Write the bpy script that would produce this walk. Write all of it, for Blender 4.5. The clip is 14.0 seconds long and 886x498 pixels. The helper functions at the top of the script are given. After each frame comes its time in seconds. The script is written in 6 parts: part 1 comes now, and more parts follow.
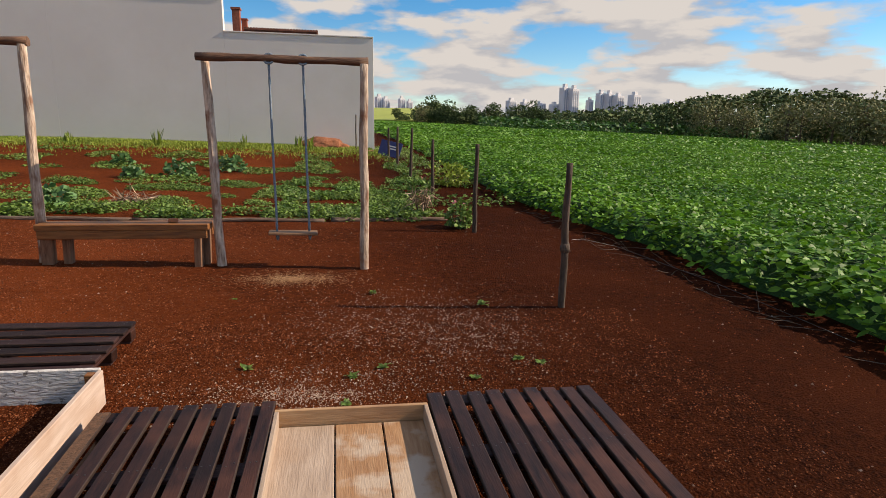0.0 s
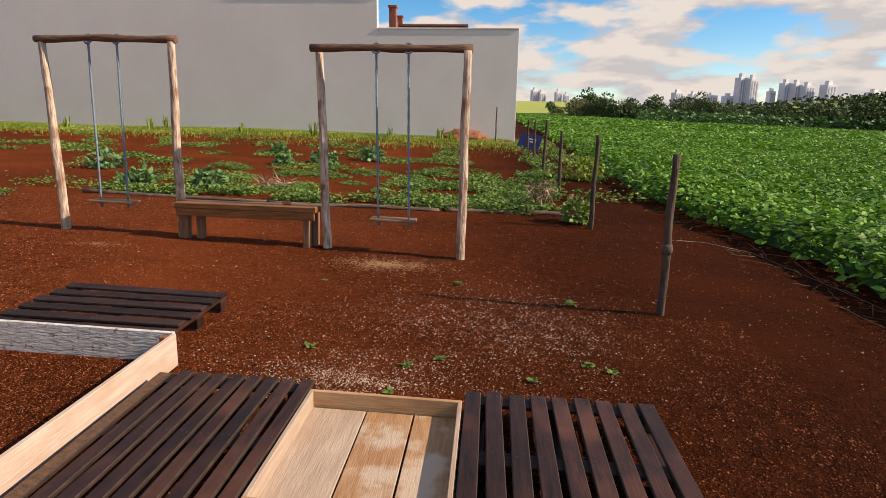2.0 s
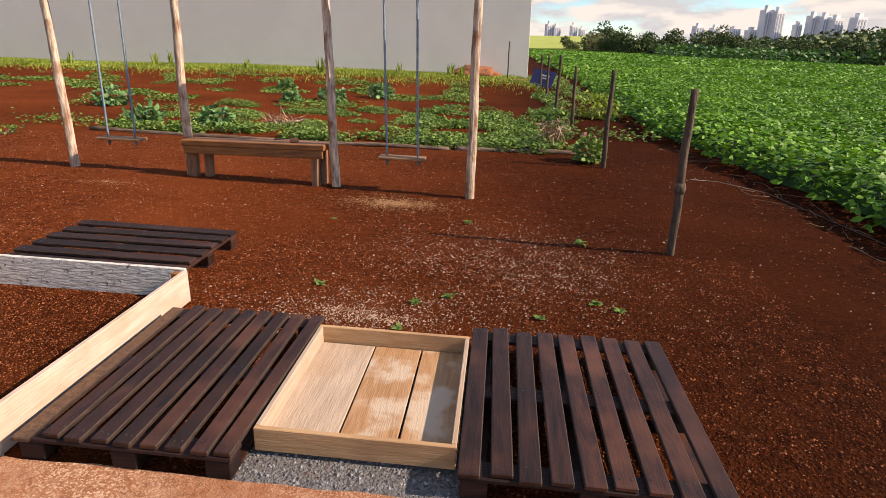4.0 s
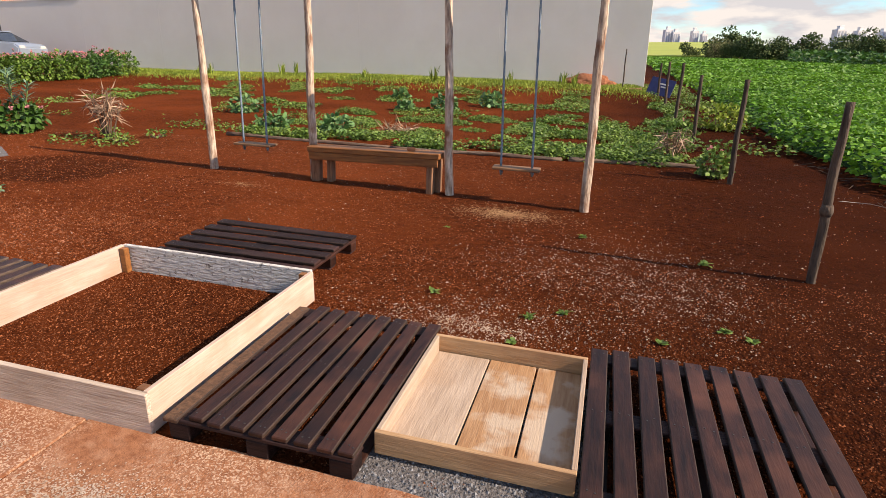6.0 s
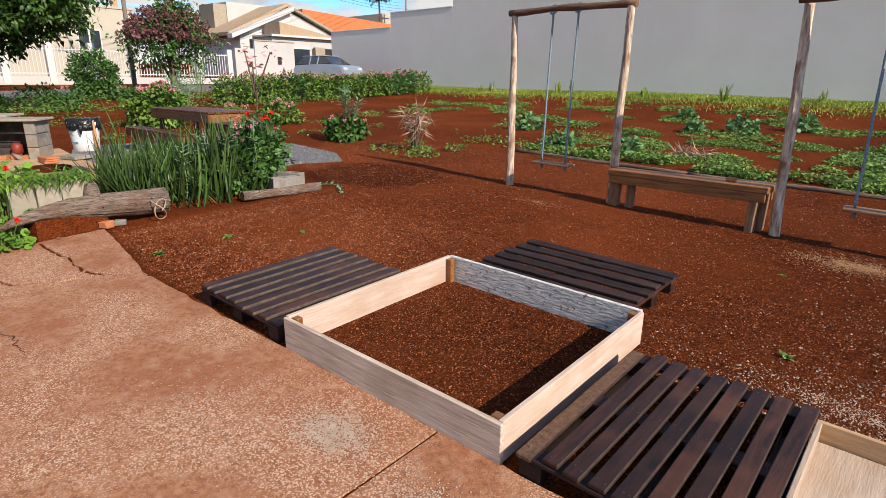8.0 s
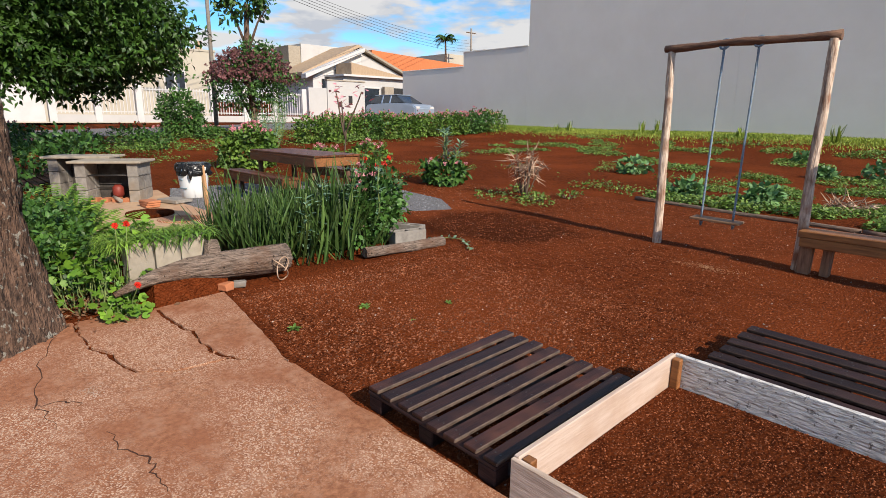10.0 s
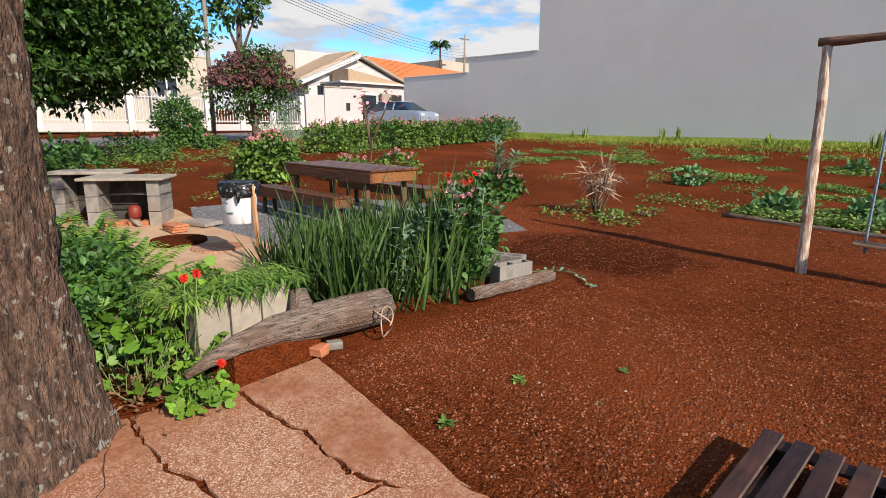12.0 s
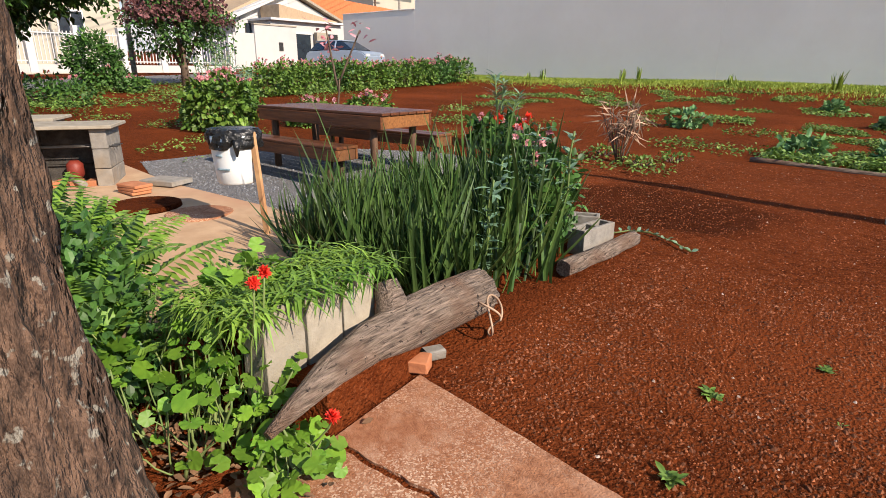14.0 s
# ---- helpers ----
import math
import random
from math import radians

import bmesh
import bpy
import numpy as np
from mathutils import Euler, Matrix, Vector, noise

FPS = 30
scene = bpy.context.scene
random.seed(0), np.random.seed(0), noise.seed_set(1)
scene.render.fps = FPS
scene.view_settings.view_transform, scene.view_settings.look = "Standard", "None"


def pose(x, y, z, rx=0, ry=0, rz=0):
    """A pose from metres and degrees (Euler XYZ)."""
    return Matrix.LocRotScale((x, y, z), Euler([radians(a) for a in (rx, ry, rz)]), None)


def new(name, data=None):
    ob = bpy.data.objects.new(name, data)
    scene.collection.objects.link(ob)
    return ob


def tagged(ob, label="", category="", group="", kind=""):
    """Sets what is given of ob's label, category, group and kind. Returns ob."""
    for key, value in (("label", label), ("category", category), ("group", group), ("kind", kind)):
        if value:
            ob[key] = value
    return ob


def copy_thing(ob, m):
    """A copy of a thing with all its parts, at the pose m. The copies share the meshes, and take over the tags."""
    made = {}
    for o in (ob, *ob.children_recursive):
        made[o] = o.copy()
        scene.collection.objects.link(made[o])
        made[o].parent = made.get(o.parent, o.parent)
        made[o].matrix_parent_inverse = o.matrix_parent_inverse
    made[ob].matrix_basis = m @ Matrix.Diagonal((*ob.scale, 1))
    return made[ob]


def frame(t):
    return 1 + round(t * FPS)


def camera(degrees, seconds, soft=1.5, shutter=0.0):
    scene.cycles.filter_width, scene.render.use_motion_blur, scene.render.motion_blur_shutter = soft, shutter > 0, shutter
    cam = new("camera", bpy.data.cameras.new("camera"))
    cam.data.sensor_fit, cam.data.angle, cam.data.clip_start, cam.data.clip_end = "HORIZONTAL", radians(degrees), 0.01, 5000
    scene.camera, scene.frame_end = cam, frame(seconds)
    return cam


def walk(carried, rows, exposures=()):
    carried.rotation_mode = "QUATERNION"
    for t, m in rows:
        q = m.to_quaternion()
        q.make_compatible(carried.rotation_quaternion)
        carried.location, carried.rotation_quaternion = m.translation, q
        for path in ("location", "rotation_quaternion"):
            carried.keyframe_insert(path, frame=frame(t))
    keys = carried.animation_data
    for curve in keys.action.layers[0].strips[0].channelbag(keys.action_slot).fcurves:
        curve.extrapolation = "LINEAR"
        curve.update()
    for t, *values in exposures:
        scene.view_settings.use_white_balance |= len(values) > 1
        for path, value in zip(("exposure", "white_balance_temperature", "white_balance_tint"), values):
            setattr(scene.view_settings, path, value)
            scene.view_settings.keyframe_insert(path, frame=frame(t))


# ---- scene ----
cam = camera(75.7, 14.0, soft=0.7)
METRES, EYE, TILT, LEAN, TURN = 5.8, 1.5, 0.0, 0.0, -10.6
ROWS = [
    (0.0, 0.0, 0.0, 0.0, 0.16, -11.63, -0.77),
    (0.5, 0.0308, 0.0216, -0.0047, 2.62, -10.51, -0.77),
    (1.0, 0.0588, 0.0344, -0.0043, 7.74, -10.33, -0.84),
    (1.5, 0.0826, 0.0403, -0.0073, 13.68, -11.54, -0.84),
    (2.0, 0.088, 0.0388, -0.0081, 15.25, -12.44, -0.91),
    (2.5, 0.0877, 0.0404, -0.0072, 15.49, -13.78, -0.96),
    (3.0, 0.0897, 0.0414, -0.0087, 15.47, -15.82, -0.91),
    (5.5, 0.0782, 0.0411, -0.0126, 22.72, -19.39, -0.54),
    (6.0, 0.0704, 0.0394, -0.0079, 26.68, -17.78, -0.5),
    (6.5, 0.0628, 0.0373, -0.0089, 31.61, -17.76, -0.51),
    (7.0, 0.0441, 0.0299, -0.0075, 40.4, -17.31, -0.44),
    (7.5, 0.0098, 0.0227, -0.0053, 46.94, -16.55, -0.37),
    (8.0, -0.0303, 0.0142, -0.0038, 51.54, -16.36, -0.37),
    (8.5, -0.0735, 0.0126, -0.0019, 55.43, -14.99, -0.35),
    (9.0, -0.1278, 0.0072, 0.0014, 57.31, -13.65, -0.35),
    (11.5, -0.4623, -0.0747, 0.0087, 55.9, -12.32, -0.22),
    (12.0, -0.5327, -0.0745, 0.0072, 55.31, -12.18, -0.22),
    (12.5, -0.5989, -0.071, 0.0063, 53.36, -12.12, -0.15),
    (13.0, -0.658, -0.0836, 0.0135, 51.67, -13.0, -0.11),
    (13.5, -0.7195, -0.094, 0.0038, 50.09, -14.76, -0.13),
    (14.0, -0.7813, -0.1051, -0.0131, 48.36, -17.4, -0.25),
]
walk(cam, [(t, pose(0, 0, EYE, TILT, LEAN, TURN) @ pose(METRES * x, METRES * y, METRES * z, 90 + pitch, roll, yaw)) for t, x, y, z, yaw, pitch, roll in ROWS],
     [(0.0, 0.13, 7250, 15), (2.5, 0.36, 7550, 18), (5.5, 0.68, 7500, 18), (6.5, 0.46, 7050, 15), (7.5, 0.44, 6650, 12), (9.0, 0.32, 6450, 11), (12.5, 0.48, 6500, 12), (14.0, 0.60, 6700, 12)])

# ---- light ----
SUN_EL, SUN_AZ = radians(32), radians(-4)      # azimuth from +x, counter-clockwise
sun_dir = Vector((math.cos(SUN_EL) * math.cos(SUN_AZ), math.cos(SUN_EL) * math.sin(SUN_AZ), math.sin(SUN_EL)))
sun = new("sun", bpy.data.lights.new("sun", "SUN"))
sun.data.energy, sun.data.angle, sun.data.color = 5.1, radians(0.6), (1.0, 0.885, 0.74)
sun.rotation_euler = sun_dir.to_track_quat("Z", "Y").to_euler()

world = bpy.data.worlds.new("sky")
scene.world = world
world.use_nodes = True
wn, wl = world.node_tree.nodes, world.node_tree.links
wn.clear()
w_out, w_bg = wn.new("ShaderNodeOutputWorld"), wn.new("ShaderNodeBackground")
w_sky = wn.new("ShaderNodeTexSky")
w_sky.sky_type, w_sky.sun_disc = "NISHITA", False
w_sky.sun_elevation, w_sky.sun_rotation = SUN_EL, radians(90) - SUN_AZ
w_sky.air_density, w_sky.dust_density, w_sky.ozone_density = 1.0, 0.15, 3.5
w_co = wn.new("ShaderNodeTexCoord")
w_sep = wn.new("ShaderNodeSeparateXYZ")
wl.new(w_co.outputs["Generated"], w_sep.inputs[0])


def wmath(op, a, b):
    n = wn.new("ShaderNodeMath")
    n.operation = op
    for i, v in enumerate((a, b)):
        if isinstance(v, (int, float)):
            n.inputs[i].default_value = v
        else:
            wl.new(v, n.inputs[i])
    return n.outputs[0]


# heaped clouds in layers: bearing and height stretched into flat-bottomed banks, thicker towards the horizon
w_az = wmath("ARCTAN2", w_sep.outputs[0], w_sep.outputs[1])
w_el = wmath("MAXIMUM", w_sep.outputs[2], 0.0)


def cloud_noise(lift):
    vec = wn.new("ShaderNodeCombineXYZ")
    wl.new(wmath("MULTIPLY", w_az, 5.2), vec.inputs[0])
    wl.new(wmath("MULTIPLY", wmath("POWER", wmath("ADD", w_el, lift), 0.8), 14.0), vec.inputs[1])
    tex = wn.new("ShaderNodeTexNoise")
    tex.inputs["Scale"].default_value, tex.inputs["Detail"].default_value, tex.inputs["Roughness"].default_value = 1.25, 7, 0.5
    wl.new(vec.outputs[0], tex.inputs["Vector"])
    return tex.outputs["Fac"]


w_n = cloud_noise(0.0)
w_low = wmath("MULTIPLY", wmath("MAXIMUM", wmath("SUBTRACT", 0.22, w_el), 0.0), 0.55)
w_ramp = wn.new("ShaderNodeValToRGB")
w_ramp.color_ramp.elements[0].position, w_ramp.color_ramp.elements[1].position = 0.465, 0.565
wl.new(wmath("ADD", w_n, w_low), w_ramp.inputs[0])
w_cl = wn.new("ShaderNodeValToRGB")
w_cl.color_ramp.elements[0].position, w_cl.color_ramp.elements[1].position = 0.30, 0.66
w_cl.color_ramp.elements[0].color, w_cl.color_ramp.elements[1].color = (7.8, 8.3, 9.1, 1), (10.9, 10.9, 10.8, 1)
wl.new(wmath("ADD", wmath("MULTIPLY", wmath("SUBTRACT", w_n, cloud_noise(0.028)), 3.2), 0.5), w_cl.inputs[0])
w_mix = wn.new("ShaderNodeMixRGB")
wl.new(w_ramp.outputs[0], w_mix.inputs[0])
w_sat = wn.new("ShaderNodeHueSaturation")
w_sat.inputs["Saturation"].default_value, w_sat.inputs["Value"].default_value = 1.42, 2.5
wl.new(w_sky.outputs[0], w_sat.inputs["Color"])
wl.new(w_sat.outputs[0], w_mix.inputs[1])
wl.new(w_cl.outputs[0], w_mix.inputs[2])
wl.new(w_mix.outputs[0], w_bg.inputs[0])
w_bg.inputs[1].default_value = 0.056
wl.new(w_bg.outputs[0], w_out.inputs[0])


# ---- materials ----
def mat(name, c1, c2, scale=8.0, rough=0.8, bump=0.2, stretch=(1, 1, 1), detail=6, fine=60.0, c3=None, big=0.6, vary=0.0,
        metal=0.0, island=0.0, dist=0.01, translucent=0.0, spec=0.4, big_at=(0.5, 0.72), speck=None):
    """Noise between c1 and c2, large stains of c3, fine bump; vary/island: brightness change per object or loose piece."""
    m = bpy.data.materials.new(name)
    m.use_nodes = True
    n, l = m.node_tree.nodes, m.node_tree.links
    b = n["Principled BSDF"]
    co, mp = n.new("ShaderNodeTexCoord"), n.new("ShaderNodeMapping")
    mp.inputs["Scale"].default_value = stretch
    l.new(co.outputs["Object"], mp.inputs[0])
    info = n.new("ShaderNodeObjectInfo")
    if vary:
        ofs = n.new("ShaderNodeVectorMath")
        ofs.operation = "SCALE"
        ofs.inputs[0].default_value = (7.3, 3.1, 5.7)
        l.new(info.outputs["Random"], ofs.inputs["Scale"])
        l.new(ofs.outputs[0], mp.inputs["Location"])
    t = n.new("ShaderNodeTexNoise")
    t.inputs["Scale"].default_value, t.inputs["Detail"].default_value, t.inputs["Roughness"].default_value = scale, detail, 0.62
    l.new(mp.outputs[0], t.inputs["Vector"])
    r = n.new("ShaderNodeValToRGB")
    r.color_ramp.elements[0].position, r.color_ramp.elements[1].position = 0.32, 0.68
    r.color_ramp.elements[0].color, r.color_ramp.elements[1].color = (*c1, 1), (*c2, 1)
    l.new(t.outputs["Fac"], r.inputs[0])
    col = r.outputs[0]
    if c3:
        g = n.new("ShaderNodeTexNoise")
        g.inputs["Scale"].default_value, g.inputs["Detail"].default_value = big, 5
        l.new(co.outputs["Object"], g.inputs["Vector"])
        gr = n.new("ShaderNodeValToRGB")
        gr.color_ramp.elements[0].position, gr.color_ramp.elements[1].position = big_at
        l.new(g.outputs["Fac"], gr.inputs[0])
        mx = n.new("ShaderNodeMixRGB")
        mx.inputs[2].default_value = (*c3, 1)
        l.new(gr.outputs[0], mx.inputs[0])
        l.new(col, mx.inputs[1])
        col = mx.outputs[0]
    if speck:
        sc, s_at, s_col = speck
        s = n.new("ShaderNodeTexNoise")
        s.inputs["Scale"].default_value, s.inputs["Detail"].default_value, s.inputs["Roughness"].default_value = sc, 3, 0.7
        l.new(co.outputs["Object"], s.inputs["Vector"])
        sr = n.new("ShaderNodeValToRGB")
        sr.color_ramp.elements[0].position, sr.color_ramp.elements[1].position = s_at
        l.new(s.outputs["Fac"], sr.inputs[0])
        sx = n.new("ShaderNodeMixRGB")
        sx.inputs[2].default_value = (*s_col, 1)
        l.new(sr.outputs[0], sx.inputs[0])
        l.new(col, sx.inputs[1])
        col = sx.outputs[0]
    if vary or island:
        hs = n.new("ShaderNodeHueSaturation")
        k = n.new("ShaderNodeMapRange")
        k.inputs["To Min"].default_value, k.inputs["To Max"].default_value = 1 - (vary or island), 1 + (vary or island)
        if island:
            geo = n.new("ShaderNodeNewGeometry")
            l.new(geo.outputs["Random Per Island"], k.inputs[0])
        else:
            l.new(info.outputs["Random"], k.inputs[0])
        l.new(k.outputs[0], hs.inputs["Value"])
        l.new(col, hs.inputs["Color"])
        col = hs.outputs[0]
    l.new(col, b.inputs["Base Color"])
    b.inputs["Roughness"].default_value, b.inputs["Metallic"].default_value = rough, metal
    b.inputs["Specular IOR Level"].default_value = spec
    if bump:
        f = n.new("ShaderNodeTexNoise")
        f.inputs["Scale"].default_value, f.inputs["Detail"].default_value = fine, 4
        l.new(mp.outputs[0], f.inputs["Vector"])
        bp = n.new("ShaderNodeBump")
        bp.inputs["Strength"].default_value, bp.inputs["Distance"].default_value = bump, dist
        l.new(f.outputs["Fac"], bp.inputs["Height"])
        l.new(bp.outputs[0], b.inputs["Normal"])
    if translucent:
        tr, ms = n.new("ShaderNodeBsdfTranslucent"), n.new("ShaderNodeMixShader")
        l.new(col, tr.inputs[0])
        ms.inputs[0].default_value = translucent
        l.new(b.outputs[0], ms.inputs[1])
        l.new(tr.outputs[0], ms.inputs[2])
        l.new(ms.outputs[0], n["Material Output"].inputs["Surface"])
    return m


SOIL = mat("red_soil", (0.049, 0.0095, 0.0025), (0.162, 0.0365, 0.0098), 16, 0.95, 1.0, fine=60, c3=(0.182, 0.041, 0.0112), big=0.55, big_at=(0.44, 0.70), dist=0.04, spec=0.03, detail=10, speck=(70, (0.52, 0.70), (0.225, 0.066, 0.024)))
SOIL_PEBBLE = mat("soil_pebbles", (0.090, 0.0235, 0.0082), (0.28, 0.098, 0.043), 30, 0.9, 0, island=0.6, spec=0.12)
GREY_PEBBLE = mat("grey_pebbles", (0.18, 0.12, 0.09), (0.42, 0.33, 0.27), 30, 0.85, 0, island=0.5, spec=0.3)
BLUE_GRAVEL = mat("blue_grey_gravel", (0.075, 0.080, 0.088), (0.23, 0.235, 0.25), 40, 0.8, 0, island=0.5, spec=0.3)
# the ground: colour darkened towards the field, for its look against the sun
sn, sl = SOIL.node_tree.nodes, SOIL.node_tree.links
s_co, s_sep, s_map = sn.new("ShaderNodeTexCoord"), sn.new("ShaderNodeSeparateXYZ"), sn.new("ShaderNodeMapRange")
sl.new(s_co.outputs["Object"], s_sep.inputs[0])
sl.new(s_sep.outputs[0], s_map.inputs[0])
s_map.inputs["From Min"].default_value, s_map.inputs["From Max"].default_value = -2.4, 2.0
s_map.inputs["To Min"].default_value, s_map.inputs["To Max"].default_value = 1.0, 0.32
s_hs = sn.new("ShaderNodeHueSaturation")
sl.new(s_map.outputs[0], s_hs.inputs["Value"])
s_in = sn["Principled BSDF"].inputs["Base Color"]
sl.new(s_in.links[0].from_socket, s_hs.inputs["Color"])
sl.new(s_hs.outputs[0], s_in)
CHIP = mat("bark_chips", (0.088, 0.027, 0.0115), (0.26, 0.105, 0.055), 20, 0.9, 0, island=0.55, spec=0.1)
# a darker patch in the soil colour beside the flower bed
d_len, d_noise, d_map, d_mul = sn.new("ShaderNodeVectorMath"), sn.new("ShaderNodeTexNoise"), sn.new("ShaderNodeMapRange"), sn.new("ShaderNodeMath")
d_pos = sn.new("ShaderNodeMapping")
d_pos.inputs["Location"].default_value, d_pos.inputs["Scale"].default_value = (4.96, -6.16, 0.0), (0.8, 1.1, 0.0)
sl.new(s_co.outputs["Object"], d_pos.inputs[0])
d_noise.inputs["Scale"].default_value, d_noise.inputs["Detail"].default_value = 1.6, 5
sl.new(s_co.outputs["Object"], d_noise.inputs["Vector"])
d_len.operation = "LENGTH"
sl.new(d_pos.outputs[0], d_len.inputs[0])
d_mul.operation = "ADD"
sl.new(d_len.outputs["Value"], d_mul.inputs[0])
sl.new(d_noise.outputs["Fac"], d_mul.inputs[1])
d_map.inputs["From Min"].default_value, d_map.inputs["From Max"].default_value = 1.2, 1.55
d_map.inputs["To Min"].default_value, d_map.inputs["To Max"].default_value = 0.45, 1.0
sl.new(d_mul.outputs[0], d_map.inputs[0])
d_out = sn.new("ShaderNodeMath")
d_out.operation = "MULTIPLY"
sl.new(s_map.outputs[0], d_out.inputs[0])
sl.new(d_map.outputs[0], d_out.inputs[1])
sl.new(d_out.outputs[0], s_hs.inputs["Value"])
GRAVEL_BED = mat("gravel_bed", (0.06, 0.055, 0.055), (0.22, 0.21, 0.21), 60, 0.9, 1.0, fine=90, dist=0.02)
CONCRETE = mat("stained_concrete", (0.200, 0.074, 0.032), (0.395, 0.176, 0.088), 34, 0.92, 0.6, fine=130, c3=(0.270, 0.096, 0.042), big=1.1, dist=0.010, detail=10, big_at=(0.42, 0.72), speck=(9, (0.50, 0.72), (0.375, 0.192, 0.113)))
# pale grit showing where the concrete's skin has worn off
cn, cl = CONCRETE.node_tree.nodes, CONCRETE.node_tree.links
c_co, c_vor, c_big = cn.new("ShaderNodeTexCoord"), cn.new("ShaderNodeTexVoronoi"), cn.new("ShaderNodeTexNoise")
c_vor.inputs["Scale"].default_value, c_big.inputs["Scale"].default_value, c_big.inputs["Detail"].default_value = 150, 1.3, 7
cl.new(c_co.outputs["Object"], c_vor.inputs["Vector"])
cl.new(c_co.outputs["Object"], c_big.inputs["Vector"])
c_sep, c_cell, c_worn, c_mul = cn.new("ShaderNodeSeparateColor"), cn.new("ShaderNodeValToRGB"), cn.new("ShaderNodeValToRGB"), cn.new("ShaderNodeMath")
c_mul.operation = "MULTIPLY"
cl.new(c_vor.outputs["Color"], c_sep.inputs[0])
cl.new(c_sep.outputs[0], c_cell.inputs[0])
c_cell.color_ramp.elements[0].position, c_cell.color_ramp.elements[1].position = 0.55, 0.9
cl.new(c_big.outputs["Fac"], c_worn.inputs[0])
c_worn.color_ramp.elements[0].position, c_worn.color_ramp.elements[1].position = 0.41, 0.57
cl.new(c_cell.outputs[0], c_mul.inputs[0])
cl.new(c_worn.outputs[0], c_mul.inputs[1])
c_mix = cn.new("ShaderNodeMixRGB")
c_mix.inputs[2].default_value = (0.56, 0.375, 0.26, 1)
cl.new(c_mul.outputs[0], c_mix.inputs[0])
c_in = cn["Principled BSDF"].inputs["Base Color"]
cl.new(c_in.links[0].from_socket, c_mix.inputs[1])
cl.new(c_mix.outputs[0], c_in)
PATIO = mat("tan_concrete", (0.38, 0.24, 0.14), (0.50, 0.34, 0.21), 4, 0.9, 0.3, fine=90, c3=(0.40, 0.22, 0.13), big=1.1, dist=0.004)
RENDERED = mat("painted_render", (0.79, 0.735, 0.65), (0.84, 0.79, 0.71), 0.7, 0.85, 0.15, fine=45, c3=(0.75, 0.70, 0.63), big=0.16, dist=0.01, big_at=(0.45, 0.8))
PALLET = mat("dark_stained_pallet", (0.0095, 0.0040, 0.0032), (0.040, 0.0150, 0.0100), 6, 0.5, 0.2, stretch=(7, 0.8, 7), fine=22, vary=0.5, c3=(0.085, 0.032, 0.018), big=3.4, spec=0.3, big_at=(0.5, 0.8))
PALLET_X = mat("dark_stained_slat", (0.008, 0.004, 0.0042), (0.034, 0.0165, 0.0155), 9, 0.65, 0.35, stretch=(0.7, 9, 9), fine=22, vary=0.5, c3=(0.055, 0.027, 0.023), big=2.2, spec=0.22)
PINE = mat("pale_pine", (0.44, 0.325, 0.255), (0.57, 0.445, 0.365), 5, 0.75, 0.3, stretch=(8, 0.7, 8), fine=18, vary=0.08, c3=(0.42, 0.285, 0.20), big=3.0, big_at=(0.5, 0.75))
TRAYWOOD = mat("dull_pine", (0.33, 0.245, 0.18), (0.46, 0.355, 0.27), 5, 0.75, 0.3, stretch=(8, 0.7, 8), fine=18, vary=0.08, c3=(0.36, 0.25, 0.17), big=3.0)
PINE_STAINED = mat("stained_pine", (0.27, 0.135, 0.060), (0.41, 0.245, 0.130), 5, 0.7, 0.3, stretch=(8, 0.7, 8), fine=18, vary=0.12, c3=(0.44, 0.34, 0.25), big=5.5, big_at=(0.50, 0.62))
PINE_X = mat("pale_pine_cross", (0.36, 0.215, 0.105), (0.48, 0.305, 0.165), 5, 0.7, 0.3, stretch=(0.7, 8, 8), fine=18, vary=0.15, c3=(0.30, 0.165, 0.085), big=2.2)
GREYWOOD = mat("weathered_board", (0.36, 0.275, 0.21), (0.66, 0.55, 0.45), 6, 0.85, 0.7, stretch=(0.6, 6, 9), fine=16, c3=(0.34, 0.25, 0.18), big=1.2, vary=0.1, dist=0.012)
SILVERWOOD = mat("silvered_board", (0.42, 0.40, 0.37), (0.80, 0.775, 0.73), 9, 0.8, 1.0, stretch=(1.6, 6, 7), fine=11, dist=0.02, detail=9, speck=(26, (0.60, 0.66), (0.20, 0.18, 0.16)))
POST = mat("barked_eucalyptus", (0.20, 0.115, 0.072), (0.74, 0.60, 0.47), 7, 0.8, 0.8, stretch=(5, 5, 0.8), fine=18, c3=(0.24, 0.105, 0.055), big=4.5, vary=0.12, dist=0.015, big_at=(0.52, 0.68))
BEAM = mat("brown_round_timber", (0.07, 0.034, 0.02), (0.22, 0.12, 0.07), 7, 0.7, 0.8, stretch=(0.8, 5, 5), fine=18, dist=0.012)
FENCEPOST = mat("old_fence_post", (0.026, 0.018, 0.013), (0.115, 0.080, 0.058), 7, 0.9, 0.9, stretch=(5, 5, 0.7), fine=20, vary=0.25, dist=0.015)
BENCHWOOD = mat("varnished_beam", (0.15, 0.055, 0.016), (0.33, 0.135, 0.040), 5, 0.5, 0.35, stretch=(0.6, 7, 7), fine=20, vary=0.2, c3=(0.09, 0.04, 0.02), big=1.6)
LEGWOOD = mat("dark_leg_wood", (0.045, 0.023, 0.013), (0.135, 0.070, 0.038), 6, 0.75, 0.5, stretch=(6, 6, 0.7), fine=20, vary=0.2)
ROPE = mat("blue_white_rope", (0.03, 0.12, 0.22), (0.34, 0.38, 0.40), 90, 0.8, 0.4, fine=160)
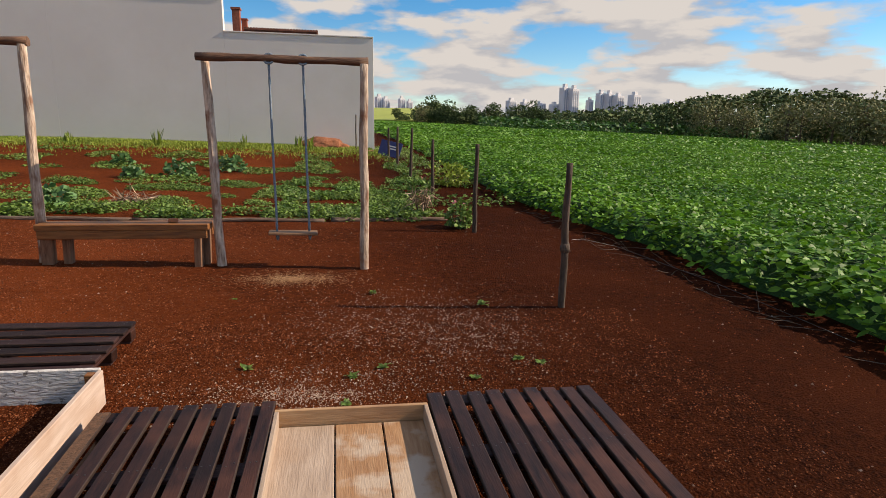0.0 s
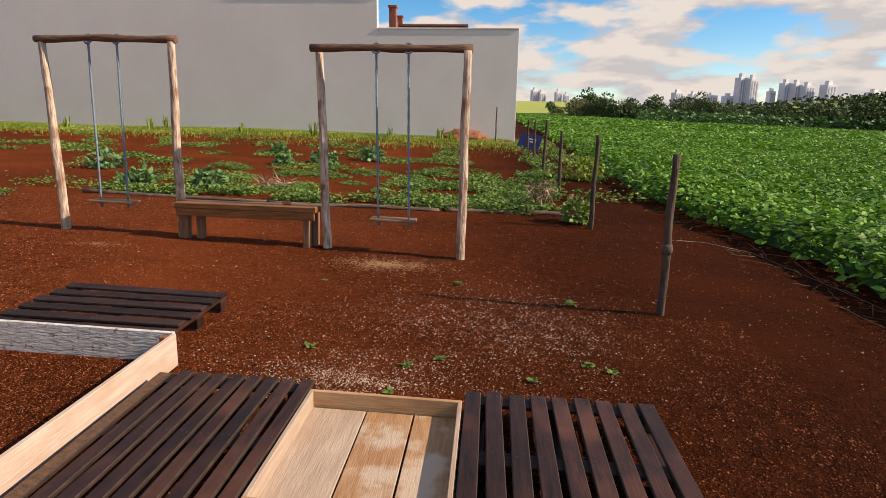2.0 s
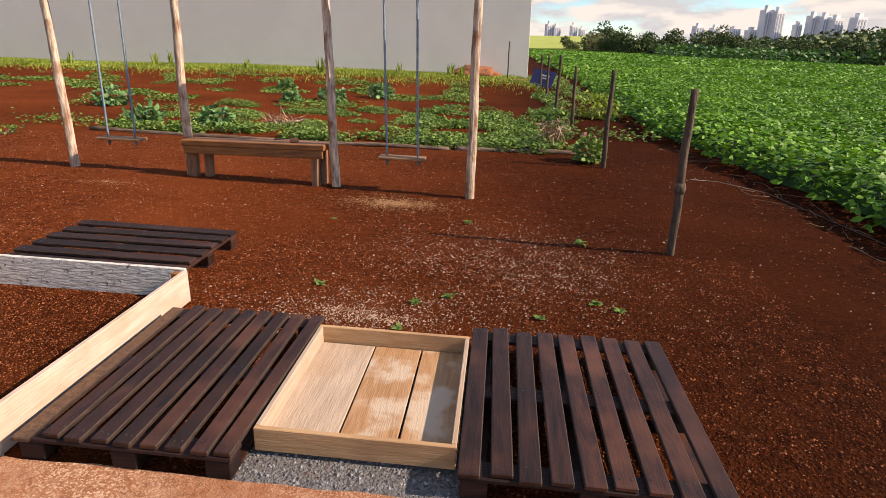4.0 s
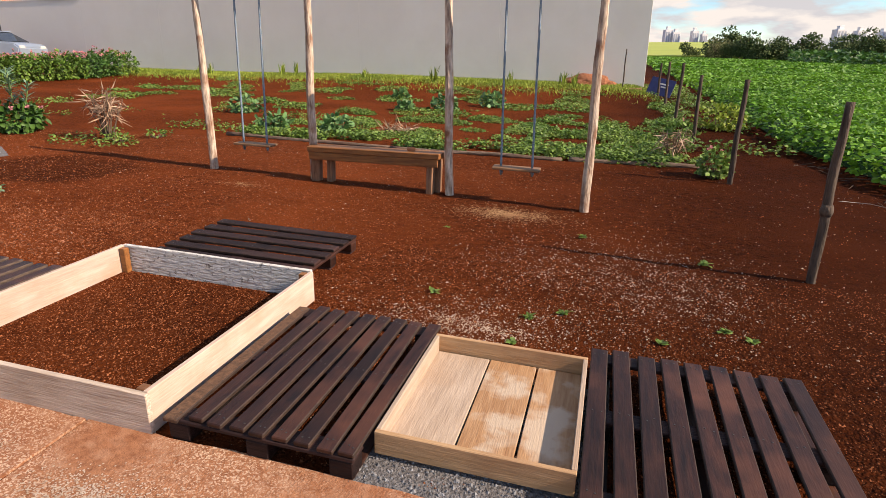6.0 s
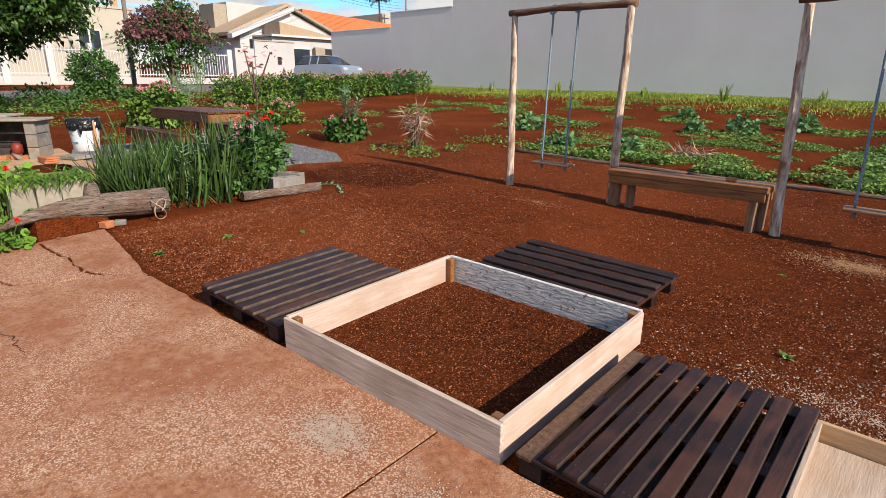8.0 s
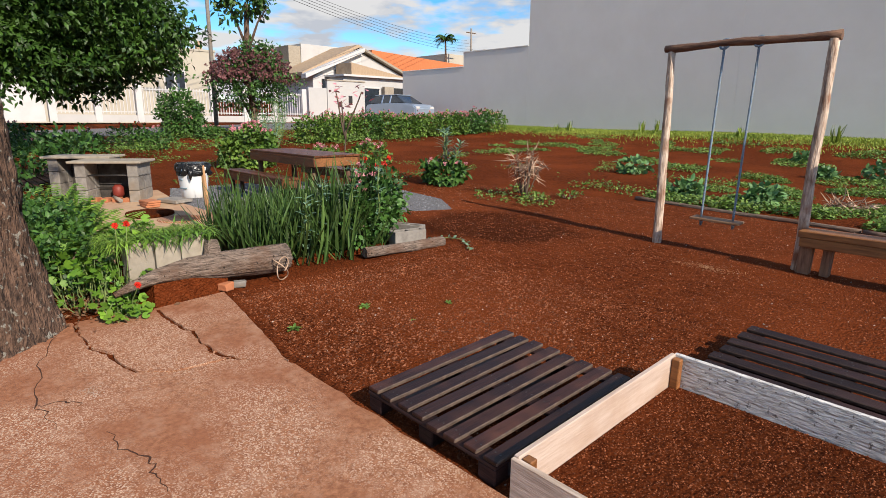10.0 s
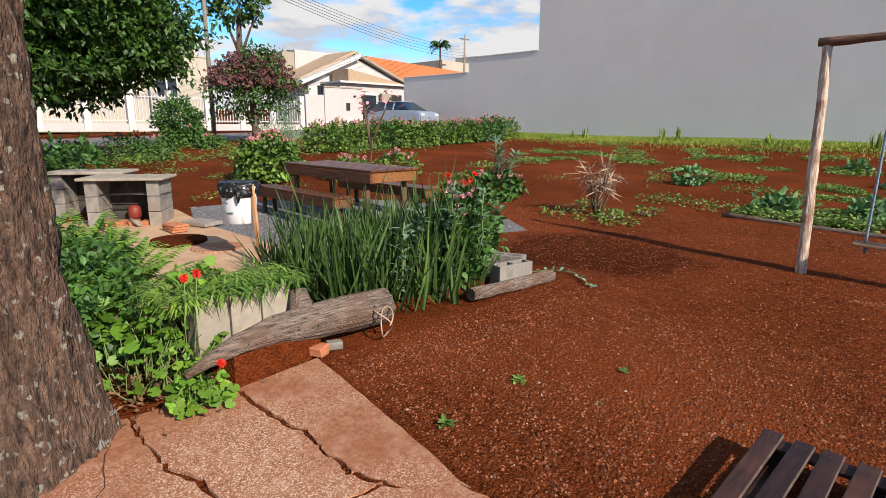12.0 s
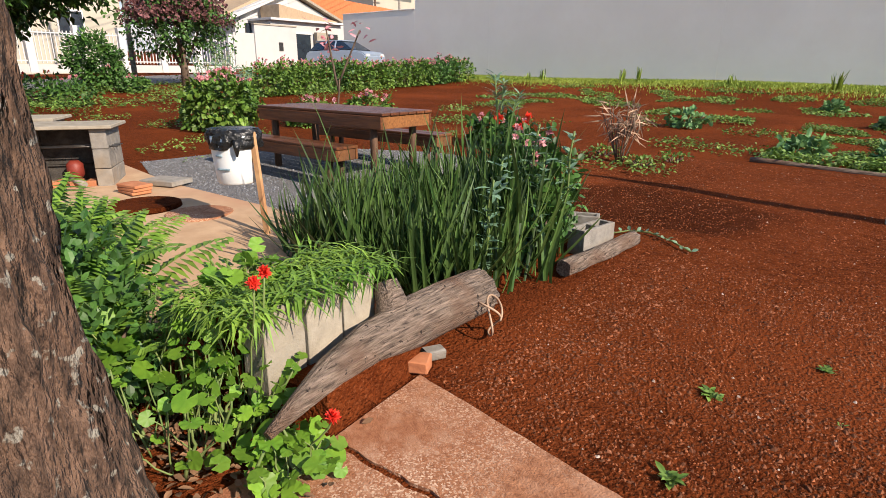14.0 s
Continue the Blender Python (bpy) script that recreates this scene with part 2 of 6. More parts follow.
SEATWOOD = mat("swing_seat_wood", (0.14, 0.07, 0.035), (0.30, 0.17, 0.09), 6, 0.7, 0.3, stretch=(0.7, 7, 7))
LOG = mat("weathered_log", (0.050, 0.034, 0.025), (0.42, 0.315, 0.245), 4, 0.9, 1.0, stretch=(24, 2.2, 24), detail=12, fine=8, c3=(0.17, 0.095, 0.060), big=3.5, dist=0.03, speck=(30, (0.62, 0.68), (0.03, 0.02, 0.015)))
LOG_X = mat("weathered_pole", (0.055, 0.038, 0.028), (0.26, 0.18, 0.13), 6, 0.9, 1.0, stretch=(0.7, 7, 7), fine=12, c3=(0.13, 0.07, 0.045), big=2.0, dist=0.02)
BLOCK_PALE = mat("pale_concrete_block", (0.25, 0.215, 0.165), (0.36, 0.315, 0.25), 9, 0.95, 0.6, fine=90, vary=0.1, dist=0.005)
BLOCK = mat("concrete_block", (0.17, 0.155, 0.135), (0.29, 0.265, 0.235), 12, 0.95, 0.8, fine=110, vary=0.12, c3=(0.25, 0.19, 0.13), big=2.5, dist=0.006)
BARK = mat("tree_bark", (0.020, 0.011, 0.008), (0.215, 0.128, 0.085), 6, 0.95, 1.0, stretch=(5.5, 5.5, 1.6), fine=14, c3=(0.27, 0.25, 0.21), big=21.0, dist=0.06, big_at=(0.61, 0.65), detail=10)
TERRACOTTA = mat("terracotta", (0.33, 0.115, 0.050), (0.47, 0.185, 0.085), 8, 0.85, 0.3, vary=0.1)
WHITE = mat("white_paint", (0.50, 0.49, 0.48), (0.57, 0.56, 0.55), 2, 0.6, 0.1)
CREAM = mat("cream_render", (0.41, 0.37, 0.295), (0.46, 0.42, 0.34), 0.6, 0.85, 0.1)
OFFWHITE = mat("offwhite_render", (0.43, 0.425, 0.41), (0.49, 0.48, 0.465), 0.6, 0.85, 0.1)
BLACKBAG = mat("black_plastic", (0.008, 0.008, 0.008), (0.016, 0.016, 0.017), 20, 0.25, 1.0, fine=26, dist=0.02)
PLASTIC_W = mat("white_plastic", (0.66, 0.68, 0.69), (0.74, 0.76, 0.77), 3, 0.35, 0.03)
INK = mat("faded_print", (0.10, 0.16, 0.20), (0.30, 0.40, 0.44), 20, 0.5, 0)
DARK = mat("dark_recess", (0.012, 0.011, 0.010), (0.03, 0.027, 0.025), 10, 0.9, 0.2)
METAL = mat("dark_metal", (0.05, 0.05, 0.05), (0.12, 0.11, 0.10), 12, 0.4, 0.2, metal=0.8)
ROOF_OR = mat("orange_roof_tile", (0.45, 0.13, 0.045), (0.60, 0.20, 0.075), 3, 0.8, 0.3, stretch=(1, 8, 1))
ROOF_BR = mat("brown_roof_tile", (0.33, 0.235, 0.15), (0.45, 0.33, 0.215), 3, 0.85, 0.3, stretch=(1, 8, 1))
ROOF_DK = mat("dark_red_roof_tile", (0.10, 0.035, 0.022), (0.20, 0.075, 0.045), 6, 0.85, 0.3)
BRICK = mat("red_brick", (0.26, 0.075, 0.04), (0.38, 0.13, 0.07), 9, 0.85, 0.4)
TOWER = mat("pale_tower", (0.74, 0.74, 0.74), (0.82, 0.81, 0.80), 0.02, 0.8, 0)
TOWER_WIN = mat("tower_windows", (0.38, 0.42, 0.47), (0.46, 0.50, 0.54), 0.02, 0.4, 0)
CARPAINT = mat("silver_blue_paint", (0.36, 0.44, 0.55), (0.40, 0.48, 0.59), 2, 0.28, 0, metal=0.5, spec=0.6)
GLASS = mat("dark_glass", (0.015, 0.02, 0.03), (0.03, 0.04, 0.05), 2, 0.06, 0, spec=0.8)
RUBBER = mat("rubber", (0.012, 0.012, 0.012), (0.03, 0.03, 0.03), 20, 0.8, 0.1)
SIGNBLUE = mat("blue_sign", (0.015, 0.022, 0.09), (0.025, 0.035, 0.13), 6, 0.5, 0.05)
SOY = mat("soy_leaf", (0.060, 0.170, 0.012), (0.150, 0.325, 0.028), 0.35, 0.55, 0, island=0.4, translucent=0.22, spec=0.3)
SOY_SHADE = mat("soy_shade_green", (0.012, 0.045, 0.008), (0.03, 0.10, 0.018), 3, 0.9, 1.0, fine=9, dist=0.1)
GRASS = mat("sunlit_grass", (0.14, 0.22, 0.022), (0.32, 0.38, 0.055), 0.5, 0.6, 0, island=0.4, translucent=0.25)
WEED = mat("weed_leaf", (0.070, 0.155, 0.022), (0.19, 0.28, 0.055), 1.2, 0.55, 0, island=0.45, translucent=0.2)
VEG = mat("vegetable_leaf", (0.055, 0.15, 0.045), (0.14, 0.26, 0.09), 4, 0.5, 0, island=0.3, translucent=0.15)
DUSTY = mat("dusty_red_soil", (0.22, 0.075, 0.032), (0.36, 0.145, 0.07), 12, 0.95, 0.8, fine=40, dist=0.03)
CABBAGE = mat("blue_green_leaf", (0.10, 0.20, 0.12), (0.20, 0.32, 0.20), 4, 0.5, 0, island=0.25, translucent=0.15)
IRIS = mat("strap_leaf", (0.026, 0.070, 0.013), (0.105, 0.170, 0.046), 2, 0.42, 0, island=0.5, translucent=0.16)
FERN = mat("fern_leaf", (0.085, 0.20, 0.026), (0.26, 0.40, 0.06), 3, 0.5, 0, island=0.4, translucent=0.3)
GERANIUM = mat("geranium_leaf", (0.075, 0.19, 0.018), (0.20, 0.35, 0.035), 5, 0.5, 0, island=0.3, translucent=0.25)
HEDGE = mat("hedge_leaf", (0.050, 0.120, 0.016), (0.150, 0.245, 0.036), 2, 0.5, 0, island=0.5, translucent=0.2)
SHRUB = mat("shrub_leaf", (0.024, 0.080, 0.014), (0.085, 0.185, 0.034), 2, 0.5, 0, island=0.45, translucent=0.18)
TREELEAF = mat("tree_leaf", (0.012, 0.040, 0.007), (0.062, 0.140, 0.018), 1, 0.5, 0, island=0.5, translucent=0.18)
FARLEAF = mat("far_tree_leaf", (0.045, 0.080, 0.024), (0.13, 0.17, 0.050), 0.05, 0.8, 0, island=0.4)
FARDRY = mat("bare_far_tree_leaf", (0.15, 0.155, 0.058), (0.27, 0.25, 0.105), 0.1, 0.8, 0, island=0.4)
PINKFL = mat("pink_petal", (0.58, 0.20, 0.24), (0.74, 0.38, 0.40), 8, 0.6, 0, island=0.2, translucent=0.2)
REDFL = mat("red_petal", (0.62, 0.02, 0.012), (0.78, 0.06, 0.03), 8, 0.6, 0, island=0.2, translucent=0.2)
MAUVEFL = mat("mauve_blossom", (0.105, 0.045, 0.040), (0.27, 0.115, 0.12), 3, 0.7, 0, island=0.45, translucent=0.2)
DRYLEAF = mat("dry_leaf", (0.26, 0.16, 0.10), (0.48, 0.34, 0.24), 4, 0.85, 0, island=0.35)
STRAW = mat("straw", (0.34, 0.165, 0.075), (0.54, 0.32, 0.16), 6, 0.9, 0, island=0.3)
STEM = mat("green_stem", (0.09, 0.16, 0.04), (0.20, 0.24, 0.08), 6, 0.6, 0)
TABLEWOOD = mat("worn_table_varnish", (0.050, 0.016, 0.007), (0.17, 0.058, 0.021), 5, 0.4, 0.35, stretch=(0.6, 7, 7), fine=20, vary=0.35, c3=(0.23, 0.090, 0.030), big=1.8, big_at=(0.55, 0.75))
BENCHLEG = mat("brown_bench_leg", (0.13, 0.062, 0.032), (0.34, 0.185, 0.105), 6, 0.75, 0.5, stretch=(6, 6, 0.7), fine=20, vary=0.2)
LITTER = mat("leaf_litter", (0.10, 0.05, 0.025), (0.26, 0.14, 0.075), 6, 0.9, 0, island=0.4)
RAWEDGE = mat("raw_slat_edge", (0.014, 0.008, 0.006), (0.055, 0.030, 0.020), 9, 0.7, 0.3, stretch=(2, 2, 6), fine=20)
# slat sides paler than the stained tops
PALE_EDGE = mat("pale_slat_edge", (0.040, 0.026, 0.020), (0.125, 0.085, 0.062), 9, 0.7, 0.3, stretch=(2, 2, 6), fine=20)
TWIG = mat("brown_twig", (0.07, 0.045, 0.03), (0.17, 0.12, 0.085), 8, 0.9, 0.2)


# ---- helpers of the scene ----
def smooth(a, b, v):
    k = np.clip((np.asarray(v, float) - a) / (b - a), 0, 1)
    return k * k * (3 - 2 * k)


def H(x, y):
    """Height of the ground: a gentle slope up to the west and north, a low bank at the long wall."""
    x, y = np.asarray(x, float), np.asarray(y, float)
    r = np.maximum(np.hypot(x, y), 1e-6)
    f = np.minimum(1, 170 / r)
    bank = 0.30 * smooth(16.5, 23.5, y) * (1 - smooth(1.0, 2.4, x)) * (1 - 0.6 * smooth(-8, -18, x)) * (1 - smooth(24, 30, y))
    return -0.11 - 0.0255 * x * f + 0.026 * y * f + bank


def h(x, y):
    return float(H(x, y))


def mesh_np(name, verts, faces, smooth_shade=False):
    me = bpy.data.meshes.new(name)
    me.from_pydata(np.asarray(verts).tolist(), [], faces if isinstance(faces, list) else faces.tolist())
    if smooth_shade:
        me.polygons.foreach_set("use_smooth", np.ones(len(me.polygons), bool))
    me.update()
    return me


def root(name, x, y, z=None, rz=0.0, **tags):
    ob = new(name)
    ob.empty_display_size = 0.1
    ob.matrix_world = pose(x, y, h(x, y) if z is None else z, 0, 0, rz)
    return tagged(ob, **tags)


def part(name, data, material, parent=None, label="", at=None):
    """Links a bmesh or a mesh as one object under a thing or a part."""
    if isinstance(data, bmesh.types.BMesh):
        me = bpy.data.meshes.new(name)
        data.to_mesh(me)
        data.free()
    else:
        me = data
    if material and not me.materials:
        me.materials.append(material)
    ob = new(name, me)
    if parent:
        ob.parent = parent
    if at is not None:
        ob.matrix_basis = at
    return tagged(ob, label=label)


def box(sx, sy, sz, m=None, bevel=0.004, wob=0.0):
    """A bevelled box, its middle at the pose m."""
    bm = bmesh.new()
    bmesh.ops.create_cube(bm, size=1)
    bmesh.ops.scale(bm, vec=(sx, sy, sz), verts=bm.verts)
    if bevel:
        bmesh.ops.bevel(bm, geom=bm.edges, offset=bevel, segments=1, affect="EDGES")
    if wob:
        for v in bm.verts:
            v.co += Vector((random.uniform(-wob, wob), random.uniform(-wob, wob), random.uniform(-wob, wob)))
    if m is not None:
        bmesh.ops.transform(bm, matrix=m, verts=bm.verts)
    return bm


def tube(points, radii, seg=10, rough=0.0, caps=True, freq=4.0, grain=0.0):
    """A tapered tube along points, with knots and bumps."""
    bm = bmesh.new()
    pts = [Vector(p) for p in points]
    rings, side = [], None
    for i, p in enumerate(pts):
        d = (pts[min(i + 1, len(pts) - 1)] - pts[max(i - 1, 0)]).normalized()
        if side is None:
            side = d.orthogonal().normalized()
        side = (side - d * side.dot(d)).normalized()
        up = d.cross(side)
        r = radii[i] if isinstance(radii, (list, tuple)) else radii
        ring = []
        for k in range(seg):
            a = 2 * math.pi * k / seg
            o = side * math.cos(a) + up * math.sin(a)
            rr = r * (1 + rough * noise.noise((p + o * r) * freq))
            if grain:
                rr *= 1 + grain * (abs(noise.noise(Vector((math.cos(a) * 3.5, math.sin(a) * 3.5, i * 0.12 + r * 40)))) * 2 - 0.5)
            ring.append(bm.verts.new(p + o * rr))
        rings.append(ring)
    for a, b in zip(rings, rings[1:]):
        for k in range(seg):
            f = bm.faces.new((a[k], a[(k + 1) % seg], b[(k + 1) % seg], b[k]))
            f.smooth = True
    if caps:
        bm.faces.new(list(reversed(rings[0])))
        bm.faces.new(rings[-1])
    return bm


def bent(a, b, n=8, amp=0.02, seed=0.0):
    """Points from a to b with a slight natural bend."""
    a, b = Vector(a), Vector(b)
    out = []
    for i in range(n + 1):
        k = i / n
        o = noise.noise_vector(Vector((k * 2.2 + seed, seed * 1.7, 3.1))) * amp * math.sin(math.pi * min(1, k * 1.0 + 0.02))
        out.append(a.lerp(b, k) + o)
    return out


def join(*bms):
    """One bmesh out of several."""
    out = bmesh.new()
    for b in bms:
        me = bpy.data.meshes.new("tmp")
        b.to_mesh(me)
        b.free()
        out.from_mesh(me)
        bpy.data.meshes.remove(me)
    return out


def prism(outline, z0, z1, bevel=0.0):
    """An upright prism over a plan outline (counter-clockwise); z1 may be a function of x, y."""
    bm = bmesh.new()
    top = [bm.verts.new((x, y, z1(x, y) if callable(z1) else z1)) for x, y in outline]
    bot = [bm.verts.new((x, y, z0(x, y) if callable(z0) else z0)) for x, y in outline]
    n = len(outline)
    bm.faces.new(top)
    bm.faces.new(list(reversed(bot)))
    for i in range(n):
        bm.faces.new((bot[i], bot[(i + 1) % n], top[(i + 1) % n], top[i]))
    bmesh.ops.triangulate(bm, faces=[f for f in bm.faces if len(f.verts) > 4])
    bmesh.ops.recalc_face_normals(bm, faces=bm.faces)
    return bm


OVAL = ((0.0, 0.0), (0.35, 0.5), (0.7, 0.42), (1.0, 0.0))
ROUND = ((0.0, 0.12), (0.22, 0.52), (0.62, 0.56), (0.9, 0.3), (1.0, 0.0))
DIAMOND = ((0.0, 0.0), (0.45, 0.5), (1.0, 0.0))


def leaves(P, D, N, L, W, shape=DIAMOND, fold=0.18, droop=0.15):
    """Vertices and faces of many leaves: foot P, way D, face N, length L, width W (arrays)."""
    P, D, N = (np.asarray(a, float) for a in (P, D, N))
    D = D / np.linalg.norm(D, axis=1, keepdims=True)
    S = np.cross(D, N)
    S /= np.maximum(np.linalg.norm(S, axis=1, keepdims=True), 1e-6)
    N = np.cross(S, D)
    L, W = np.broadcast_to(L, len(P))[:, None], np.broadcast_to(W, len(P))[:, None]
    cols, n = [], len(shape)
    for u, w in shape:
        c = P + D * L * u - N * L * droop * u * u
        if w == 0:
            cols.append(c)
        else:
            cols += [c + S * W * w + N * W * fold * w, c, c - S * W * w + N * W * fold * w]
    V = np.stack(cols, 1)
    k, faces, i = V.shape[1], [], 0
    idx = []
    for u, w in shape:
        idx.append((i,) if w == 0 else (i, i + 1, i + 2))
        i += len(idx[-1])
    for a, b in zip(idx, idx[1:]):
        if len(a) == 3 and len(b) == 3:
            faces += [(a[0], a[1], b[1], b[0]), (a[1], a[2], b[2], b[1])]
        elif len(a) == 1:
            faces += [(a[0], b[1], b[0]), (a[0], b[2], b[1])]
        else:
            faces += [(a[0], a[1], b[0]), (a[1], a[2], b[0])]
    base = (np.arange(len(P)) * k)
    out = []
    for f in faces:
        out += (base[:, None] + np.array(f)).tolist()
    return V.reshape(-1, 3), out


def merge(*vf):
    """Joins pairs of vertices and faces."""
    V, F, n = [], [], 0
    for v, f in vf:
        V.append(np.asarray(v))
        F += [[i + n for i in q] for q in f] if n else [list(q) for q in f]
        n += len(v)
    return np.concatenate(V), F


rng = np.random.default_rng(7)


def scatter(n, spread=1.0, up=0.6):
    """Random leaf directions and normals; up: how much the faces turn to the sky."""
    a = rng.uniform(0, 2 * np.pi, n)
    e = rng.uniform(-0.35, 0.75, n) * spread
    D = np.c_[np.cos(a) * np.cos(e), np.sin(a) * np.cos(e), np.sin(e)]
    N = rng.normal(0, 1, (n, 3)) * (1 - up) + np.array([0, 0, 1.0]) * up * 1.4
    return D, N


def stones(P, S):
    """Small faceted stones bedded in the soil, at P of size S."""
    n = len(P)
    o = np.array([(1, 0, -0.45), (0, 1, -0.45), (-1, 0, -0.45), (0, -1, -0.45), (0, 0, 0.55)], float)
    V = np.asarray(P)[:, None, :] + (o[None] * np.asarray(S)[:, None, None]) * rng.uniform(0.6, 1.35, (n, 5, 1))
    V[:, 4, :2] += rng.uniform(-0.55, 0.55, (n, 2)) * np.asarray(S)[:, None]
    V[:, :, 0] += (V[:, :, 0] - np.asarray(P)[:, None, 0]) * rng.uniform(-0.25, 0.5, (n, 1))
    a = rng.uniform(0, 6.28, n)
    c, s = np.cos(a)[:, None], np.sin(a)[:, None]
    R = V - np.asarray(P)[:, None, :]
    V = np.asarray(P)[:, None, :] + np.stack([R[..., 0] * c - R[..., 1] * s, R[..., 0] * s + R[..., 1] * c, R[..., 2]], -1)
    f = np.array([(0, 1, 4), (1, 2, 4), (2, 3, 4), (3, 0, 4)])
    return V.reshape(-1, 3), (np.arange(n)[:, None, None] * 5 + f[None]).reshape(-1, 3)


# ---- the ground ----
def lines(lo, hi, step, far):
    a = list(np.arange(lo, hi + 1e-6, step))
    s, up, dn = step, [], []
    x = hi
    while x < far:
        s *= 1.22
        x += s
        up.append(x)
    s, x = step, lo
    while x > -far:
        s *= 1.22
        x -= s
        dn.append(x)
    return np.array(dn[::-1] + a + up)


gx, gy = lines(-10, 5, 0.09, 3500), lines(1.5, 13, 0.09, 3500)
GX, GY = np.meshgrid(gx, gy)
bumps = np.array([noise.noise(Vector((x * 1.3, y * 1.3, 0))) * 0.012 + noise.noise(Vector((x * 5, y * 5, 4))) * 0.010 for x, y in zip(GX.ravel(), GY.ravel())]).reshape(GX.shape)
near = 1 - smooth(14, 40, np.hypot(GX, GY))
GZ = H(GX, GY) + bumps * near
nx, ny = len(gx), len(gy)
ii = (np.arange(ny - 1)[:, None] * nx + np.arange(nx - 1)[None]).ravel()
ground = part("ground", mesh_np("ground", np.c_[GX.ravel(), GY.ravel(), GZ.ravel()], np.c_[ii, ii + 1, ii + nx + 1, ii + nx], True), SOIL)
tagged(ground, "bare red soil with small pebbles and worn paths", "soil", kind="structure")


# ---- the concrete apron: pieces parted by cracks and joints ----
def jag(p, q, n, amp, shift):
    """A ragged line from p to q, moved sideways by shift."""
    p, q = Vector(p), Vector(q)
    nrm = Vector((-(q - p).y, (q - p).x)).normalized()
    out = []
    for i in range(n + 1):
        c = p.lerp(q, i / n)
        w = noise.noise(Vector((c.x * 5.3, c.y * 5.3, 1.7))) * amp * (1 if 0 < i < n else 0)
        w += noise.noise(Vector((c.x * 24, c.y * 24, 6.1))) * amp * 0.55 * (1 if 0 < i < n else 0)
        gap = shift * (0.7 + 1.0 * noise.noise(Vector((c.x * 4, c.y * 4, 9))))
        c = c + nrm * (w + gap)
        out.append((c.x, c.y))
    return out


def slab_top(x, y):
    return h(x, y) + 0.012


pavement = new("pavement")
tagged(pavement, "reddish stained concrete apron, cracked into slabs", "pavement", kind="structure")
C1 = [(-6.02, 1.41), (-5.35, 1.47), (-4.96, 1.43), (-4.80, 1.50), (-4.52, 1.735)]
C2 = [(-6.12, 0.91), (-5.60, 0.90), (-5.0, 1.0), (-4.84, 1.18), (-4.80, 1.50)]


def crack_line(C, shift, n=16, amp=0.035):
    out = []
    for p, q in zip(C, C[1:]):
        seg = jag(p, q, n, amp, shift)
        out += seg if not out else seg[1:]
    return out


g = 0.015
edge_corner = jag((-4.52, 1.735), (-5.30, 1.87), 10, 0.012, 0) + jag((-5.30, 1.87), (-6.05, 1.99), 10, 0.012, 0)[1:]
edge_front = jag((-1.62, 1.775), (-4.52, 1.735), 40, 0.02, 0)
edge_right = jag((7.0, 1.80), (-1.62, 1.775), 60, 0.015, 0)
pieces = [
    crack_line(C1, g) + edge_corner,
    [(-6.08, 1.36)] + crack_line(C1[:4], -g)[1:] + list(reversed(crack_line(C2, g))),
    [(-1.621, -14), (-1.621, 1.775)] + edge_front[1:-1] + [(-4.505, 1.725)] + list(reversed(crack_line(C1[3:], -g)))[1:] + list(reversed(crack_line(C2, -g)))[1:] + [(-6.25, 0.5), (-6.35, -0.3), (-7.4, -1.0), (-16, -1.6), (-16, -14)],
    [(7, -14)] + edge_right[:-1] + [(-1.603, 1.77), (-1.603, -14)],
]
for outline in pieces:
    bm = prism(outline, lambda x, y: h(x, y) - 0.10, slab_top)
    part("slab", bm, CONCRETE, pavement)


CRACK_DIRT = mat("dirt_in_crack", (0.022, 0.009, 0.005), (0.09, 0.033, 0.016), 40, 0.95, 0.6)


def hairline(C, width, seed):
    """A fine dirt-filled crack across the slab, tapering to its ends."""
    line = crack_line(C, 0.0, 9, 0.05)
    bm = bmesh.new()
    rows = []
    for i, (x, y) in enumerate(line):
        j = min(i + 1, len(line) - 1)
        k = max(i - 1, 0)
        d = Vector((line[j][0] - line[k][0], line[j][1] - line[k][1])).normalized()
        w = width * (0.25 + 0.75 * math.sin(math.pi * (i + 0.5) / len(line))) * (0.6 + 0.8 * abs(noise.noise(Vector((x * 9, y * 9, seed)))) * 2)
        rows.append([bm.verts.new((x - d.y * s * w / 2, y + d.x * s * w / 2, slab_top(x, y) + 0.0018)) for s in (-1, 1)])
    for a, b in zip(rows, rows[1:]):
        bm.faces.new((a[0], b[0], b[1], a[1]))
    bmesh.ops.recalc_face_normals(bm, faces=bm.faces)
    return part("crack", bm, CRACK_DIRT, pavement, "fine crack filled with dirt")


hairline([(-6.1, 0.83), (-5.55, 0.61), (-4.95, 0.5), (-4.57, 0.54)], 0.007, 1.0)
hairline([(-4.95, 0.5), (-4.86, 0.62), (-4.78, 0.65)], 0.010, 2.0)
hairline([(-4.42, 0.70), (-4.13, 0.75), (-3.99, 0.79), (-3.76, 0.76)], 0.009, 3.0)

# pale cement dried on the slab
CEMENT = mat("dried_cement", (0.38, 0.27, 0.19), (0.54, 0.43, 0.34), 12, 0.9, 0.5)

# ---- patio slab behind the planter ----
patio = part("pavement", prism([(-6.9, 1.75), (-7.2, 2.75), (-8.35, 3.3), (-10.5, 3.2), (-11.9, 3.35), (-11.9, 1.2), (-8, 1.0)], lambda x, y: h(x, y) - 0.08, lambda x, y: h(x, y) + 0.03), PATIO)
tagged(patio, "smooth tan concrete patio slab with stains", "patio", kind="structure")

